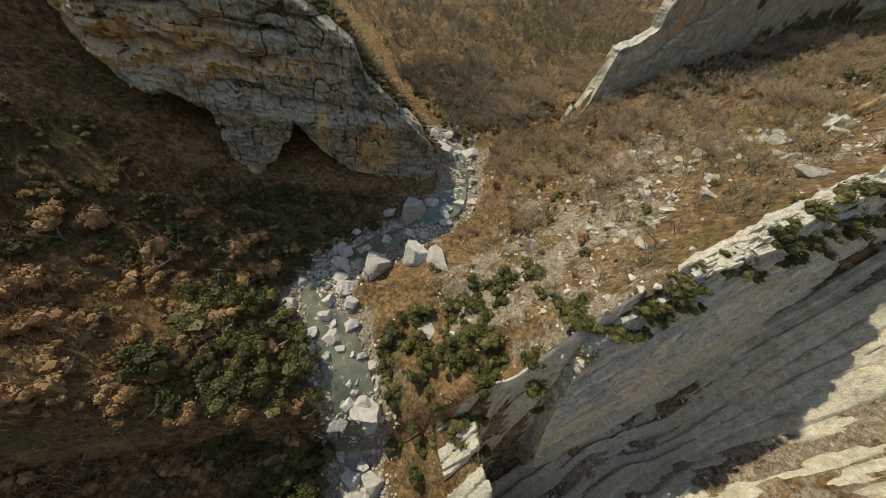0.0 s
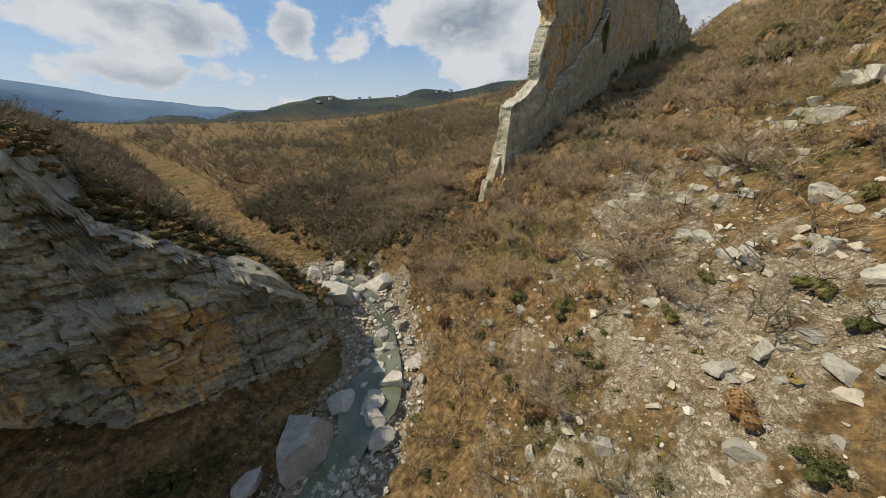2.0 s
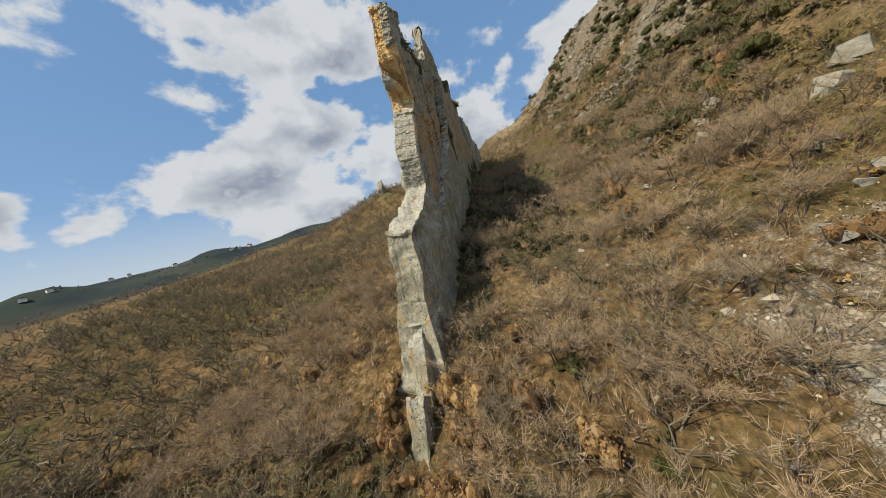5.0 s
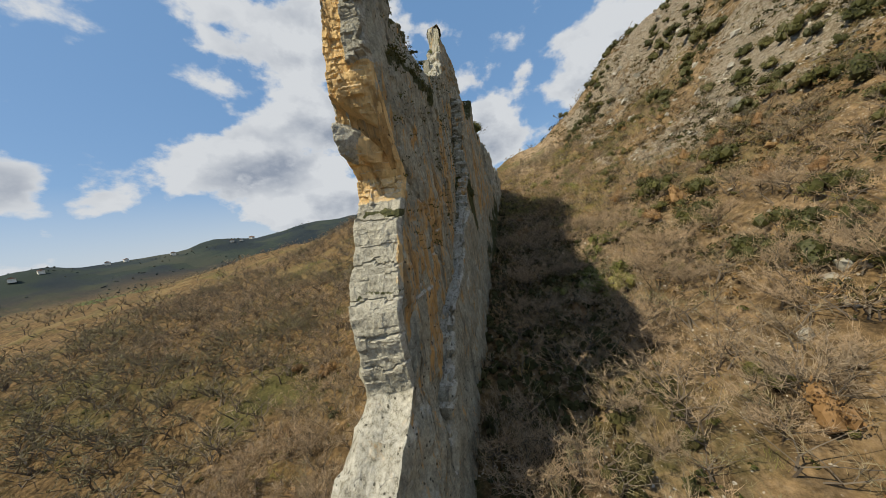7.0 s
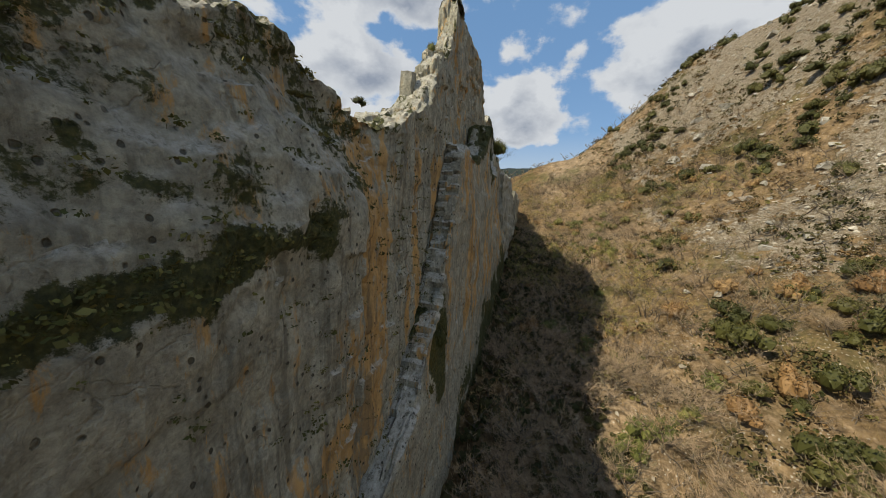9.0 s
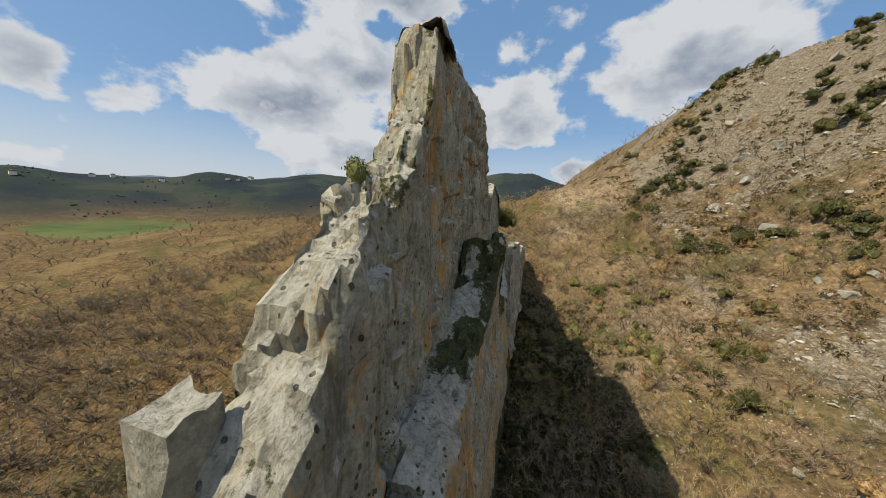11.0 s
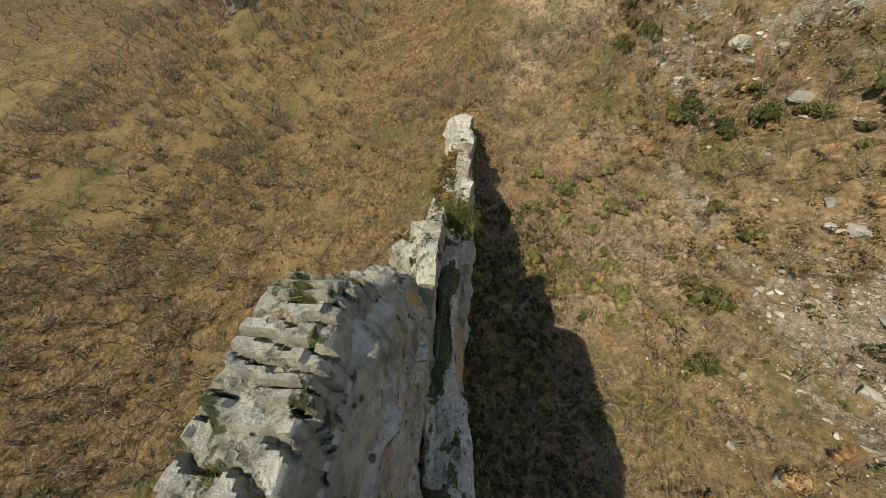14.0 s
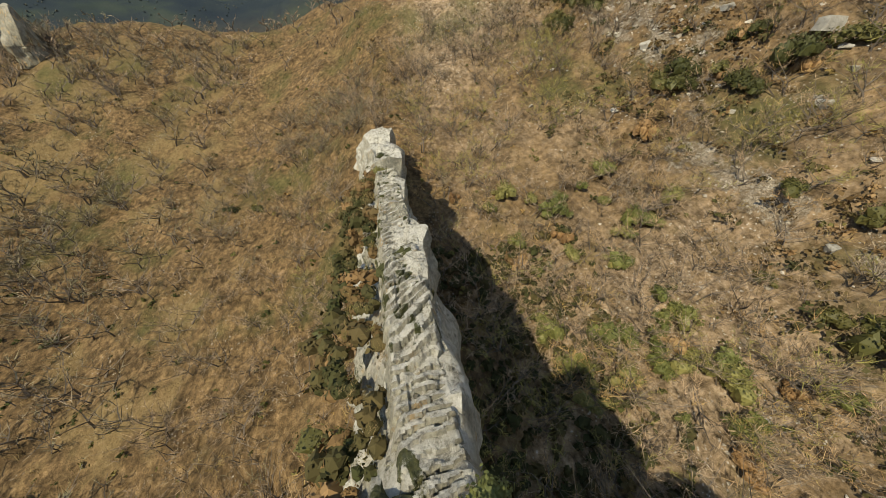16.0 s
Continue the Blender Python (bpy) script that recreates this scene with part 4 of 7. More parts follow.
def build_broken_front():
    """The sunlit leading face: grey beds below, a fresh orange scar with a slanting hollow, a dark lip and a proud grey slab above."""
    z, m = np.arange(26, 61.9, 0.06), 64
    Z, t = np.repeat(z[:, None], m, 1), np.repeat(np.linspace(0, 1, m)[None], len(z), 0)
    z = Z
    near = fin_right(np.full(Z.shape, 80.0), Z) - 0.05
    y = near + (67.15 + 0.3 * vnoise(Z / 2.5, 0, 0, 861) - near) * t
    n = fbm(y / 1.2, 0, z / 1.6, 3, 811)
    scar = smooth(49.3, 49.6, z)
    w = y + 0.25 * vnoise(y, 0, z / 2, 861)
    fr = (0.06 + 0.08 * scar) * blocks(w + 0.25 * z, z, 862, 1.3, 0.9) + (0.04 + 0.05 * scar) * blocks(w - 0.1 * z, z, 866, 0.5, 0.55) + (0.015 + 0.03 * scar) * blocks(w, z, 870, 0.2, 0.4) + 0.06 * fbm(y / 0.6, 0, z / 0.6, 3, 874)
    for zl, dep in ((48.9, 0.30), (46.2, 0.08), (44.6, 0.18), (42.9, 0.12), (41.0, 0.08), (39.3, 0.12), (37.2, 0.08), (35.0, 0.12), (32.0, 0.1)):
        lip = zl + 0.3 * vnoise(y / 0.8, 0, zl, 868) + 0.2 * np.round(vnoise(y / 0.5, 3, zl, 869) * 1.6) / 1.6
        fr = fr + dep * (z < lip) * smooth(zl - 1.6, zl - 0.6, z) - 0.12 * (np.abs(z - lip) < 0.07)
    axis = 52.9 + 2.6 * (t - 0.25) + 0.2 * vnoise(y / 0.7, 0, 0, 871)
    gap = np.abs(z - axis)
    fr = fr - np.where(z > axis, 0.8 * smooth(0.95, 0.35, gap), 0.8 * smooth(1.5, 0.1, gap)) * smooth(0.05, 0.18, t) * smooth(0.98, 0.85, t)
    fr = fr + 0.5 * smooth(1.05, 0.75, np.abs(z - 53.0 - 1.5 * (t - 0.8))) * smooth(0.62, 0.69, t + 0.08 * (z - 53))
    fr = fr - 0.30 * smooth(0.06, 0.03, np.abs(t - 0.52 - 0.10 * (z - 51))) * smooth(49.8, 50.1, z) * smooth(52.3, 52.0, z)
    fr = fr + 0.35 * smooth(56.75, 56.95, z + 0.35 * np.round(vnoise(y * 1.4, 0, 0, 8) * 2) / 2) * smooth(0.50, 0.45, t) + 0.18 * smooth(0.3, 0.2, np.abs(z - 55.3 + 0.2 * vnoise(y * 2, 0, 0, 9))) * smooth(0.2, 0.26, t) * smooth(0.75, 0.68, t)
    turn = steps(z, (40, 0.5), (49, 0.6), (52, 1.5), (55, 1.0), (58, 0.4))
    X = 79.6 + fin_front(z) - 0.25 - fr + turn * (0.5 - t) + 0.9 * smooth(0.84, 1.0, t) ** 2 + 0.35 * smooth(0.06, 0.0, t) ** 2
    och = 1.25 * smooth(49.5, 49.8, z) * smooth(1.0, 0.88, t + 0.12 * n) * (1 - smooth(1.2, 0.9, np.abs(z - 53.0 - 1.5 * (t - 0.8))) * smooth(0.60, 0.66, t + 0.08 * (z - 53)))
    och = och * (1 - smooth(56.8, 57.0, z + 0.3 * n) * smooth(0.52, 0.46, t + 0.05 * n)) + 0.7 * smooth(0.18, 0.0, t) * smooth(44.7, 45.2, z) * smooth(48.5, 47, z)
    grow = 0.95 * np.exp(-((z - 49.0 + 0.3 * n) / 0.35) ** 2) * smooth(-0.2, 0.2, n) + 0.6 * np.exp(-((z - 44.7 + 0.2 * n) / 0.15) ** 2)
    me = raw_mesh("broken_face", np.stack([X, y, z], -1).reshape(-1, 3), grid_faces(*Z.shape), [M_SCAR])
    for key, val in (("ochre", och - 0.35 * (och < 0.3)), ("plants", grow)):
        me.attributes.new(key, "FLOAT", "POINT").data.foreach_set("value", np.clip(val, -1, 1.3).ravel().astype(np.float32))
    fin_part(part_mesh("broken_face", crisp(me, 30), fin, "fresh orange scar above grey beds"))


build_broken_front()
build_fin_walls()


def build_crags():
    """Squared crags along the crest: a pillar below the peak and leaning blocks behind the notch."""
    r = np.random.default_rng(941)
    spots = [(106.6, 67.9, 69.3, 0.9, 0.9, 2.0, 0, 0), (100.9, 68.9, 65.1, 2.4, 1.3, 1.1, -14, 12), (98.9, 69.2, 64.9, 1.8, 1.5, 1.0, 8, -20), (102.6, 69.0, 66.2, 1.3, 1.1, 0.8, 10, 30)]
    for k in range(20):
        x = 84.0 + 19 * k / 20 + r.normal() * 0.3
        y0, y1 = float(fin_right(np.array([x]), fin_top(np.array([x])))[0]), float(fin_left(np.array([x]), fin_top(np.array([x])))[0])
        spots.append((x, y0 + r.uniform(0.2, 0.9) * (y1 - y0), float(fin_top(x)) + 0.05, r.uniform(0.5, 1.4), r.uniform(0.5, 1.1), r.uniform(0.3, 0.8), r.normal() * 12, r.normal() * 30))
    for k, (x, y, z, sx, sy, sz, tip, turn) in enumerate(spots):
        bm = bmesh.new()
        bmesh.ops.create_cube(bm, size=1.0)
        bmesh.ops.subdivide_edges(bm, edges=bm.edges[:], cuts=5, use_grid_fill=True)
        for v in bm.verts:
            q = v.co.copy()
            w = 0.20 * float(fbm(q.x * 1.8 + 3 * k, q.y * 1.8, q.z * 1.8, 3, 942))
            shrink = 1 - 0.35 * max(0, q.z) * (1 if k else 0.4)
            v.co = Vector((q.x * sx * shrink * (1 + w) + 0.25 * q.z * sx * (k > 0), q.y * sy * shrink * (1 - w), q.z * sz * (1 + 0.6 * w) + 0.15 * q.x))
        me = bpy.data.meshes.new("crag")
        bm.to_mesh(me)
        bm.free()
        me.materials.append(M_PALE)
        ob = part_mesh("crag", crisp(me, 25), fin)
        ob.matrix_parent_inverse = fin_shift
        ob.matrix_basis = pose(x, y, z, tip * 0.5, tip, turn)


build_crags()


def blade_top(x):
    return steps(x, (137, 74.0), (138.5, 75.4), (141, 75.0), (142.6, 74.3), (144.4, 73.3), (145.0, 71.5), (145.6, 69))


C = slab("crest_blade", np.arange(137.4, 145.6, 0.3), blade_top, base_under(66), lambda x, v: 67.5 + 0.1 * v, lambda x, v: 68.5 + 2.0 * (1 - v), fin, [M_PALE], None, 5, 70, 180, 0.22, calm=0.8)
fin_part(C)


def shoulder_top(x):
    return steps(x, (134, 68.0), (137, 71.4), (140, 72.6), (142, 71.6), (144, 72.0), (145.5, 69.6), (149, 66.0))


D = slab("mossy_shoulder", np.arange(134, 149, 0.35), shoulder_top, base_under(70), lambda x, v: 67.9 + 0 * x, lambda x, v: 69.7 + 0.5 * np.sin(1.3 * x) + 3.4 * (1 - v), fin, [M_PALE], None, 9, 60, 220, 0.9, 0.45, calm=0.3, moss=lambda x, y, z: 0.55 * smooth(0.0, 0.4, fbm(x / 1.2, y / 1.2, z / 1.2, 3, 852)) * smooth(68.2, 68.8, y))
fin_part(D)


def tail_top(x):
    return steps(x, (146, 67.5), (150, 66.6), (154, 66.9), (158, 66.3), (162, 66), (166, 65.2), (170, 63.4))


E = slab("tail_slab", np.arange(146, 170, 0.35), tail_top, base_under(66), lambda x, v: 65.5 - 0.9 * (1 - v), lambda x, v: 66.7 + 4.4 * (1 - v), fin, [M_PALE], None, 9, 50, 260, 0.7, 0.3, calm=0.3, moss=lambda x, y, z: 0.55 * smooth(0.0, 0.4, fbm(x / 1.2, y / 1.2, z / 1.2, 3, 853)) * smooth(66.4, 67.0, y))
fin_part(E)
F = slab("tail_spur", np.arange(170.5, 194, 0.4), lambda x: steps(x, (170, 64.6), (174, 64.2), (176, 62.2), (182, 62.0), (187, 61.2), (194, 58)), base_under(66),
         lambda x, v: 64.8 + 0.05 * (x - 170), lambda x, v: 67.0 + 0.06 * (x - 170) + 2 * (1 - v), fin, [M_PALE], None, 7, 30, 300, 0.6)
fin_part(F)


def crest_cap(x0, x1, right, left, top, seed, period=0.24, slant=0.12, lift=0.1, label="pale thin-bedded crest"):
    """The thin beds that crop out along a crest: treads of uneven height with dark gaps between them and ragged ends."""
    m = 30
    xs, t = np.arange(x0, x1, 0.05), np.linspace(-0.14, 1.14, m)
    X, T = np.repeat(xs[:, None], m, 1), np.repeat(t[None], len(xs), 0)
    R, L = right(X, top(X)), left(X, top(X))
    yy = R + (L - R) * T
    b = (X + slant * (yy - R) + 0.16 * fbm(X / 1.1, yy / 0.7, 0, 3, seed)) / period + 1.6 * vnoise(X / 2.2, yy / 2.5, 0, seed + 1)
    i = np.floor(b)
    f = b - i
    piece = np.floor(yy / 0.8 + 2.3 * hashed(i, i * 0, i * 0, seed + 2) + 0.25 * vnoise(X / 0.4, yy / 0.4, 0, seed + 3))
    hgt = hashed(i, piece, i * 0, seed + 4)
    pack = np.floor(b / 4.3 + 0.4 * vnoise(X / 2, yy, 0, seed + 5))
    far = hashed(pack, np.floor(yy / 1.1 + 0.5 * pack), pack * 0, seed + 6)
    out = 0.04 * hashed(i, i * 0 + np.sign(T - 0.5), i * 0, seed + 7) + 0.03 * far
    edge = smooth(0.40, 0.62, np.abs(T - 0.5) - 0.10 * out)
    # the beds weather out more strongly away from the smooth brow
    deep = 0.35 + 0.85 * smooth(121, 126, X)
    Z = top(X) + lift + deep * (0.05 * hgt + 0.05 * far + 0.075 * (0.5 - f)) + 0.14 * fbm(X / 1.2, yy / 0.9, 0, 3, seed + 8) - 0.15 * deep * (f > 0.78) * (hgt > -0.4) - 0.7 * edge ** 1.6
    Y = yy + out * np.sign(T - 0.5) * smooth(0.2, 0.5, np.abs(T - 0.5))
    me = raw_mesh("bedded_crest", np.stack([X, Y, Z], -1).reshape(-1, 3), grid_faces(len(xs), m), [M_PALE])
    tufts = 0.62 * smooth(0.3, 0.62, fbm(X / 0.5, yy / 0.35, 0, 3, seed + 22)) + 0.22 * (f > 0.84)
    me.attributes.new("plants", "FLOAT", "POINT").data.foreach_set("value", tufts.ravel().astype(np.float32))
    return fin_part(part_mesh("bedded_crest", crisp(me, 30), fin, label))


crest_cap(116.7, 132.4, fin_right, fin_left, fin_top, 50, 0.30, 0.12, 0.02)
crest_cap(138.0, 145.0, lambda x, v: 67.55 + 0 * x, lambda x, v: 68.5 + 0 * x, blade_top, 51, 0.35, 0.3)
crest_cap(148.5, 168.0, lambda x, v: 65.6 + 0 * x, lambda x, v: 66.9 + 0 * x, tail_top, 53, 0.3, 0.25, 0.24)
T1 = slab("toe_blade", np.arange(69, 80, 0.4), lambda x: steps(x, (69, 34.6), (71, 35.4), (74, 36.5), (78, 40), (80, 44)), base_under(66),
          lambda x, v: 64.6 - 0.6 * (1 - v), lambda x, v: 67.0 + 0.8 * (1 - v), fin, [M_FIN], lambda z: steps(z, (18, -3.5), (28, -1.5), (36, 0)), 7, 80, 340, 0.5)
fin_part(T1)
T2 = slab("toe_blade", np.arange(58.6, 70, 0.35), lambda x: steps(x, (58, 13), (61, 16), (63, 21.3), (64.5, 20.5), (66, 24.5), (69, 27.8), (70, 27)), base_under(66),
          lambda x, v: 65.2 - 0.5 * (1 - v), lambda x, v: 66.4 + 0.6 * (1 - v), fin, [M_FIN], None, 7, 60, 380, 0.5)
fin_part(T2)

# ---- the cliff over the river ----
cliff = tagged(empty("river_cliff", (0, 64, 10)), "shaded limestone cliff with ochre ledges and dark hollows over a river", "cliff")


def cliff_top(x):
    return steps(x, (-70, 52), (-30, 45), (-5, 40.5), (0, 37), (8, 32.3), (10, 27), (16, 21.8), (25, 12.6), (30, 8))


def cliff_face(x, v):
    y = steps(x, (-70, 76), (-36, 75), (-30, 67), (-27, 62.8), (-20, 62.5), (-8, 61.5), (10, 61), (22, 61.5), (28, 64), (31, 68))
    return y + 1.2 * v


ROOF = ((-46, 30), (-32, 28.9), (-26.8, 24.6), (-26, 23), (-18.6, 21), (-15.7, 18.5), (-15.2, 13), (-15.0, 6), (-14, 5.5), (-9.6, 8.8), (-7.7, 9.6), (-5.5, 13.5), (-3.2, 18.1), (-1.2, 14.3), (1.5, 12.5), (6, 9), (8.5, 5), (10.5, 1), (12, -6), (40, -8))


def hollow_roof(x):
    """Height of the overhang's ragged lip: a deep recess, a hanging tongue of rock and a niche beside it."""
    return steps(x, *ROOF) + 1.2 * fbm(x / 2.2, 0, 0, 3, 33)


def cliff_hollow(x, y, z):
    """The dark recesses under the overhang, pushed back into the face, and the ledges above them."""
    face = smooth(69.5, 66.5, y)
    wob = 1.2 * vnoise(x / 4, 0, z / 4, 33)
    a = -9.0 * smooth(-0.5, 2.2, hollow_roof(x) - z) * smooth(-46, -40, x)
    c = -2.0 * np.exp(-((z - 27.4 + 0.08 * x + wob) / 0.8) ** 2) * smooth(0, -8, x) - 1.4 * np.exp(-((z - 32.0 + 0.08 * x - wob) / 0.5) ** 2) * smooth(2, -6, x)
    c = c - 1.0 * np.exp(-((z - 21.0 + 0.12 * x + wob) / 0.7) ** 2) * smooth(0.0, 0.3, vnoise(x / 6, 0, 0, 5))
    lip = 1.2 * np.exp(-((z - 19.0 + 0.1 * x) / 2.5) ** 2) * smooth(-1, 2, z - hollow_roof(x))
    return face * (a + c + lip)


def cliff_ochre(x, y, z):
    n = fbm(x / 3, 0, z / 2, 3, 611)
    ledge = 1.1 * np.exp(-((z - 29.5 + 1.5 * n) / 3.8) ** 2) * smooth(-5, -13, x)
    band = 0.9 * np.exp(-((z - 27.0 - 0.05 * x + 1.0 * n) / 1.3) ** 2) * smooth(6, -4, x)
    lower = 1.1 * smooth(1.25, 0.8, np.hypot((x - 11.5) / 4.5, (z - 12.5) / 5.0) + 0.35 * n)
    drip = 0.9 * smooth(1.2, 0.8, np.hypot((x - 1.8) / 1.2, (z - 16.0) / 4.5) + 0.3 * n)
    return np.maximum.reduce([ledge, band, lower, drip])


def cliff_moss_shade(x, y, z):
    """Dark growth along the damp foot; inside the recesses it also paints in their shade."""
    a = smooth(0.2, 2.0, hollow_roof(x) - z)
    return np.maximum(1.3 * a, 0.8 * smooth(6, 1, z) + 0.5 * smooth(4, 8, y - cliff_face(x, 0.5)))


K = slab("cliff_wall", np.arange(-70, 31, 0.9), cliff_top, lambda x: -6.0 + 0 * x, cliff_face, lambda x, v: cliff_face(x, v) + 13, cliff, [M_CLIFF], None, 10, 70, 500, 0.3, 0.3, 0.0, lambda x, y, z: cliff_hollow(x, y, z) - 0.6, 14.0, cliff_ochre, 0.0, cliff_moss_shade)
K.matrix_parent_inverse = Matrix.Translation((0, -64, -10))

def build_cliff_face():
    """The cliff's broken front: beds, upright joints, hollows and thin ledges."""
    v, u = np.linspace(0, 1, 230), np.linspace(0, 1, 290)
    V, U = np.repeat(v[:, None], 290, 1), np.repeat(u[None], 230, 0)
    X = -33 + 62.5 * U
    Z = -5 + (cliff_top(X) + 4.8) * V
    hollow = cliff_hollow(X, np.full(X.shape, 62.0), Z)
    n = fbm(X / 2.5, 0, Z / 2.5, 3, 951)
    rel = 0.75 * blocks(X, Z + 0.12 * X, 952, 3.2, 3.6) + 0.42 * blocks(X, Z + 0.12 * X, 956, 1.2, 1.7) + 0.18 * blocks(X, Z + 0.12 * X, 960, 0.5, 0.9) + 0.35 * n
    joint = np.exp(-(vnoise(X / 2.2, 0, Z / 7, 963) / 0.05) ** 2) + np.exp(-(vnoise(X / 9, 0, (Z + 0.12 * X) / 1.9, 964) / 0.06) ** 2)
    Y = cliff_face(X, V) - 0.7 - hollow - (rel - 0.4 * joint) * (1 - 0.5 * smooth(-1, -4, hollow)) + 1.5 * smooth(0.97, 1.0, V)
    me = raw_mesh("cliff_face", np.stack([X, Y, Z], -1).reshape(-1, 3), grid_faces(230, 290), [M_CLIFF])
    # recess shade goes in through the growth layer; joints are darkened too
    for key, val in (("ochre", cliff_ochre(X, Y, Z)), ("plants", np.maximum(cliff_moss_shade(X, Y, Z), 0.75 * np.clip(joint, 0, 1)))):
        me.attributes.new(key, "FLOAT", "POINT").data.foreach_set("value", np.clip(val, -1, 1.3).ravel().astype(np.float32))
    ob = part_mesh("cliff_face", crisp(me, 28), cliff, "shaded bedded rock face with ochre ledges and hollows")
    ob.matrix_parent_inverse = Matrix.Translation((0, -64, -10))


build_cliff_face()

# ---- the first ledge, close by the start ----
ledge = tagged(empty("rock_ledge", (30, 10, 20)), "bedded limestone ledge with a sunlit crest and shaded layered face", "rock ledge")


def ledge_top(x):
    return steps(x, (22, 14.5), (24, 16.5), (27, 19.7), (31, 23.4), (34, 26.4), (38, 29.7), (42, 32.3), (50, 35.6), (62, 39)) + 0.5 * fbm(x / 3, 0, 0, 3, 56)


def ledge_right(x, z):
    below = np.clip(ledge_top(x) - z, 0, 40)
    return 8.9 + 0.01 * (x - 25) - 0.8 * smooth(0.2, 2.6, below) - 4.6 * np.clip(below / 32, 0, 1) ** 1.2


def ledge_left(x, z):
    return 10.9 + 0.01 * (x - 25) + 0.03 * np.clip(ledge_top(x) - z, 0, 40)


def ledge_relief(x, y, z, t, below, lead):
    """Beds that run along the face, parallel to its rising crest, parted by dark gaps and broken into blocks."""
    k = below + 0.7 * vnoise(x / 7, 0, z / 7, 66) + 0.15 * fbm(x / 1.5, y, z / 1.5, 3, 63)
    b = k / 1.5 + 0.6 * vnoise(k / 2.5, 0, 0, 65)
    bed = np.floor(b)
    f = b - bed
    c = k / 0.42
    thin = np.floor(c)
    rel = 0.65 * hashed(bed, bed * 0, bed * 0, 67) + 0.25 * hashed(bed, np.floor(x / 2.4 + 0.5 * bed + 0.2 * vnoise(z, 0, x, 3)), bed * 0, 68) + 0.10 * hashed(thin, np.floor(x / 1.1 + 0.7 * thin), thin * 0, 69)
    rel = rel - 0.75 * smooth(0.16, 0.04, f) * smooth(-0.3, 0.1, vnoise(bed * 1.7, x / 6, 0, 70)) - 0.08 * ((c - thin) < 0.2) + 0.10 * fbm(x / 0.9, y / 0.9, z / 0.9, 3, 71)
    side = 1 - smooth(0.1, 0.4, t)
    rough = 0.35 * blocks(y + 0.4 * x, z, 72, 1.3, 1.1) + 0.15 * blocks(y + 0.4 * x, z, 74, 0.5, 0.6) + 0.15 * fbm(x / 1.4, y / 1.4, z / 1.4, 3, 76)
    return np.maximum(rel, -0.9) * side * (1 - lead) + rough * np.maximum(lead, 1 - side) * 0.8


def ledge_layers(x, y, z, t, below, lead):
    m = fbm(x / 2.5, y / 2, z / 2.5, 3, 77)
    return {"ochre": 0.9 * lead * smooth(-0.3, 0.3, m) + 0.5 * smooth(0.2, 0.5, m), "plants": 0.6 * smooth(0.05, 0.4, fbm(x / 1.6, y, z / 1.3, 3, 78)) * smooth(0.0, 0.8, below + 0.4) * smooth(6, 3, below)}


G1 = part_mesh("bedded_wall", shell("bedded_wall", M_LEDGE, "", 25.0, 62, 0.2, lambda z: 25.0 + steps(z, (-20, 3.5), (0, 0.6), (7, 0), (15, -0.4), (19, 0.3)), ledge_top, ledge_right, ledge_left, -22.0, (220, 14, 26, 40), ledge_relief, ledge_layers, 14.0, 0.25, 30), ledge)
G1.matrix_parent_inverse = Matrix.Translation((-30, -10, -20))


def build_crest_blocks():
    """Broken beds that crop out along the ledge's sunlit crest."""
    r = np.random.default_rng(640)
    for k in range(84):
        x = 25.5 + 34 * k / 84 + r.normal() * 0.3
        long, wide, high = r.uniform(0.7, 1.9), r.uniform(0.4, 0.9), r.uniform(0.3, 0.6)
        bm = bmesh.new()
        bmesh.ops.create_cube(bm, size=1.0)
        bmesh.ops.subdivide_edges(bm, edges=bm.edges[:], cuts=2, use_grid_fill=True)
        for v in bm.verts:
            w = 0.17 * float(vnoise(v.co.x * 2 + k, v.co.y * 2, v.co.z * 2, 641))
            v.co = Vector((v.co.x * long * (1 + w), v.co.y * wide * (1 - w), v.co.z * high + w))
        bmesh.ops.bevel(bm, geom=[e for e in bm.edges if len(e.link_faces) == 2 and e.calc_face_angle() > 1.0], offset=0.07, segments=1, affect="EDGES")
        me = bpy.data.meshes.new("crest_block")
        bm.to_mesh(me)
        bm.free()
        me.materials.append(M_LEDGE)
        ob = part_mesh("crest_block", me, ledge)
        z = float(ledge_top(np.array([x]))[0])
        ob.matrix_parent_inverse = Matrix.Translation((-30, -10, -20))
        ob.matrix_basis = pose(x, 9.5 + r.normal() * 0.45, z + r.uniform(-0.15, 0.08), r.normal() * 6, -26 + r.normal() * 5, r.normal() * 8)


build_crest_blocks()


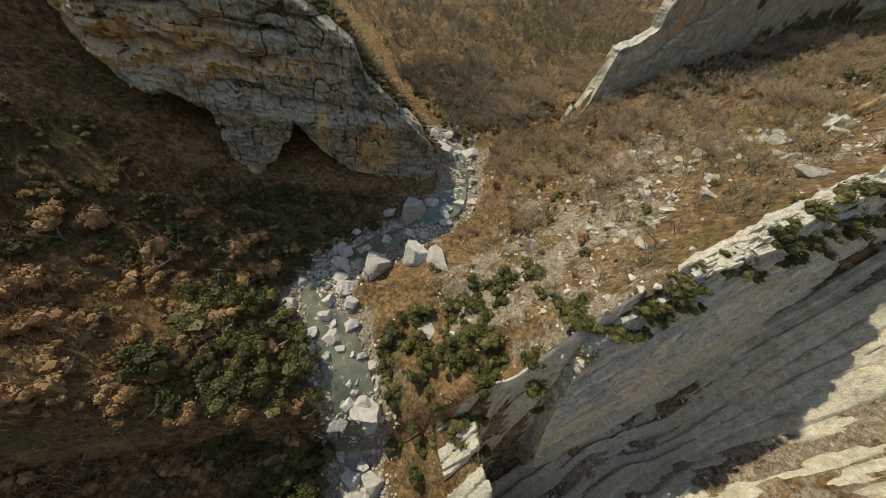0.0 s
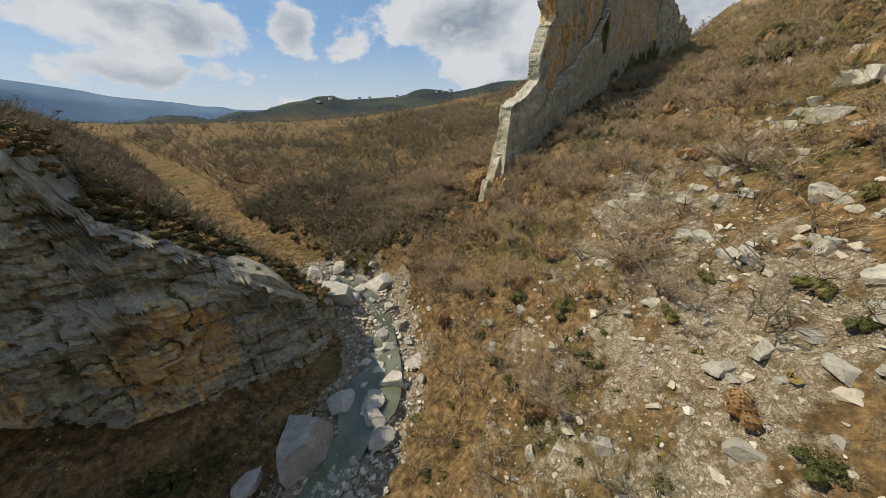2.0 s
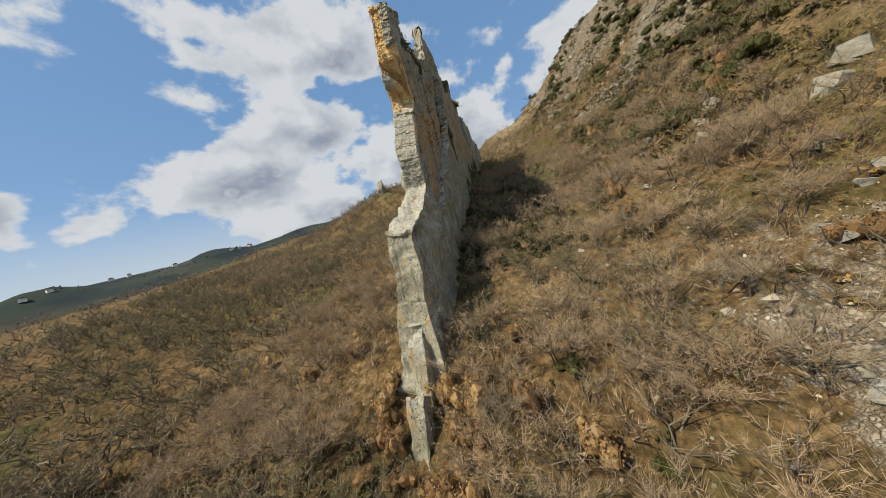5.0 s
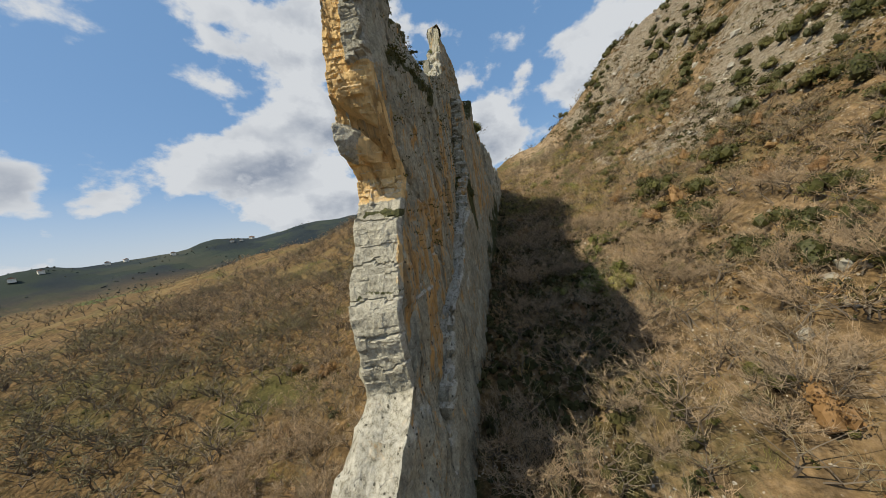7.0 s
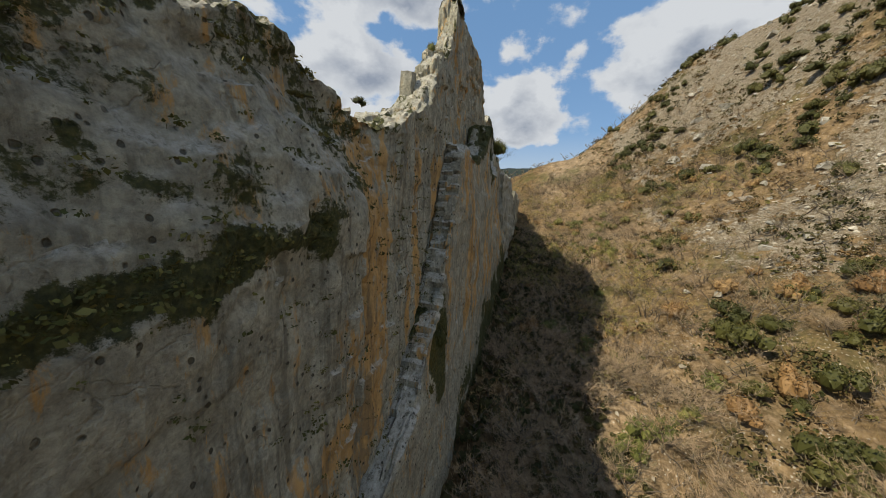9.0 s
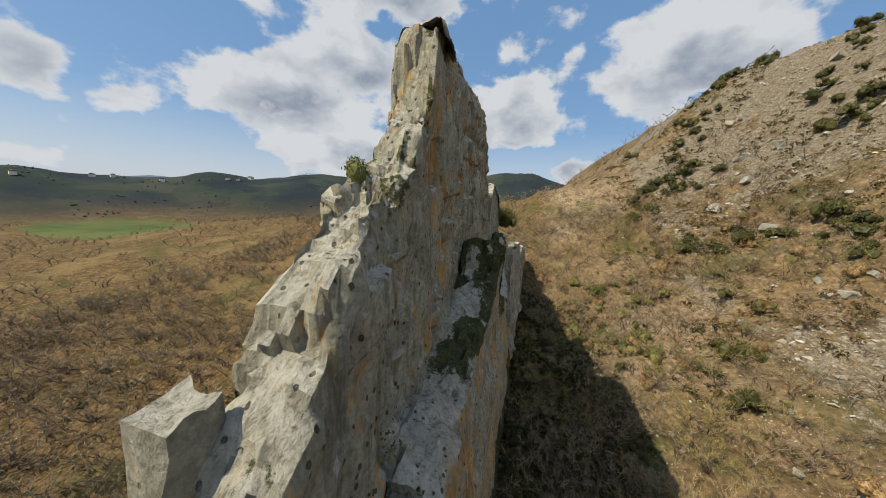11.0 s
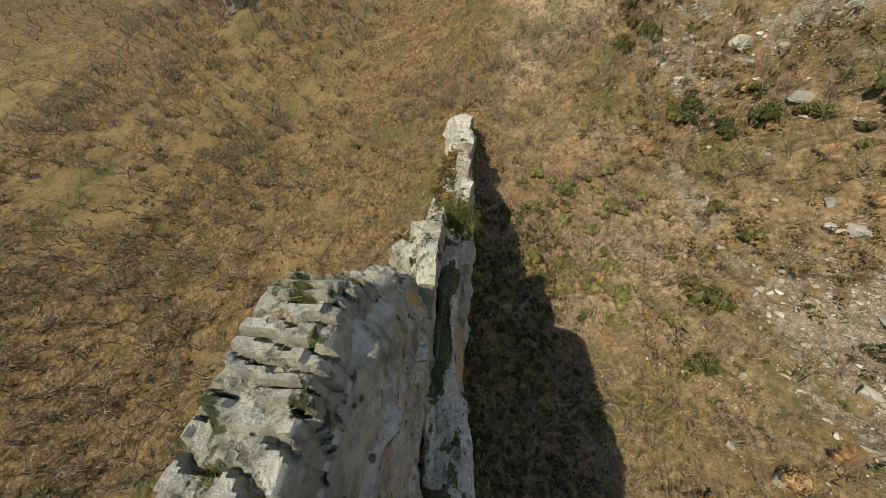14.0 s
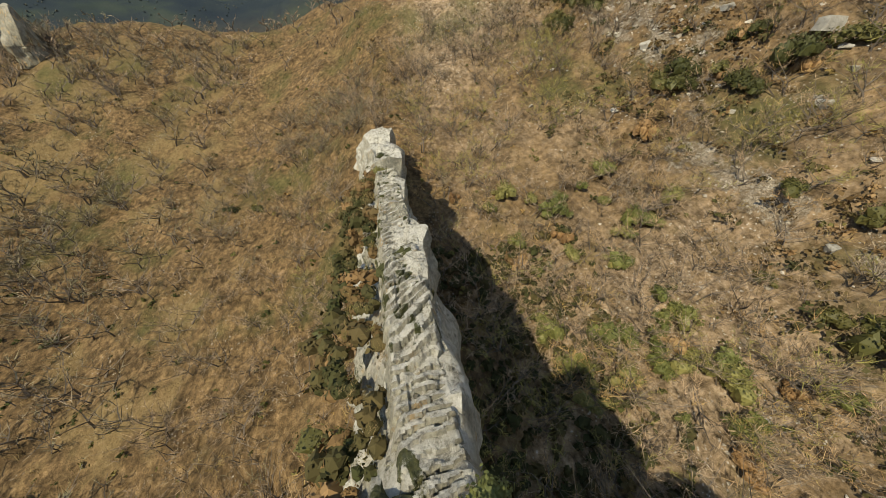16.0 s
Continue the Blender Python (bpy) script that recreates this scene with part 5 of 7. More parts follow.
def build_bedrock():
    xs, ys = np.arange(10, 66, 0.35), np.arange(-24, 10.5, 0.22)
    gx, gy = np.meshgrid(xs, ys, indexing="ij")
    z = ground_z(gx, gy, False) + 0.6
    across = gy - 0.12 * gx + 1.2 * fbm(gx / 8, gy / 8, 0, 3, 15)
    bed = np.floor(across / 1.6)
    z = z + 1.2 * vnoise(bed * 2.7, gx / 14, 0, 4) - 0.7 * smooth(0.2, 0.0, across / 1.6 - bed) + 0.45 * hashed(bed, np.floor(gx / 3.1 + 0.7 * bed + 0.3 * vnoise(gx, gy, 0, 8)), bed * 0, 6) + 0.2 * hashed(np.floor(across / 0.55), np.floor(gx / 1.7 + 0.6 * np.floor(across / 0.55)), bed * 0, 9) + 0.25 * fbm(gx / 2, gy / 2, 0, 3, 7)
    me = raw_mesh("bedrock", np.stack([gx, gy, z], -1).reshape(-1, 3), grid_faces(len(xs), len(ys)), [M_LEDGE])
    return tagged(new("bedrock", crisp(me)), "bare sunlit limestone slabs stepping down into the gorge", "bedrock", kind="structure")


build_bedrock()

# ---- the river ----
def build_river():
    pts = RIVER
    s = np.concatenate([[0], np.cumsum(np.hypot(*(np.diff(pts[:, :2], axis=0).T)))])
    t = np.arange(0, 158, 0.8)
    x, y, z = (np.interp(t, s, pts[:, i]) for i in range(3))
    dx, dy = np.gradient(x), np.gradient(y)
    k = np.hypot(dx, dy)
    half = (1.5 + 1.3 * vnoise(t / 6, 0, 0, 14)) * smooth(150, 130, t) * smooth(20, 60, t) + 0.95
    w = np.linspace(-1, 1, 13)
    X = x[:, None] - (dy / k * half)[:, None] * w[None]
    Y = y[:, None] + (dx / k * half)[:, None] * w[None]
    Z = np.repeat(z[:, None], 13, 1) + 0.10 * fbm(X / 1.2, Y / 1.2, 0, 3, 70)
    me = raw_mesh("water", np.stack([X, Y, Z], -1).reshape(-1, 3), grid_faces(len(t), 13), [M_WATER], True)
    return tagged(new("water", me), "pale green river with white rapids between boulders", "river", kind="structure")


build_river()

# ---- far ridge of mountains ----
def build_backdrop():
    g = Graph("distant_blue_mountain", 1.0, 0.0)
    # the blue is distance haze painted into the slopes' colour
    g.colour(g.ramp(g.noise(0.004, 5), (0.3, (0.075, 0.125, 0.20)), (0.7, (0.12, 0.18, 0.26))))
    a = np.linspace(radians(20), radians(200), 160)
    prof = 90 + 230 * smooth(1.15, 2.1, a) + 22 * vnoise(7 * a, 0, 0, 3) + 7 * vnoise(26 * a, 4, 0, 4) + 20 * smooth(0.9, 0.4, a)
    rows = []
    for k, (r, f) in enumerate(((2400, -0.2), (2700, 0.62), (2900, 1.0), (3100, 0.3))):
        rr = r + 60 * vnoise(9 * a, k, 0, 8)
        rows.append(np.stack([100 + rr * np.cos(a), 60 + rr * np.sin(a), prof * f], -1))
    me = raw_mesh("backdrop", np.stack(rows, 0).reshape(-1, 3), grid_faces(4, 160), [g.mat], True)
    return tagged(new("backdrop", me), "wooded mountain ridge in the far distance, with haze painted in blue", "mountain ridge", kind="structure")


build_backdrop()

# ---- rocks ----
rng = np.random.default_rng(7)


def g_rock(name, a, b, per=0.35):
    g = Graph(name, 0.93, 0.2)
    col = g.ramp(g.noise(1.1, 6, 0.65), (0.28, a), (0.7, b))
    col = g.mix(g.step(g.per_object(), 0.0, 1.0, 0.0, per), col, tuple(0.5 * c for c in a))
    col = g.mix(g.step(g.noise(3.5, 5, 0.6), 0.55, 0.7, 0.0, 0.5), col, tuple(0.45 * c for c in a))
    g.colour(col)
    g.bump(g.math("ADD", g.noise(2.5, 7, 0.7), g.math("MULTIPLY", g.noise(0.9, 4), 0.7)), 0.9, 0.25)
    return g.mat


M_ROCK = g_rock("hillside_rock", (0.31, 0.29, 0.24), (0.56, 0.535, 0.465), 0.3)
M_BOULDER = g_rock("river_boulder", (0.33, 0.31, 0.275), (0.56, 0.53, 0.48), 0.25)


def rock_mesh(name, seed, planes=11, sub=3, flat=1.0, mat=None, rough=0.06):
    """A boulder: a ball cut down by flat joints, then roughened."""
    r = np.random.default_rng(seed)
    bm = bmesh.new()
    bmesh.ops.create_icosphere(bm, subdivisions=sub, radius=1.0)
    me = bpy.data.meshes.new(name)
    bm.to_mesh(me)
    bm.free()
    co = np.empty(len(me.vertices) * 3, np.float32)
    me.vertices.foreach_get("co", co)
    co = co.reshape(-1, 3).astype(float)
    axes = np.linalg.qr(r.normal(size=(3, 3)))[0] if flat > 0.95 else np.eye(3)
    for k in range(planes):
        n = (axes[k % 3] * (1 if k % 2 else -1) + r.normal(size=3) * 0.22) if k < 7 else r.normal(size=3)
        n /= np.linalg.norm(n)
        d = r.uniform(0.40, 0.62) if k < 7 else r.uniform(0.58, 0.8)
        over = np.clip(co @ n - d, 0, None)
        co -= over[:, None] * n
    co *= np.array([1.25, r.uniform(0.7, 1.15), r.uniform(0.65, 1.0) * flat])
    co *= (1 + rough * fbm(co[:, 0] * 2.3 + seed, co[:, 1] * 2.3, co[:, 2] * 2.3, 3, seed))[:, None]
    me.vertices.foreach_set("co", co.astype(np.float32).ravel())
    me.materials.append(mat)
    me.update()
    return crisp(me, 24)


def lay(name, me, x, y, size, spin=None, sink=0.3, label="", category="", group="", tilt=0.0, z=None, stretch=(1, 1, 1)):
    ob = new(name, me)
    gz = float(ground_z(np.array([x]), np.array([y]))[0]) if z is None else z
    ob.matrix_world = pose(x, y, gz + size * stretch[2] * (0.55 - sink), tilt * 57.3, 0, (rng.uniform(0, 360) if spin is None else spin)) @ Matrix.Diagonal((size * stretch[0], size * stretch[1], size * stretch[2], 1))
    return tagged(ob, label, category, group)


small_rocks = [rock_mesh("boulder", 40 + k, 12, 2, 1.0, M_BOULDER) for k in range(9)]
river_rocks = [rock_mesh("boulder", 20 + k, 12, 3, 1.0, M_BOULDER) for k in range(9)]
hill_rocks = [rock_mesh("hill_rock", 60 + k, 13, 3, 0.85, M_ROCK, 0.10) for k in range(9)]

# the great boulders in the bed
for x, y, s, st, what in ((7.6, 38.0, 4.2, (1, 0.9, 1.0), "huge grey boulder split from the cliff beside the river"), (14.8, 36.6, 3.6, (1, 0.9, 1.0), "huge pale angular boulder beside the river"),
                          (17.4, 33.6, 3.2, (1.3, 0.8, 0.7), "long pale boulder lying on the river bank"), (18.6, 52.5, 4.4, (1, 1, 1.2), "dark rounded boulder at the foot of the cliff"),
                          (24.2, 47.5, 1.7, (1, 1, 1), "grey boulder standing in the rapids"), (2.2, 15.5, 2.4, (1, 1, 1.1), "pale water-worn boulder above a waterfall"),
                          (38.8, 68.2, 3.9, (1.1, 1, 0.9), "large pale boulder beside a small waterfall"), (30.5, 69.5, 3.6, (1.2, 1, 1.0), "large cracked boulder across the river bed"),
                          (12.5, 23.0, 2.3, (1, 1, 1), "cracked grey boulder among shrubs on the bank")):
    lay("boulder", river_rocks[int(x * 7) % 9], x, y, s, None, 0.32, what, "boulder", "boulders in the river", 0.1, None, st)
s_of = np.concatenate([[0], np.cumsum(np.hypot(*(np.diff(RIVER[:, :2], axis=0).T)))])
for k in range(330):
    t = rng.uniform(58, 160)
    x, y = np.interp(t, s_of, RIVER[:, 0]), np.interp(t, s_of, RIVER[:, 1])
    a, d = rng.uniform(0, 6.28), (5.2 if t < 95 else 7.0) * rng.uniform(0, 1) ** 0.8
    x, y = x + d * math.cos(a), y + d * math.sin(a)
    if y > 58 and x < 27:
        continue
    size = 0.35 + 1.6 * rng.uniform(0, 1) ** 3.4
    lay("boulder", (small_rocks if size < 0.9 else river_rocks)[k % 9], x, y, size, None, 0.25, "pale water-worn boulder in the river bed", "boulder", "boulders in the river", rng.uniform(-0.3, 0.3))


def scattered(n, xr, yr, keep, seed):
    r = np.random.default_rng(seed)
    x, y = r.uniform(*xr, n), r.uniform(*yr, n)
    ok = r.uniform(0, 1, n) < keep(x, y)
    return x[ok], y[ok], r


def scree_share(x, y):
    p = 0.36 + 0.5 * fbm(x / 22, y / 13, 0, 4, 41) + 0.2 * np.exp(-((x - 46) / 11) ** 2 - ((y - 31) / 7) ** 2)
    q = 0.44 + 0.24 * smooth(132, 158, x) + 0.75 * fbm(x / 24 + 3, y / 20, 0, 4, 61)
    lo = p * smooth(84, 62, x) * smooth(10, 20, x) * smooth(54, 38, y)
    up = q * smooth(40, 26, y) * smooth(105, 145, x)
    return np.clip(np.maximum(lo, up), 0, 1)


# outcrops and rocks on the sunny slope, in clusters
cl = np.random.default_rng(11)
made = 0
for cx, cy, n, spread, big in ((57, 38, 12, 2.6, 1.7), (57, 31, 10, 3.5, 1.6), (50, 25, 14, 4.5, 1.6), (64, 30, 12, 4, 1.9), (66, 24, 12, 5, 2.2), (72, 26, 10, 5, 1.8), (80, 22, 12, 6, 2.6),
                               (37, 22, 9, 3, 1.2), (30, 24, 10, 4, 1.3), (44, 33, 10, 4, 1.1), (48, 40, 9, 4, 1.0), (34, 33, 9, 4, 1.1), (26, 27, 8, 3, 1.3), (43, 19, 10, 4, 1.6), (59, 20, 12, 5, 2.0),
                               (90, 34, 8, 5, 1.7), (97, 26, 8, 6, 1.8), (140, 26, 8, 7, 1.4), (160, 24, 12, 8, 1.6), (172, 18, 12, 8, 1.8), (185, 14, 12, 9, 2.2), (200, 8, 10, 9, 3.0), (150, 14, 10, 9, 2.2), (40, 45, 8, 3, 1.0)):
    for _ in range(n):
        x, y = cx + cl.normal() * spread, cy + cl.normal() * spread * 0.7
        size = big * (0.3 + 0.7 * cl.uniform(0, 1) ** 1.7)
        lay("rock", hill_rocks[made % 9], x, y, size, None, 0.42, "grey limestone rock set in the dry hillside", "rock", "rocks on the hillside", cl.uniform(-0.25, 0.35))
        made += 1


def joined(name, me_list, x, y, z, size, spin, mat, label, category, tint=None, squash=None):
    """Many small copies of a few shapes, joined into one mesh of stuff."""
    arrays = []
    for shape in me_list:
        arrays.append(shape)
    vs, fs, ts, bs, off = [], {}, [], [], 0
    for k in range(len(me_list)):
        sel = np.arange(k, len(x), len(me_list))
        if not len(sel):
            continue
        V, F = arrays[k][:2]
        c, s_ = np.cos(spin[sel])[:, None], np.sin(spin[sel])[:, None]
        sx = size[sel][:, None]
        P = np.stack([x[sel][:, None] + sx * (V[:, 0] * c - V[:, 1] * s_), y[sel][:, None] + sx * (V[:, 0] * s_ + V[:, 1] * c),
                      z[sel][:, None] + sx * V[:, 2] * (1 if squash is None else squash[sel][:, None])], -1)
        vs.append(P.reshape(-1, 3))
        base = off + np.arange(len(sel))[:, None, None] * len(V)
        fs.setdefault(F.shape[1], []).append((F[None] + base).reshape(-1, F.shape[1]))
        if tint is not None:
            ts.append(np.repeat(tint[sel], len(V)))
        if len(arrays[k]) > 2:
            bs.append(np.tile(arrays[k][2], len(sel)))
        off += len(sel) * len(V)
    me = raw_mesh(name, np.concatenate(vs), [np.concatenate(f) for f in fs.values()], [mat])
    if tint is not None:
        layer = me.attributes.new("tint", "FLOAT", "POINT")
        layer.data.foreach_set("value", np.concatenate(ts).astype(np.float32))
    if bs:
        me.attributes.new("bark", "FLOAT", "POINT").data.foreach_set("value", np.concatenate(bs).astype(np.float32))
    return tagged(new(name, me), label, category, kind="stuff")


def stone_shape(seed):
    r = np.random.default_rng(seed)
    bm = bmesh.new()
    for p in r.normal(size=(11, 3)):
        p = p / np.linalg.norm(p) * r.uniform(0.75, 1.0)
        bm.verts.new((p[0], p[1] * 0.8, p[2] * 0.6))
    hull = bmesh.ops.convex_hull(bm, input=bm.verts)
    bmesh.ops.delete(bm, geom=[v for v in bm.verts if not v.link_faces], context="VERTS")
    bmesh.ops.triangulate(bm, faces=bm.faces)
    bm.verts.index_update()
    V = np.array([v.co[:] for v in bm.verts])
    F = np.array([[v.index for v in f.verts] for f in bm.faces], np.int32)
    bm.free()
    return V, F


def scree_material():
    g = Graph("scree_stone", 0.95, 0.15)
    col = g.ramp(g.island(), (0.0, (0.28, 0.25, 0.20)), (0.5, (0.41, 0.365, 0.295)), (1.0, (0.58, 0.54, 0.46)))
    g.colour(g.mix(g.step(g.noise(3.0, 5), 0.5, 0.7, 0, 0.4), col, (0.20, 0.165, 0.11)))
    g.bump(g.noise(6, 4), 0.5, 0.08)
    return g.mat


M_SCREE = scree_material()
x, y, r = scattered(34000, (8, 230), (-8, 56), lambda a, b: smooth(0.2, 0.7, scree_share(a, b)) * 0.6 + 0.03, 21)
stone = [stone_shape(k) for k in range(6)]
joined("scree", stone, x, y, ground_z(x, y) + 0.03, 0.10 + 0.30 * r.uniform(0, 1, len(x)) ** 2 + 0.4 * (r.uniform(0, 1, len(x)) > 0.93), r.uniform(0, 6.28, len(x)), M_SCREE, "pale limestone scree scattered over the slope", "scree")
t = rng.uniform(62, 162, 5200)
dd, aa = 6.2 * rng.uniform(0, 1, 5200) ** 0.7, rng.uniform(0, 6.28, 5200)
x, y = np.interp(t, s_of, RIVER[:, 0]) + dd * np.cos(aa), np.interp(t, s_of, RIVER[:, 1]) + dd * np.sin(aa)
keep = ~((y > 59) & (x < 28))
x, y = x[keep], y[keep]
joined("shingle", stone, x, y, ground_z(x, y) + 0.1, 0.14 + 0.4 * rng.uniform(0, 1, len(x)) ** 2, rng.uniform(0, 6.28, len(x)), M_SCREE, "pale shingle and cobbles along the river", "shingle")


# ---- trees ----
def twig_material(name, stops, litter=None):
    g = Graph(name, 0.9, 0.15)
    at = g.n.new("ShaderNodeAttribute")
    at.attribute_name = "tint"
    col = g.ramp(at.outputs["Fac"], *stops)
    col = g.mix(g.step(g.island(), 0, 1, 0.0, 0.3), col, (0.08, 0.055, 0.03))
    bark = g.n.new("ShaderNodeAttribute")
    bark.attribute_name = "bark"
    g.colour(g.mix(bark.outputs["Fac"], col, g.ramp(g.noise(0.4, 3), (0.35, (0.09, 0.073, 0.055)), (0.65, (0.18, 0.15, 0.12)))))
    return g.mat


def object_twig_material(name, a, b):
    g = Graph(name, 0.9, 0.15)
    col = g.ramp(g.per_object(), (0.0, a), (1.0, b))
    g.colour(g.mix(g.step(g.island(), 0, 1, 0.0, 0.35), col, tuple(0.35 * c for c in a)))
    return g.mat


M_WOOD = twig_material("bare_twigs", ((0.0, (0.225, 0.205, 0.12)), (0.35, (0.37, 0.285, 0.195)), (0.6, (0.46, 0.325, 0.20)), (0.75, (0.42, 0.335, 0.235)), (0.9, (0.50, 0.32, 0.14)), (1.0, (0.33, 0.30, 0.095))))
M_TWIG = object_twig_material("grey_brown_twigs", (0.34, 0.265, 0.185), (0.48, 0.35, 0.225))
M_BARK = g_rock("grey_bark", (0.085, 0.068, 0.05), (0.20, 0.165, 0.125), 0.3)


def tube(p, q, r0, r1, sides=4):
    p, q = np.array(p, float), np.array(q, float)
    d = q - p
    d /= np.linalg.norm(d) + 1e-9
    a = np.cross(d, (0, 0, 1) if abs(d[2]) < 0.9 else (1, 0, 0))
    a /= np.linalg.norm(a)
    b = np.cross(d, a)
    ang = np.linspace(0, 2 * np.pi, sides, endpoint=False)
    ring = np.cos(ang)[:, None] * a + np.sin(ang)[:, None] * b
    V = np.concatenate([p + r0 * ring, q + r1 * ring])
    i = np.arange(sides)
    j = (i + 1) % sides
    return V, np.concatenate([np.stack([i, j, j + sides], 1), np.stack([i, j + sides, i + sides], 1)])


def gather(pieces):
    vs, fs, off = [], [], 0
    for V, F in pieces:
        vs.append(V)
        fs.append(F + off)
        off += len(V)
    return np.concatenate(vs), np.concatenate(fs).astype(np.int32)


def sliver(p, q, w, r):
    """One thin twig: a long narrow triangle."""
    d = q - p
    a = np.cross(d, r.normal(size=3))
    a /= np.linalg.norm(a) + 1e-9
    return np.stack([p - a * w, p + a * w, q]), np.array([[0, 1, 2]])


def bare_tree(seed, limbs=5, boughs=4, twigs=6, sides=4, width=0.018, spread=1.0, thin=False):
    """Unit tree, about 1 high: wood (trunk and crooked limbs) and fine crown. thin: limbs of three sides, for the far wood."""
    r = np.random.default_rng(seed)
    wood, fine = [], []
    stems = r.integers(1, 4)
    fat = max(1.0, width / 0.022)
    for s in range(stems):
        base = np.array([r.normal() * 0.05, r.normal() * 0.05, -0.06])
        lean = r.normal(size=2) * 0.10
        fork = base + np.array([lean[0], lean[1], r.uniform(0.18, 0.32)])
        wood.append(tube(base, fork, 0.017 * fat ** 0.5, 0.012 * fat ** 0.5, 3 if thin else sides))
        for k in range(limbs if stems == 1 else max(2, limbs - stems)):
            a = k * 2.4 + r.uniform(0, 1.2)
            out = r.uniform(0.14, 0.32) * spread
            p, d = fork, np.array([math.cos(a) * out, math.sin(a) * out, r.uniform(0.12, 0.24)]) * 0.75
            way, thick = [p], 0.0095 * fat ** 0.5
            for _ in range(3):
                d = d + r.normal(size=3) * 0.045 + np.array([0, 0, 0.018])
                q = p + d * 0.62
                wood.append(tube(p, q, thick, thick * 0.6, 3 if thin else max(3, sides - 1)))
                p, thick = q, thick * 0.6
                way.append(p)
            for j in range(boughs):
                i = r.integers(0, 3)
                u = way[i] + (way[i + 1] - way[i]) * r.uniform(0.2, 1.0)
                b = a + r.normal() * 1.0
                q = u + np.array([math.cos(b), math.sin(b), r.uniform(0.2, 1.2)]) * r.uniform(0.10, 0.22)
                wood.append(sliver(u, q, 0.0045 * fat, r))
                for _ in range(twigs):
                    v = u + (q - u) * r.uniform(0.25, 1.0)
                    w = v + (r.normal(size=3) * 0.55 + np.array([math.cos(b) * 0.5, math.sin(b) * 0.5, 0.6])) * r.uniform(0.06, 0.16)
                    fine.append(sliver(v, w, width * 0.17, r))
    return gather(wood), gather(fine)


def whole_tree(seed, limbs, boughs, twigs, width, spread):
    """Wood and crown in one shape, with the share of bark at each vertex."""
    w, f = bare_tree(seed, limbs, boughs, twigs, 3, width, spread, True)
    V, F = gather([w, f])
    return V, F, np.concatenate([np.ones(len(w[0])), np.zeros(len(f[0]))])


def ball():
    bm = bmesh.new()
    bmesh.ops.create_icosphere(bm, subdivisions=1, radius=1.0)
    bm.verts.index_update()
    V = np.array([v.co[:] for v in bm.verts])
    F = np.array([[v.index for v in f.verts] for f in bm.faces], np.int32)
    bm.free()
    return V, F


BALL = ball()


def leaf_cloud(seed, n, lumps=6, leaf=0.05, up=0.7, hollow=0.55, core=0.0):
    """A crown of small leaves in uneven clumps, unit radius, foot at 0."""
    r = np.random.default_rng(seed)
    c = r.normal(size=(lumps, 3)) * np.array([0.30, 0.30, 0.18])
    c[:, 2] = np.abs(c[:, 2]) + 0.3 * up
    rad = r.uniform(0.3, 0.55, lumps)
    k = r.integers(0, lumps, n)
    d = r.normal(size=(n, 3))
    d /= np.linalg.norm(d, axis=1)[:, None]
    d[:, 2] = np.where(d[:, 2] < -0.3, -d[:, 2], d[:, 2])
    P = c[k] + d * (rad[k] * r.uniform(hollow, 1.0, n))[:, None] * np.array([1, 1, up])
    P[:, 2] = np.maximum(P[:, 2], 0.02)
    a = np.cross(d + 0.6 * r.normal(size=(n, 3)), r.normal(size=(n, 3)))
    a /= np.linalg.norm(a, axis=1)[:, None]
    b = np.cross(a, d + 0.5 * r.normal(size=(n, 3)))
    b /= np.linalg.norm(b, axis=1)[:, None]
    s = (leaf * r.uniform(0.6, 1.4, n))[:, None]
    V = np.stack([P - a * s, P + a * s, P + b * s * 1.7, P - b * s * 1.2], 1).reshape(-1, 3)
    i = np.arange(n)[:, None] * 4
    F = np.concatenate([i + np.array([0, 1, 2]), i + np.array([1, 0, 3])]).astype(np.int32)
    if core <= 0:
        return V, F
    bits = [(V, F)]
    for q in range(lumps):
        bits.append((BALL[0] * (1 + 0.18 * r.normal(size=(len(BALL[0]), 1))) * rad[q] * core * np.array([1, 1, up]) + c[q], BALL[1]))
    return gather(bits)


def wood_here(x, y):
    """How thickly the bare wood stands."""
    d, bed, side = along_river(x, y)
    w = 0.75 + 0.35 * fbm(x / 30, y / 30, 0, 3, 51)
    w = w * (1 - 0.5 * smooth(0.3, 0.7, scree_share(x, y)))
    w = w * (1 - 0.55 * meadow_share(x, y)) * (1 - 0.4 * smooth(31, 19, y) * smooth(95, 135, x))
    fin_gap = smooth(70.0, 71.5, y) + smooth(63.4, 62.6, y) + smooth(62, 60, x) + smooth(193, 197, x)
    w = w * np.clip(fin_gap, 0, 1) * smooth(5, 8, d)
    w = np.where((side < 0) & (y > 57) & (y < 74) & (x < 31), 0, w)
    w = np.where((y < 13) & (x > 14) & (x < 64), 0, np.where((y < 33) & (x < 40) & (side > 0), 0.45 * w, w))
    field = np.exp(-(((x - 292) / 62) ** 2 + ((y - 405) / 95) ** 2) * 1.4)
    return np.clip(w * (field < 0.25), 0, 1)


def near_stretch(x, y):
    return ((x > 34) & (x < 128) & (y > 28) & (y < 62)) | ((x > 48) & (x < 92) & (y > 70) & (y < 96))


# near trees: things of their own, with trunk and crown
protos = []
for k in range(9):
    (wv, wf), (tv, tf) = bare_tree(300 + k, 7, 9, 15, 4, 0.015, 1.35)
    protos.append((raw_mesh("trunk", wv, wf, [M_BARK], True), raw_mesh("crown", tv, tf, [M_TWIG])))


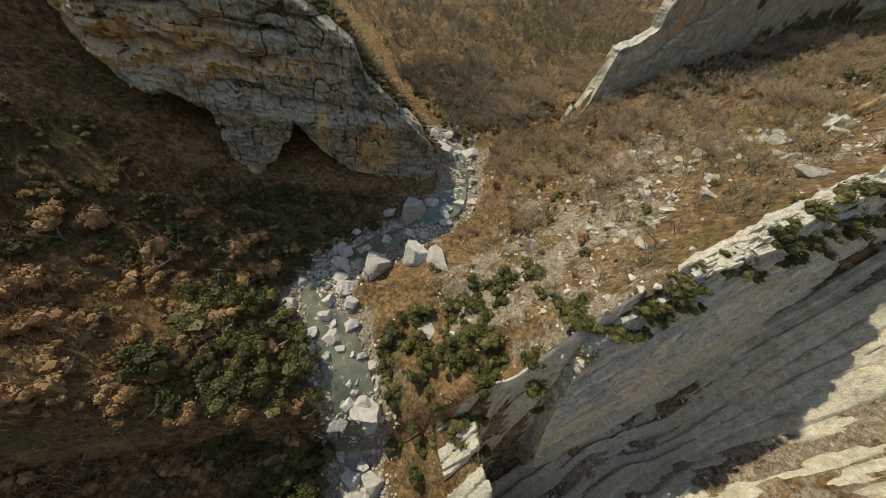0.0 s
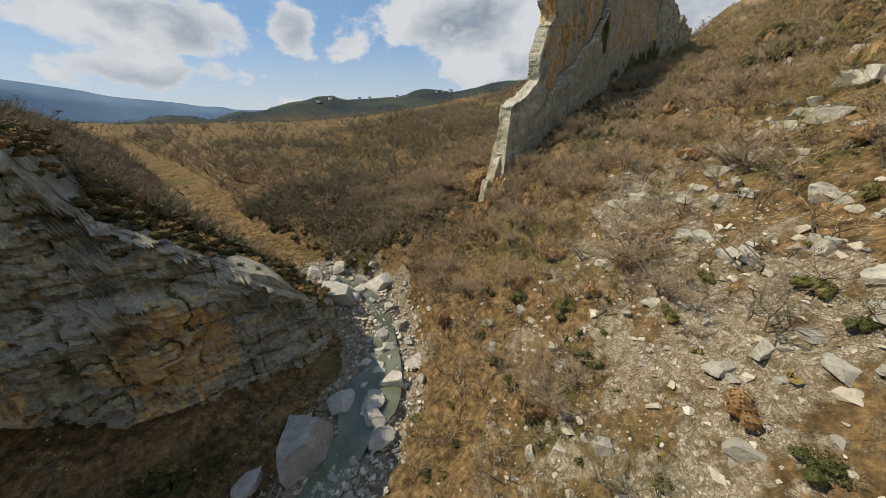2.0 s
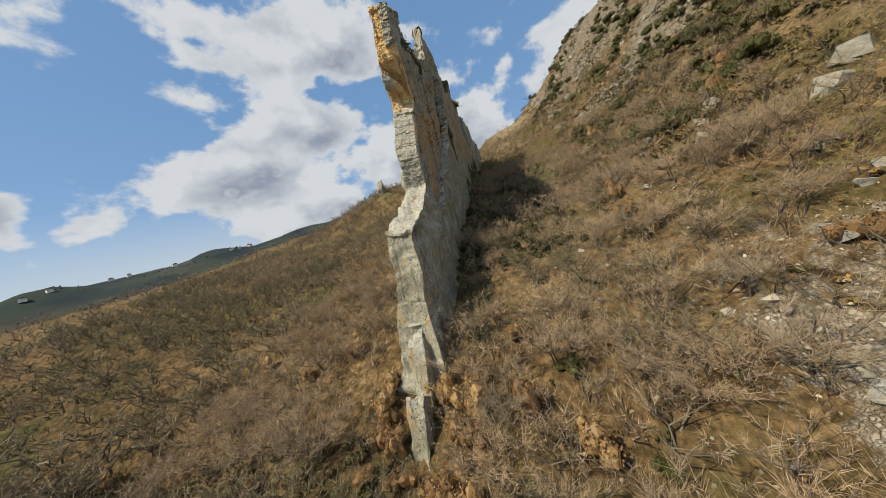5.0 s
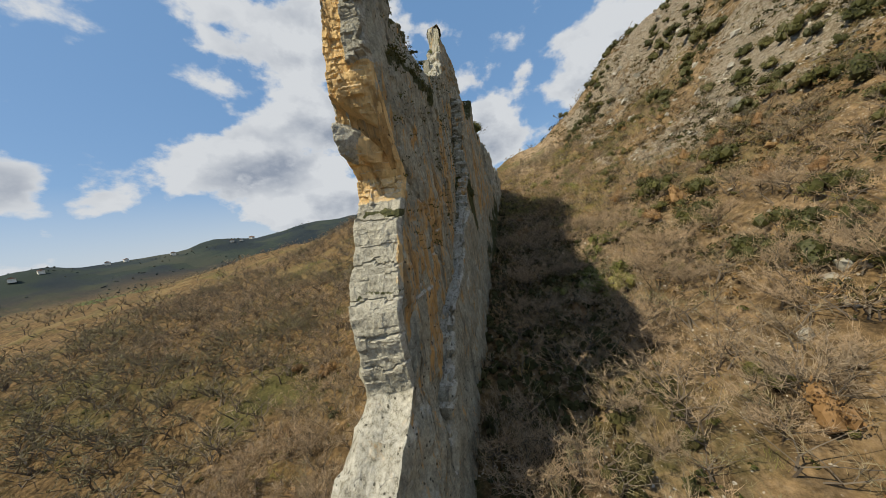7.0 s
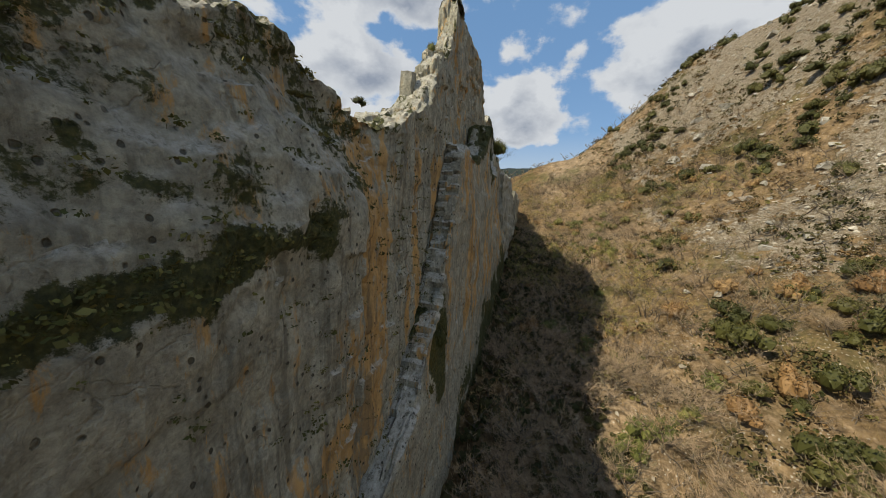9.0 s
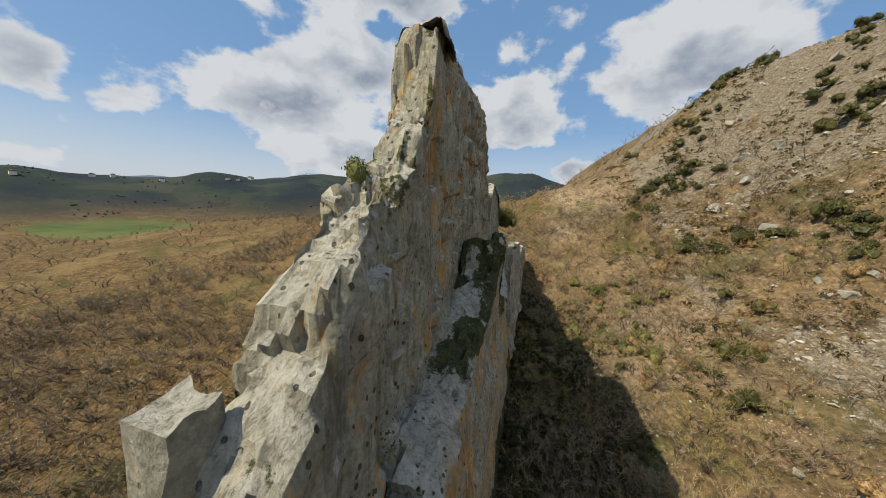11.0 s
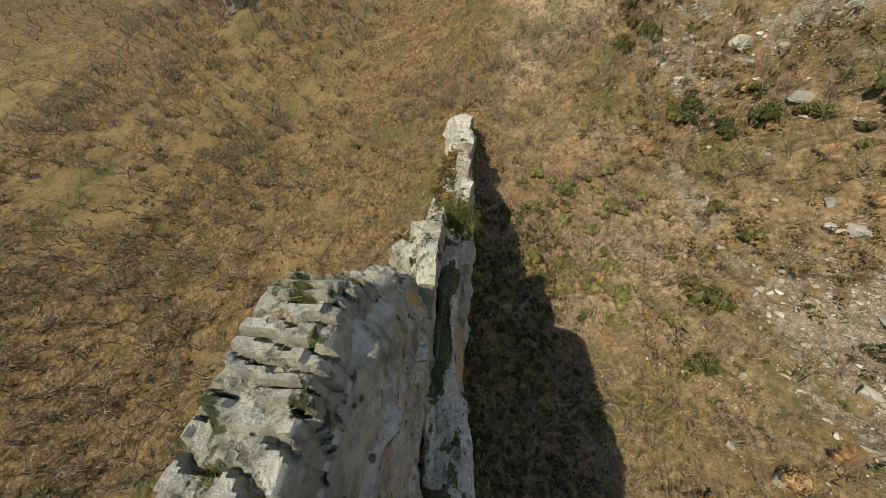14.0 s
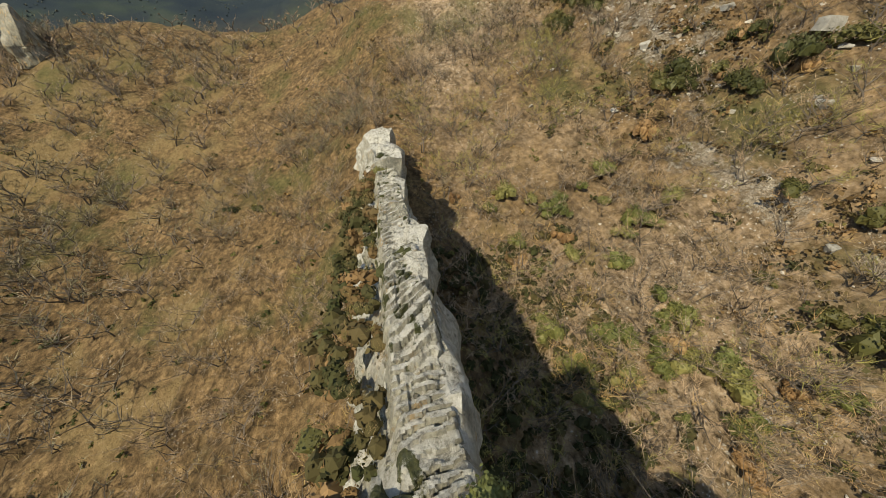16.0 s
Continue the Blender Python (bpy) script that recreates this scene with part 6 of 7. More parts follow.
def stand_tree(k, x, y, h, label):
    z = float(ground_z(np.array([x]), np.array([y]))[0])
    tree = tagged(empty("bare_tree", (x, y, z)), label, "tree", "bare trees on the slopes")
    tree.rotation_euler = (rng.normal() * 0.06, rng.normal() * 0.06, rng.uniform(0, 6.28))
    tree.scale = (h * rng.uniform(0.9, 1.2), h * rng.uniform(0.9, 1.2), h)
    for me in protos[k]:
        new(me.name.split(".")[0], me).parent = tree
    return tree


x, y, r = scattered(1500, (34, 128), (28, 96), lambda a, b: wood_here(a, b) * near_stretch(a, b) * 0.30, 91)
for k in range(min(len(x), 185)):
    h = r.uniform(3.2, 6.0)
    stand_tree(k % 9, x[k], y[k], h, "small leafless oak with grey branches on the slope" if h < 4.6 else "leafless oak with a wide twiggy crown on the slope")

# the rest of the wood, joined
simple = []
for k in range(10):
    simple.append(whole_tree(500 + k, 5, 4, 8, 0.022, 1.4))
x, y, r = scattered(5400, (24, 215), (12, 96), lambda a, b: wood_here(a, b) * np.where(near_stretch(a, b), 0.85, 1.0) * np.where(b < 64, 1.0, 0.8), 92)
joined("bare_wood", simple, x, y, ground_z(x, y), 2.6 + 3.0 * r.uniform(0, 1, len(x)) ** 1.3, r.uniform(0, 6.28, len(x)), M_WOOD, "bare brown oak wood covering the hillsides", "wood",
       np.clip(0.36 + 0.2 * smooth(72, 60, y) * smooth(60, 110, x) + 0.55 * fbm(x / 24, y / 24, 0, 3, 71) + r.normal(size=len(x)) * 0.24, 0, 1))
mid_simple = []
for k in range(8):
    mid_simple.append(whole_tree(560 + k, 3, 3, 5, 0.055, 1.4))
x, y, r = scattered(5200, (30, 260), (96, 190), wood_here, 95)
joined("bare_wood", mid_simple, x, y, ground_z(x, y), 3.0 + 3.4 * r.uniform(0, 1, len(x)) ** 1.3, r.uniform(0, 6.28, len(x)), M_WOOD, "grey-brown bare wood on the northern slopes", "wood",
       np.clip(0.18 + 0.4 * fbm(x / 24, y / 24, 0, 3, 71) + r.normal(size=len(x)) * 0.12, 0, 1))
x, y, r = scattered(4600, (-90, 32), (72, 270), lambda a, b: 0.8 * (along_river(a, b)[0] > 5) * np.where((a > 30) & (b > 96), 0, 1), 96)
joined("bare_wood", mid_simple, x, y, ground_z(x, y), 2.6 + 2.6 * r.uniform(0, 1, len(x)) ** 1.3, r.uniform(0, 6.28, len(x)), M_WOOD, "grey-brown bare wood above the river cliff", "wood",
       np.clip(0.25 + 0.4 * fbm(x / 24, y / 24, 0, 3, 71) + r.normal(size=len(x)) * 0.15, 0, 1))
x, y, r = scattered(3000, (-24, 60), (72, 110), lambda a, b: 0.75 * (along_river(a, b)[0] > 4.5) * np.where((b < 73.5) & (a < 31), 0, 1), 97)
joined("bare_wood", mid_simple, x, y, ground_z(x, y), 2.0 + 2.6 * r.uniform(0, 1, len(x)), r.uniform(0, 6.28, len(x)), M_WOOD, "thick olive-brown wood by the river bend", "wood",
       np.clip(0.08 + 0.3 * fbm(x / 14, y / 14, 0, 3, 74) + r.normal(size=len(x)) * 0.1, 0, 1))
far_simple = []
for k in range(6):
    far_simple.append(whole_tree(600 + k, 2, 3, 3, 0.13, 1.5))
x, y, r = scattered(8500, (-220, 560), (-60, 480), lambda a, b: np.where((a > 30) & (a < 230) & (b > -10) & (b < 175), 0, wood_here(a, b)) * smooth(560, 380, np.hypot(a - 100, b - 60)) * np.where((a < 300) & (b < 260), 1.0, 0.6), 93)
joined("distant_wood", far_simple, x, y, ground_z(x, y), r.uniform(3.2, 6.2, len(x)), r.uniform(0, 6.28, len(x)), M_WOOD, "bare brown wood far across the valley", "wood",
       np.clip(0.3 + 0.4 * fbm(x / 50, y / 50, 0, 3, 72) + r.normal(size=len(x)) * 0.1, 0, 1))

# low brown brush between the trees
brush = []
for k in range(6):
    r0 = np.random.default_rng(700 + k)
    pieces = []
    for _ in range(24):
        a = r0.uniform(0, 6.28)
        p = np.array([r0.normal() * 0.42, r0.normal() * 0.42, -0.05])
        pieces.append(sliver(p, p + np.array([math.cos(a) * r0.uniform(0.05, 0.4), math.sin(a) * r0.uniform(0.05, 0.4), r0.uniform(0.2, 0.8)]), 0.018, r0))
    brush.append(gather(pieces))
M_BRUSH = twig_material("dry_brush", ((0.0, (0.18, 0.13, 0.07)), (0.4, (0.29, 0.205, 0.10)), (0.7, (0.39, 0.29, 0.14)), (0.88, (0.27, 0.24, 0.085)), (1.0, (0.17, 0.175, 0.055))))
x, y, r = scattered(14500, (-40, 215), (-10, 150), lambda a, b: np.clip(wood_here(a, b) + 0.25, 0, 1) * np.where(np.abs(b - 67) < 5, np.where((a > 62) & (a < 192), 0, 1), 1) * np.where((b > 57) & (b < 72) & (a < 31), 0, 1) * np.where((b < 12) & (a > 14) & (a < 64), 0, 1), 94)
d0 = along_river(x, y)[0]
x, y = x[d0 > 5], y[d0 > 5]
u = r.uniform(0, 1, len(x))
joined("dry_brush", brush, x, y, ground_z(x, y), 0.5 + 0.9 * u * u, r.uniform(0, 6.28, len(x)), M_BRUSH, "dry brown brush and tall grass between the trees", "brush",
       np.clip(0.45 + 0.4 * fbm(x / 15, y / 15, 0, 3, 73) + r.normal(size=len(x)) * 0.15, 0, 1))


# ---- evergreen shrubs ----
def leaf_material(name, a, b, c):
    g = Graph(name, 0.6, 0.3)
    col = g.ramp(g.per_object(), (0.0, a), (0.6, b), (1.0, c))
    g.colour(g.mix(g.step(g.island(), 0, 1, 0.0, 0.55), col, tuple(0.4 * q for q in a)))
    return g.mat


M_LEAF = leaf_material("evergreen_leaves", (0.056, 0.060, 0.016), (0.090, 0.090, 0.024), (0.14, 0.125, 0.036))
M_IVY = leaf_material("spring_leaves", (0.11, 0.125, 0.035), (0.17, 0.175, 0.05), (0.25, 0.22, 0.075))
M_RUSSET = leaf_material("withered_leaves", (0.22, 0.125, 0.055), (0.32, 0.19, 0.08), (0.40, 0.26, 0.12))
M_STEM = g_rock("shrub_stem", (0.10, 0.08, 0.055), (0.20, 0.16, 0.12), 0.4)


def shrub_set(seed, mat, n=560, leaf=0.031, up=0.8, lumps=8):
    out = []
    for k in range(6):
        V, F = leaf_cloud(seed + k, n, lumps, leaf, up, 0.62, 0.62)
        r0 = np.random.default_rng(seed + 50 + k)
        stems = tube((0, 0, -0.1), (r0.normal() * 0.15, r0.normal() * 0.15, 0.6 * up), 0.05, 0.015, 5)
        out.append((raw_mesh("stem", *stems, [M_STEM], True), raw_mesh("foliage", V, F, [mat])))
    return out


EVERGREEN, GREEN, RUSSET = shrub_set(1000, M_LEAF), shrub_set(1100, M_IVY, 480, 0.032, 1.0), shrub_set(1200, M_RUSSET, 480, 0.030, 1.0)


def plant(kinds, k, x, y, size, name, label, category, group, z=None, tall=1.0):
    gz = float(ground_z(np.array([x]), np.array([y]))[0]) if z is None else z
    ob = tagged(empty(name, (x, y, gz)), label, category, group)
    ob.rotation_euler = (0, 0, rng.uniform(0, 6.28))
    ob.scale = (size, size * rng.uniform(0.8, 1.2), size * tall)
    for me in kinds[k % 6]:
        new(me.name.split(".")[0], me).parent = ob
    return ob


def plants(n, xr, yr, keep, seed, kinds, lo, hi, name, label, category, group, tall=1.0):
    x, y, r = scattered(n, xr, yr, keep, seed)
    for k in range(len(x)):
        plant(kinds, k, x[k], y[k], r.uniform(lo, hi), name, label, category, group, None, tall * r.uniform(0.8, 1.2))


clear = lambda a, b: (along_river(a, b)[0] > 5.5) * ~((b > 62) & (b < 72.5) & (a > 61) & (a < 194))
plants(520, (92, 236), (-8, 38), lambda a, b: 0.95 * smooth(44, 30, b) * smooth(-0.35, 0.2, fbm(a / 14, b / 14, 0, 3, 33)), 301, EVERGREEN, 1.2, 2.9, "juniper", "dark green juniper bush on the stony mountainside", "bush", "junipers on the mountain", 1.25)
plants(140, (16, 130), (11, 58), lambda a, b: (0.42 + 0.35 * (a < 60)) * clear(a, b), 302, EVERGREEN, 0.6, 1.6, "evergreen_shrub", "olive green evergreen shrub among rocks and dry grass", "shrub", "shrubs on the slope", 1.0)
plants(120, (5, 30), (7, 27), lambda a, b: 0.8 * (along_river(a, b)[0] > 4.2) * smooth(34, 20, a), 303, EVERGREEN, 1.2, 2.6, "evergreen_shrub", "dense dark evergreen shrub on the gorge bank", "shrub", "shrubs on the slope", 1.1)
plants(150, (-22, -4), (4, 36), lambda a, b: 0.75 * (along_river(a, b)[0] > 4.4) * smooth(-24, -10, a), 304, EVERGREEN, 1.5, 3.4, "evergreen_shrub", "large dark evergreen shrub on the shaded bank", "shrub", "shrubs on the slope", 1.2)
plants(260, (92, 178), (36, 55), lambda a, b: 0.85 * smooth(36, 45, b) * smooth(-0.3, 0.2, fbm(a / 12, b / 9, 0, 3, 37)), 305, GREEN, 0.9, 2.0, "green_shrub", "fresh green shrub at the edge of the fin's shadow", "shrub", "shrubs on the slope", 1.2)
plants(40, (50, 200), (72, 150), lambda a, b: 0.5 * clear(a, b), 306, EVERGREEN, 0.8, 1.7, "evergreen_shrub", "dark evergreen shrub in the brown wood", "shrub", "shrubs on the slope", 0.9)
plants(90, (24, 185), (16, 60), lambda a, b: 0.55 * clear(a, b), 307, RUSSET, 1.0, 2.0, "russet_oak", "young oak that keeps its withered russet leaves", "oak", "russet oaks", 1.4)
plants(40, (58, 120), (73, 110), lambda a, b: 0.5 * clear(a, b), 308, RUSSET, 1.0, 1.9, "russet_oak", "young oak that keeps its withered russet leaves", "oak", "russet oaks", 1.4)
plants(54, (-50, 27), (73.5, 84), lambda a, b: 0.8 * (along_river(a, b)[0] > 5) * smooth(86, 76, b), 309, EVERGREEN, 1.2, 2.4, "evergreen_shrub", "dark evergreen shrub on the cliff top", "shrub", "shrubs on the slope", 1.0)

plants(46, (54, 66), (60.5, 70), lambda a, b: 0.9 * (along_river(a, b)[0] > 4.5) * ~((b > 64.6) & (b < 67.2) & (a > 60)), 319, RUSSET, 1.0, 1.9, "russet_oak", "young oak that keeps its withered russet leaves", "oak", "russet oaks", 1.4)

# low green and brown growth, too small to count
low = [leaf_cloud(1300 + k, 18, 3, 0.16, 0.7, 0.4) for k in range(6)]
M_LOW = twig_material("low_growth", ((0.0, (0.055, 0.065, 0.02)), (0.35, (0.10, 0.105, 0.03)), (0.6, (0.18, 0.16, 0.05)), (0.8, (0.30, 0.19, 0.07)), (1.0, (0.38, 0.25, 0.10))))
x, y, r = scattered(5200, (-36, 235), (-8, 150), lambda a, b: 0.75 * clear(a, b) * np.where((b < 11) & (a > 12) & (a < 64), 0.1, 1) * np.where((b > 57) & (b < 66) & (a < 31), 0, 1) * np.where(b > 72, 0.9, 1), 310)
joined("low_growth", low, x, y, ground_z(x, y) - 0.05, 0.3 + 0.7 * r.uniform(0, 1, len(x)) ** 2, r.uniform(0, 6.28, len(x)), M_LOW, "low green and brown scrub between rocks and trees", "scrub",
       np.clip(0.45 - 0.15 * (y > 72) + 0.5 * fbm(x / 18, y / 18, 0, 3, 79) + r.normal(size=len(x)) * 0.2, 0, 1))

# russet and brown scrub on the shaded bank
plants(110, (-44, -5), (0, 50), lambda a, b: 0.8 * clear(a, b), 311, RUSSET, 1.3, 2.9, "russet_oak", "low oak with withered brown leaves on the shaded bank", "oak", "russet oaks", 1.0)

lr0 = np.random.default_rng(78)
# the thick scrub that covers the shaded bank
scrub = [leaf_cloud(1350 + k, 52, 3, 0.062, 0.8, 0.8, 0.75) for k in range(6)]
x, y, r = scattered(1500, (-50, 12), (-12, 60), lambda a, b: 0.9 * (along_river(a, b)[0] > 4.5) * (along_river(a, b)[2] < 0) * ~((b > 57) & (a > -28)), 312)
M_SCRUB = twig_material("bank_scrub", ((0.0, (0.045, 0.050, 0.018)), (0.3, (0.085, 0.072, 0.028)), (0.55, (0.155, 0.098, 0.042)), (0.8, (0.26, 0.16, 0.072)), (1.0, (0.33, 0.215, 0.105))))
small = [leaf_cloud(1370 + k, 30, 2, 0.08, 0.9, 0.75, 0.75) for k in range(6)]
joined("bank_scrub", small, x, y, ground_z(x, y) - 0.1, 0.7 + 1.3 * r.uniform(0, 1, len(x)), r.uniform(0, 6.28, len(x)), M_SCRUB, "thick brown and dark green scrub on the shaded bank", "scrub",
       np.clip(0.42 + 0.4 * fbm(x / 9, y / 9, 0, 3, 83) + 0.25 * smooth(-8, -28, x) - 0.6 * smooth(30, 44, y) + r.normal(size=len(x)) * 0.16, 0, 1))

x, y, r = scattered(5200, (-56, 12), (-14, 60), lambda a, b: 0.9 * (along_river(a, b)[0] > 4.5) * (along_river(a, b)[2] < 0) * ~((b > 57) & (a > -28)), 316)
joined("bank_brush", brush, x, y, ground_z(x, y) + 0.2, 1.1 + 1.5 * r.uniform(0, 1, len(x)), r.uniform(0, 6.28, len(x)), M_SCRUB, "bare brown twigs over the scrub of the shaded bank", "brush",
       np.clip(0.5 + 0.45 * fbm(x / 9, y / 9, 0, 3, 83) + 0.2 * smooth(-8, -28, x) - 0.5 * smooth(30, 44, y) + r.normal(size=len(x)) * 0.16, 0, 1))
# bushes along the fin's tail
x = np.concatenate([lr0.uniform(138, 147, 60), lr0.uniform(147, 172, 170)])
y = np.where(x < 147, 69.0, 67.2) + 2.0 * lr0.uniform(0, 1, len(x)) ** 1.3
z = np.where(x < 147, shoulder_top(x) - 0.9 * (y - 69.0), tail_top(x) - 1.1 * (y - 67.0)) - 0.35
joined("tail_scrub", small, x, y, z, 0.35 + 0.6 * lr0.uniform(0, 1, len(x)), lr0.uniform(0, 6.28, len(x)), M_SCRUB, "olive bushes and grass along the fin's tail", "scrub", np.clip(0.3 + 0.25 * lr0.normal(size=len(x)), 0, 1))
# scrub under the trees by the river bend
x, y, r = scattered(2300, (-20, 62), (68, 108), lambda a, b: 0.8 * (along_river(a, b)[0] > 4.5) * np.where((b < 73.5) & (a < 31), 0, 1), 318)
joined("bend_scrub", small, x, y, ground_z(x, y) - 0.1, 0.5 + 1.0 * r.uniform(0, 1, len(x)), r.uniform(0, 6.28, len(x)), M_SCRUB, "brown and olive scrub under the trees by the river bend", "scrub", np.clip(0.3 + 0.3 * fbm(x / 9, y / 9, 0, 3, 85) + r.normal(size=len(x)) * 0.15, 0, 1))
# dark growth in the fin's shade
tiny = [leaf_cloud(1380 + k, 15, 1, 0.12, 1.0, 0.8, 0.75) for k in range(6)]
x, y, r = scattered(2900, (78, 172), (48, 64), lambda a, b: 0.85 * smooth(46, 53, b + 2 * vnoise(a / 6, b / 6, 0, 87)), 313)
joined("shade_scrub", tiny, x, y, ground_z(x, y) - 0.1, 0.6 + 1.1 * r.uniform(0, 1, len(x)) ** 1.5, r.uniform(0, 6.28, len(x)), M_SCRUB, "dark green scrub and ivy in the shade of the rock fin", "scrub", np.clip(0.08 + 0.2 * r.normal(size=len(x)), 0, 0.7))
# olive and brown scrub over the mountain
tussock = [leaf_cloud(1390 + k, 26, 3, 0.085, 0.7, 0.35) for k in range(6)]
x, y, r = scattered(9500, (84, 238), (-9, 46), lambda a, b: 0.85 * (1 - 0.45 * smooth(135, 155, a)) * smooth(48, 32, b) * smooth(-0.5, 0.15, fbm(a / 10, b / 10, 0, 3, 89)), 315)
joined("mountain_scrub", tussock, x, y, ground_z(x, y) - 0.1, 0.7 + 1.3 * r.uniform(0, 1, len(x)) ** 1.5, r.uniform(0, 6.28, len(x)), M_SCRUB, "olive and brown scrub between rocks on the mountainside", "scrub",
       np.clip(0.27 + 0.35 * fbm(x / 14, y / 14, 0, 3, 84) + 0.22 * r.normal(size=len(x)), 0, 1))
# scrub along the cliff's crest
x, y, r = scattered(1300, (-45, 29), (63.5, 78), lambda a, b: 0.8 * (along_river(a, b)[0] > 4.5), 314)
joined("cliff_scrub", scrub, x, y, np.maximum(ground_z(x, y), cliff_top(x) - 0.3 * (y < cliff_face(x, 1.0) + 9)) - 0.2, 0.6 + 1.0 * r.uniform(0, 1, len(x)), r.uniform(0, 6.28, len(x)), M_SCRUB, "brown and green scrub along the cliff's crest", "scrub",
       np.clip(0.3 + 0.25 * r.normal(size=len(x)), 0, 1))

# shrubs along the first ledge
lr = np.random.default_rng(77)
for k in range(96):
    x = 24 + 36 * lr.uniform(0, 1) ** 0.7
    below = 0.1 if k % 2 else lr.uniform(0.8, 6.0)
    zt = float(ledge_top(np.array([x]))[0]) - below
    edge_y = float(ledge_right(np.array([x]), np.array([zt]))[0])
    plant(EVERGREEN, k, x, edge_y + (lr.uniform(-0.3, 0.9) if k % 2 else -0.1), lr.uniform(0.8, 1.8), "ledge_shrub", "olive green evergreen shrub clinging to the ledge", "shrub", "shrubs on the ledge", zt - 0.15, 0.9)

# the small evergreen tree in the gap of the crest
TREE = []
tv, tf = leaf_cloud(1501, 11000, 22, 0.0125, 0.85, 0.45, 0.40)
M_TREE = leaf_material("olive_leaves", (0.12, 0.125, 0.034), (0.15, 0.15, 0.042), (0.18, 0.17, 0.05))
(wv, wf), (bv, bf) = bare_tree(1502, 6, 5, 6, 5, 0.014, 1.3)
gap_tree = tagged(empty("evergreen_tree", (145.4, 66.6, 68.6)), "small dense evergreen tree rooted in a gap of the crest", "tree")
crown = new("crown", raw_mesh("crown", tv * np.array([2.3, 2.0, 4.4]) + np.array([0.3, 0.25, 0.9]), tf, [M_TREE]))
crown.parent = gap_tree
stem = new("trunk", raw_mesh("trunk", wv * 3.0, wf, [M_BARK], True))
stem.parent = gap_tree
dead = tagged(new("dead_branches", raw_mesh("dead_branches", bv * np.array([3.4, 3.6, 3.4]) + np.array([-0.2, -1.5, 0.2]), bf, [M_BARK])), "bare grey branches hanging over the edge")
dead.parent = gap_tree

# shrubs that grow on the fin
for k, (x, y, z, s, tall) in enumerate(((112.1, 68.3, 73.9, 0.75, 1.3), (105.0, 64.9, 50.6, 1.5, 2.3), (103.6, 64.7, 48.0, 1.2, 1.6), (105.8, 65.0, 53.2, 1.0, 1.5), (155.5, 66.4, 66.6, 0.8, 0.7), (161.0, 66.4, 65.9, 0.6, 0.7),
                                        (166.5, 66.6, 64.9, 0.9, 0.8), (137.0, 69.6, 70.7, 0.5, 0.7), (142.5, 70.6, 70.6, 0.7, 0.7), (148.0, 68.4, 66.0, 0.9, 0.8), (151.5, 69.0, 63.0, 1.1, 0.8), (157.0, 69.6, 61.5, 1.2, 0.8),
                                        (86.0, 66.4, 63.8, 0.6, 0.8), (91.5, 66.8, 65.6, 0.7, 0.7), (98.5, 66.6, 65.8, 0.55, 0.9), (81.0, 65.4, 48.9, 0.35, 0.6), (94.0, 66.2, 64.8, 0.5, 0.6), (163.0, 69.5, 60.5, 1.2, 0.8),
                                        (148.5, 65.6, 66.8, 0.9, 0.8), (172.0, 66.5, 63.8, 0.9, 0.8), (178.0, 67.0, 62.0, 1.0, 0.8))):
    plant(EVERGREEN if k % 3 else GREEN, k, x, y, s, "ledge_shrub", "evergreen shrub rooted on a ledge of the rock fin", "shrub", "shrubs on the fin", z, tall)

# grass and small plants in the cracks of the fin's shaded face
fr = np.random.default_rng(88)
n = 9000
x, z = fr.uniform(81, 112, n), fr.uniform(46, 67, n)
here = wall_layers(x, fin_right(x, z), z, np.zeros(n), fin_top(x) - z, np.zeros(n))["plants"]
keep = (fr.uniform(0, 1, n) < 0.75 * smooth(0.45, 0.95, here) + 0.05) & (z < fin_top(x) - 0.4) & (z > fin_top(x) - 30)
x, z = x[keep], z[keep]
y = fin_right(x, z) - 0.15
tuft = [leaf_cloud(1600 + k, 20, 3, 0.085, 0.6, 0.2) for k in range(5)]
joined("ledge_grass", tuft, x, y, z, 0.22 + 0.5 * fr.uniform(0, 1, len(x)) ** 2, fr.uniform(0, 6.28, len(x)), M_LOW, "grass and small plants in cracks of the rock fin", "plants", fr.uniform(0.05, 0.6, len(x)))
# tufts on the crest
x = np.concatenate([fr.uniform(115, 137, 130), fr.uniform(138, 146, 60), fr.uniform(148, 168, 150), fr.uniform(84, 112, 120)])
tt = fr.uniform(0, 1, len(x))
y = np.where(x < 137.5, fin_right(x, fin_top(x)) + 0.2 + 1.1 * tt, np.where(x < 147, 67.6 + 3.0 * tt, 65.6 + 2.6 * tt))
z = np.where(x < 137.5, fin_top(x) - 0.9 * np.abs(tt - 0.5) ** 2, np.where(x < 147, np.where(y < 68.5, blade_top(x), shoulder_top(x)) - 0.05, tail_top(x) - 0.3 * tt))
blades = []
for k in range(5):
    r0 = np.random.default_rng(1700 + k)
    blades.append(gather([sliver(p, p + np.array([r0.normal() * 0.35, r0.normal() * 0.35, r0.uniform(0.3, 0.9)]), 0.02, r0) for p in np.column_stack([r0.normal(size=(30, 2)) * 0.35, np.full(30, -0.1)])]))
joined("crest_grass", blades, x, y, z + 0.02, 0.12 + 0.16 * fr.uniform(0, 1, len(x)), fr.uniform(0, 6.28, len(x)), M_BRUSH, "tufts of dry and green grass along the crest", "grass", fr.uniform(0.4, 1.0, len(x)))

# ---- far rock stack and the pale stone in the valley ----
stack = tagged(empty("rock_stack", (250, 142, 50)), "lone leaning limestone stack in the far wood", "rock stack")
base_z = float(ground_z(np.array([250.0]), np.array([142.0]))[0])
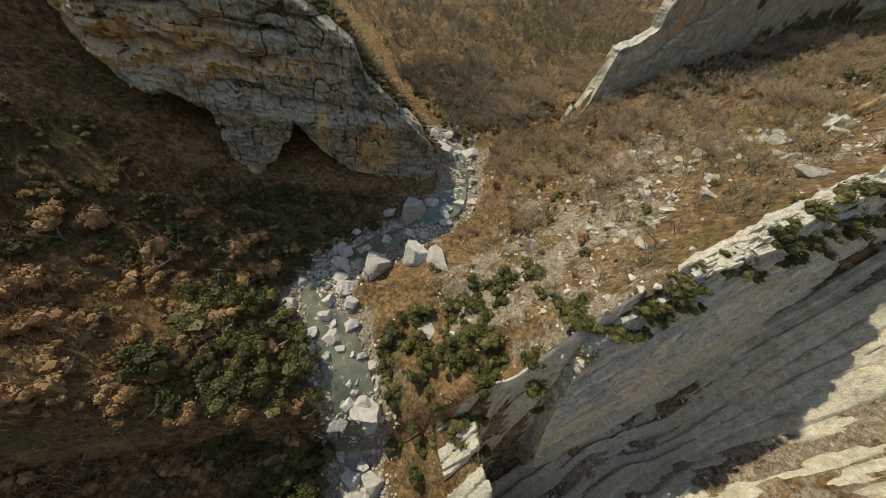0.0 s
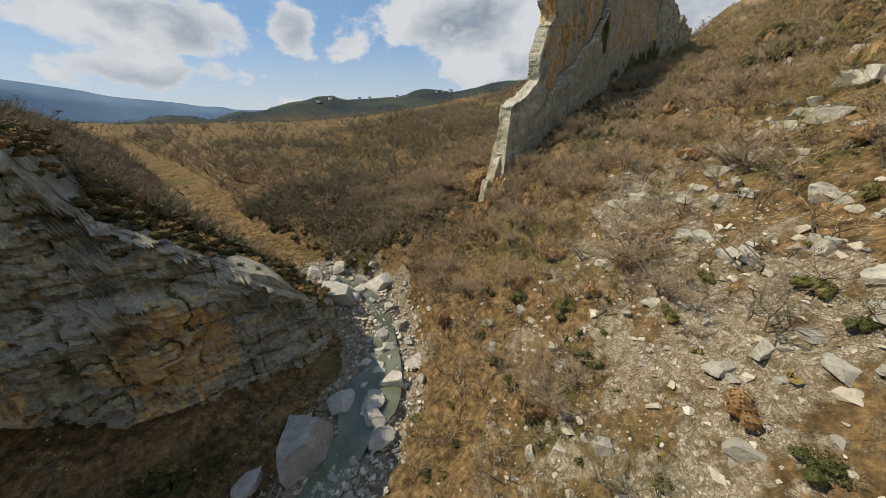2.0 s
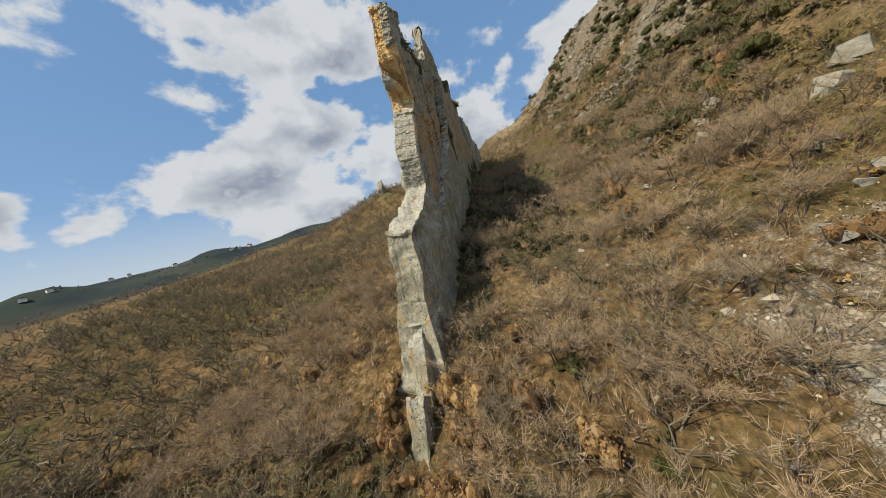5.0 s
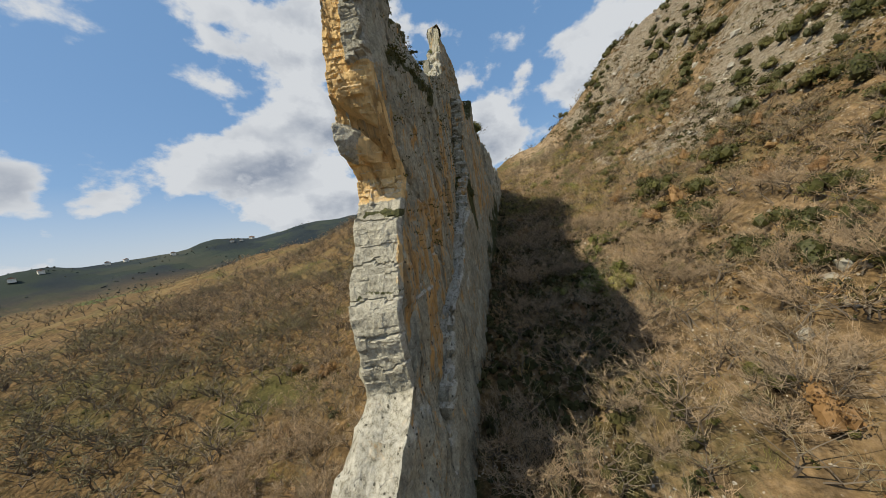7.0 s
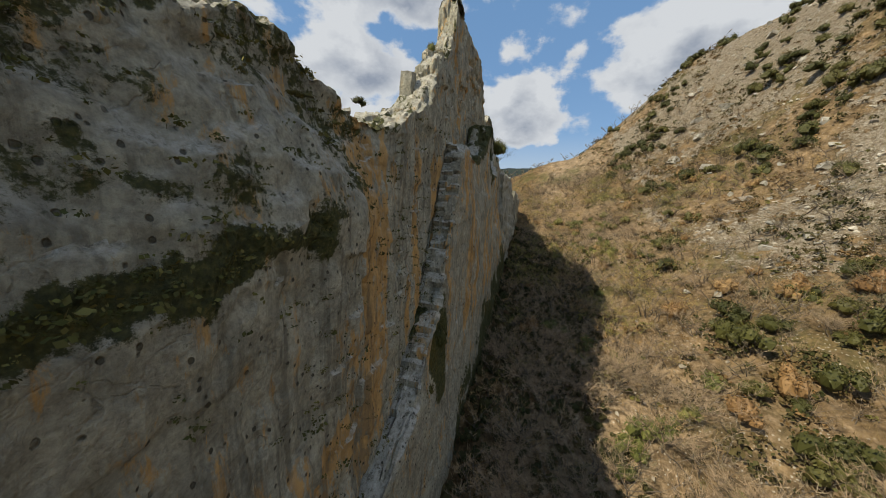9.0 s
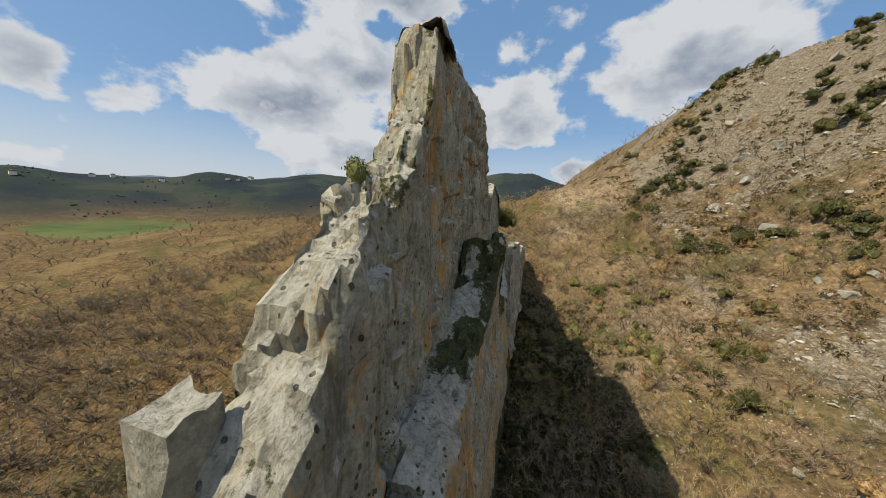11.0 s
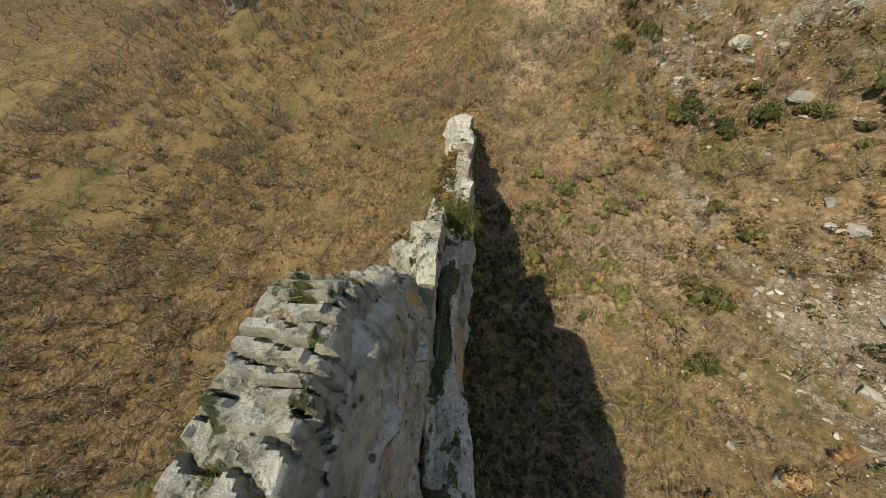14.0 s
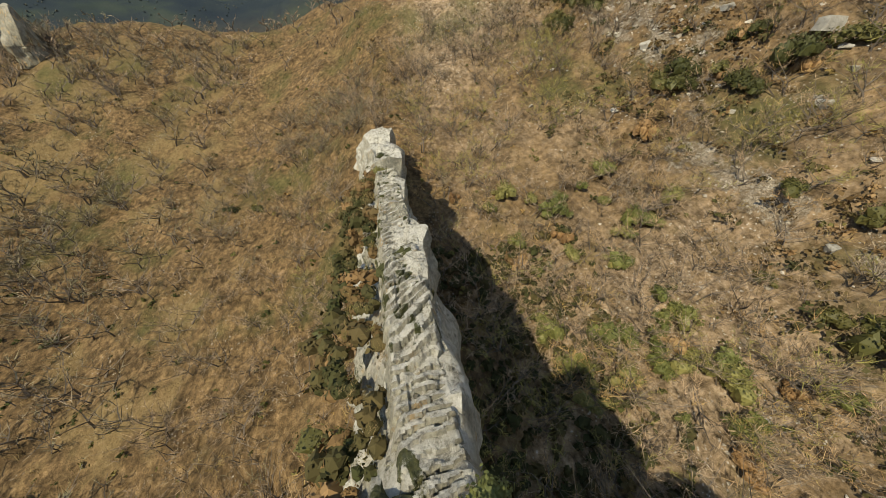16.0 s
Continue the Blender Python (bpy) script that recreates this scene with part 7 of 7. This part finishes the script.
Q = slab("pinnacle", np.arange(246, 254.5, 0.5), lambda x: base_z + steps(x, (246, 1.5), (247.4, 4.5), (248.2, 7.6), (249, 8.4), (249.8, 5.2), (251, 3.2), (252.5, 2.2), (255, 0.5)), lambda x: base_z - 3 + 0 * x, lambda x, v: 140.5 - 0.6 * (1 - v), lambda x, v: 143.0 + 1.5 * (1 - v),
         stack, [M_CLIFF], None, 6, 24, 900, 0.7)
Q.matrix_parent_inverse = Matrix.Translation((-250, -142, -50))
lay("standing_stone", river_rocks[3], 43.0, 96.0, 0.8, 20, 0.1, "pale upright stone standing in the bare wood", "standing stone", "", 0.0, None, (0.5, 0.5, 1.6))


# ---- houses on the far hills ----
def house_materials():
    w = Graph("pale_render", 0.9, 0.2)
    w.colour(w.ramp(w.noise(0.6, 5), (0.3, (0.62, 0.58, 0.50)), (0.7, (0.78, 0.75, 0.68))))
    t = Graph("roof_tile", 0.9, 0.2)
    t.colour(t.ramp(t.noise(0.9, 5), (0.3, (0.22, 0.11, 0.07)), (0.7, (0.34, 0.19, 0.12))))
    p = Graph("dark_window", 0.2, 0.5)
    p.colour((0.03, 0.035, 0.04))
    return w.mat, t.mat, p.mat


M_WALL, M_TILE, M_PANE = house_materials()


def box_bm(x0, x1, y0, y1, z0, z1):
    bm = bmesh.new()
    bmesh.ops.create_cube(bm, size=1.0)
    for v in bm.verts:
        v.co = Vector(((x0 + x1) / 2 + v.co.x * (x1 - x0), (y0 + y1) / 2 + v.co.y * (y1 - y0), (z0 + z1) / 2 + v.co.z * (z1 - z0)))
    return bm


def part(name, bm, material, parent, label=""):
    me = bpy.data.meshes.new(name)
    bm.to_mesh(me)
    bm.free()
    me.materials.append(material)
    return part_mesh(name, me, parent, label)


def house(x, y, long, wide, high, turn, label):
    z = float(ground_z(np.array([x]), np.array([y]))[0])
    h = tagged(empty("house", (x, y, z - 0.5)), label, "house", "houses on the far hills")
    h.rotation_euler = (0, 0, radians(turn))
    part("wall", box_bm(-long / 2, long / 2, -wide / 2, wide / 2, 0, high), M_WALL, h)
    bm = bmesh.new()
    e = 0.5
    a = [bm.verts.new(p) for p in ((-long / 2 - e, -wide / 2 - e, high), (long / 2 + e, -wide / 2 - e, high), (long / 2 + e, wide / 2 + e, high), (-long / 2 - e, wide / 2 + e, high), (-long / 2 - e, 0, high + wide * 0.28), (long / 2 + e, 0, high + wide * 0.28))]
    for f in ((0, 1, 5, 4), (2, 3, 4, 5), (0, 4, 3), (1, 2, 5), (0, 3, 2, 1)):
        bm.faces.new([a[i] for i in f])
    part("roof", bm, M_TILE, h, "reddish tiled roof")
    for row in range(int(high // 3)):
        for k in range(int(long // 3.5)):
            cx = -long / 2 + 2 + k * 3.4
            part("window", box_bm(cx, cx + 1.1, -wide / 2 - 0.06, -wide / 2 + 0.1, 1.2 + row * 3, 2.6 + row * 3), M_PANE, h, "dark window")


for x, y, l, w, hh, turn in ((470, 660, 13, 7, 5, 60), (545, 610, 9, 6, 4, 40), (560, 604, 7, 5, 3.5, 40), (620, 640, 10, 7, 5, 20), (430, 755, 9, 7, 5, 55), (452, 748, 8, 6, 5, 70),
                              (120, 575, 14, 8, 5, 85), (300, 690, 9, 7, 5, 70), (330, 700, 9, 6, 5, 75)):
    house(x, y, l, w, hh, turn, "pale farmhouse with a tiled roof on a far hillside")

# clumps of trees on the far hills, in the hills' painted haze tint
clump = [leaf_cloud(1400 + k, 4, 1, 0.3, 1.0, 0.5, 1.3) for k in range(5)]
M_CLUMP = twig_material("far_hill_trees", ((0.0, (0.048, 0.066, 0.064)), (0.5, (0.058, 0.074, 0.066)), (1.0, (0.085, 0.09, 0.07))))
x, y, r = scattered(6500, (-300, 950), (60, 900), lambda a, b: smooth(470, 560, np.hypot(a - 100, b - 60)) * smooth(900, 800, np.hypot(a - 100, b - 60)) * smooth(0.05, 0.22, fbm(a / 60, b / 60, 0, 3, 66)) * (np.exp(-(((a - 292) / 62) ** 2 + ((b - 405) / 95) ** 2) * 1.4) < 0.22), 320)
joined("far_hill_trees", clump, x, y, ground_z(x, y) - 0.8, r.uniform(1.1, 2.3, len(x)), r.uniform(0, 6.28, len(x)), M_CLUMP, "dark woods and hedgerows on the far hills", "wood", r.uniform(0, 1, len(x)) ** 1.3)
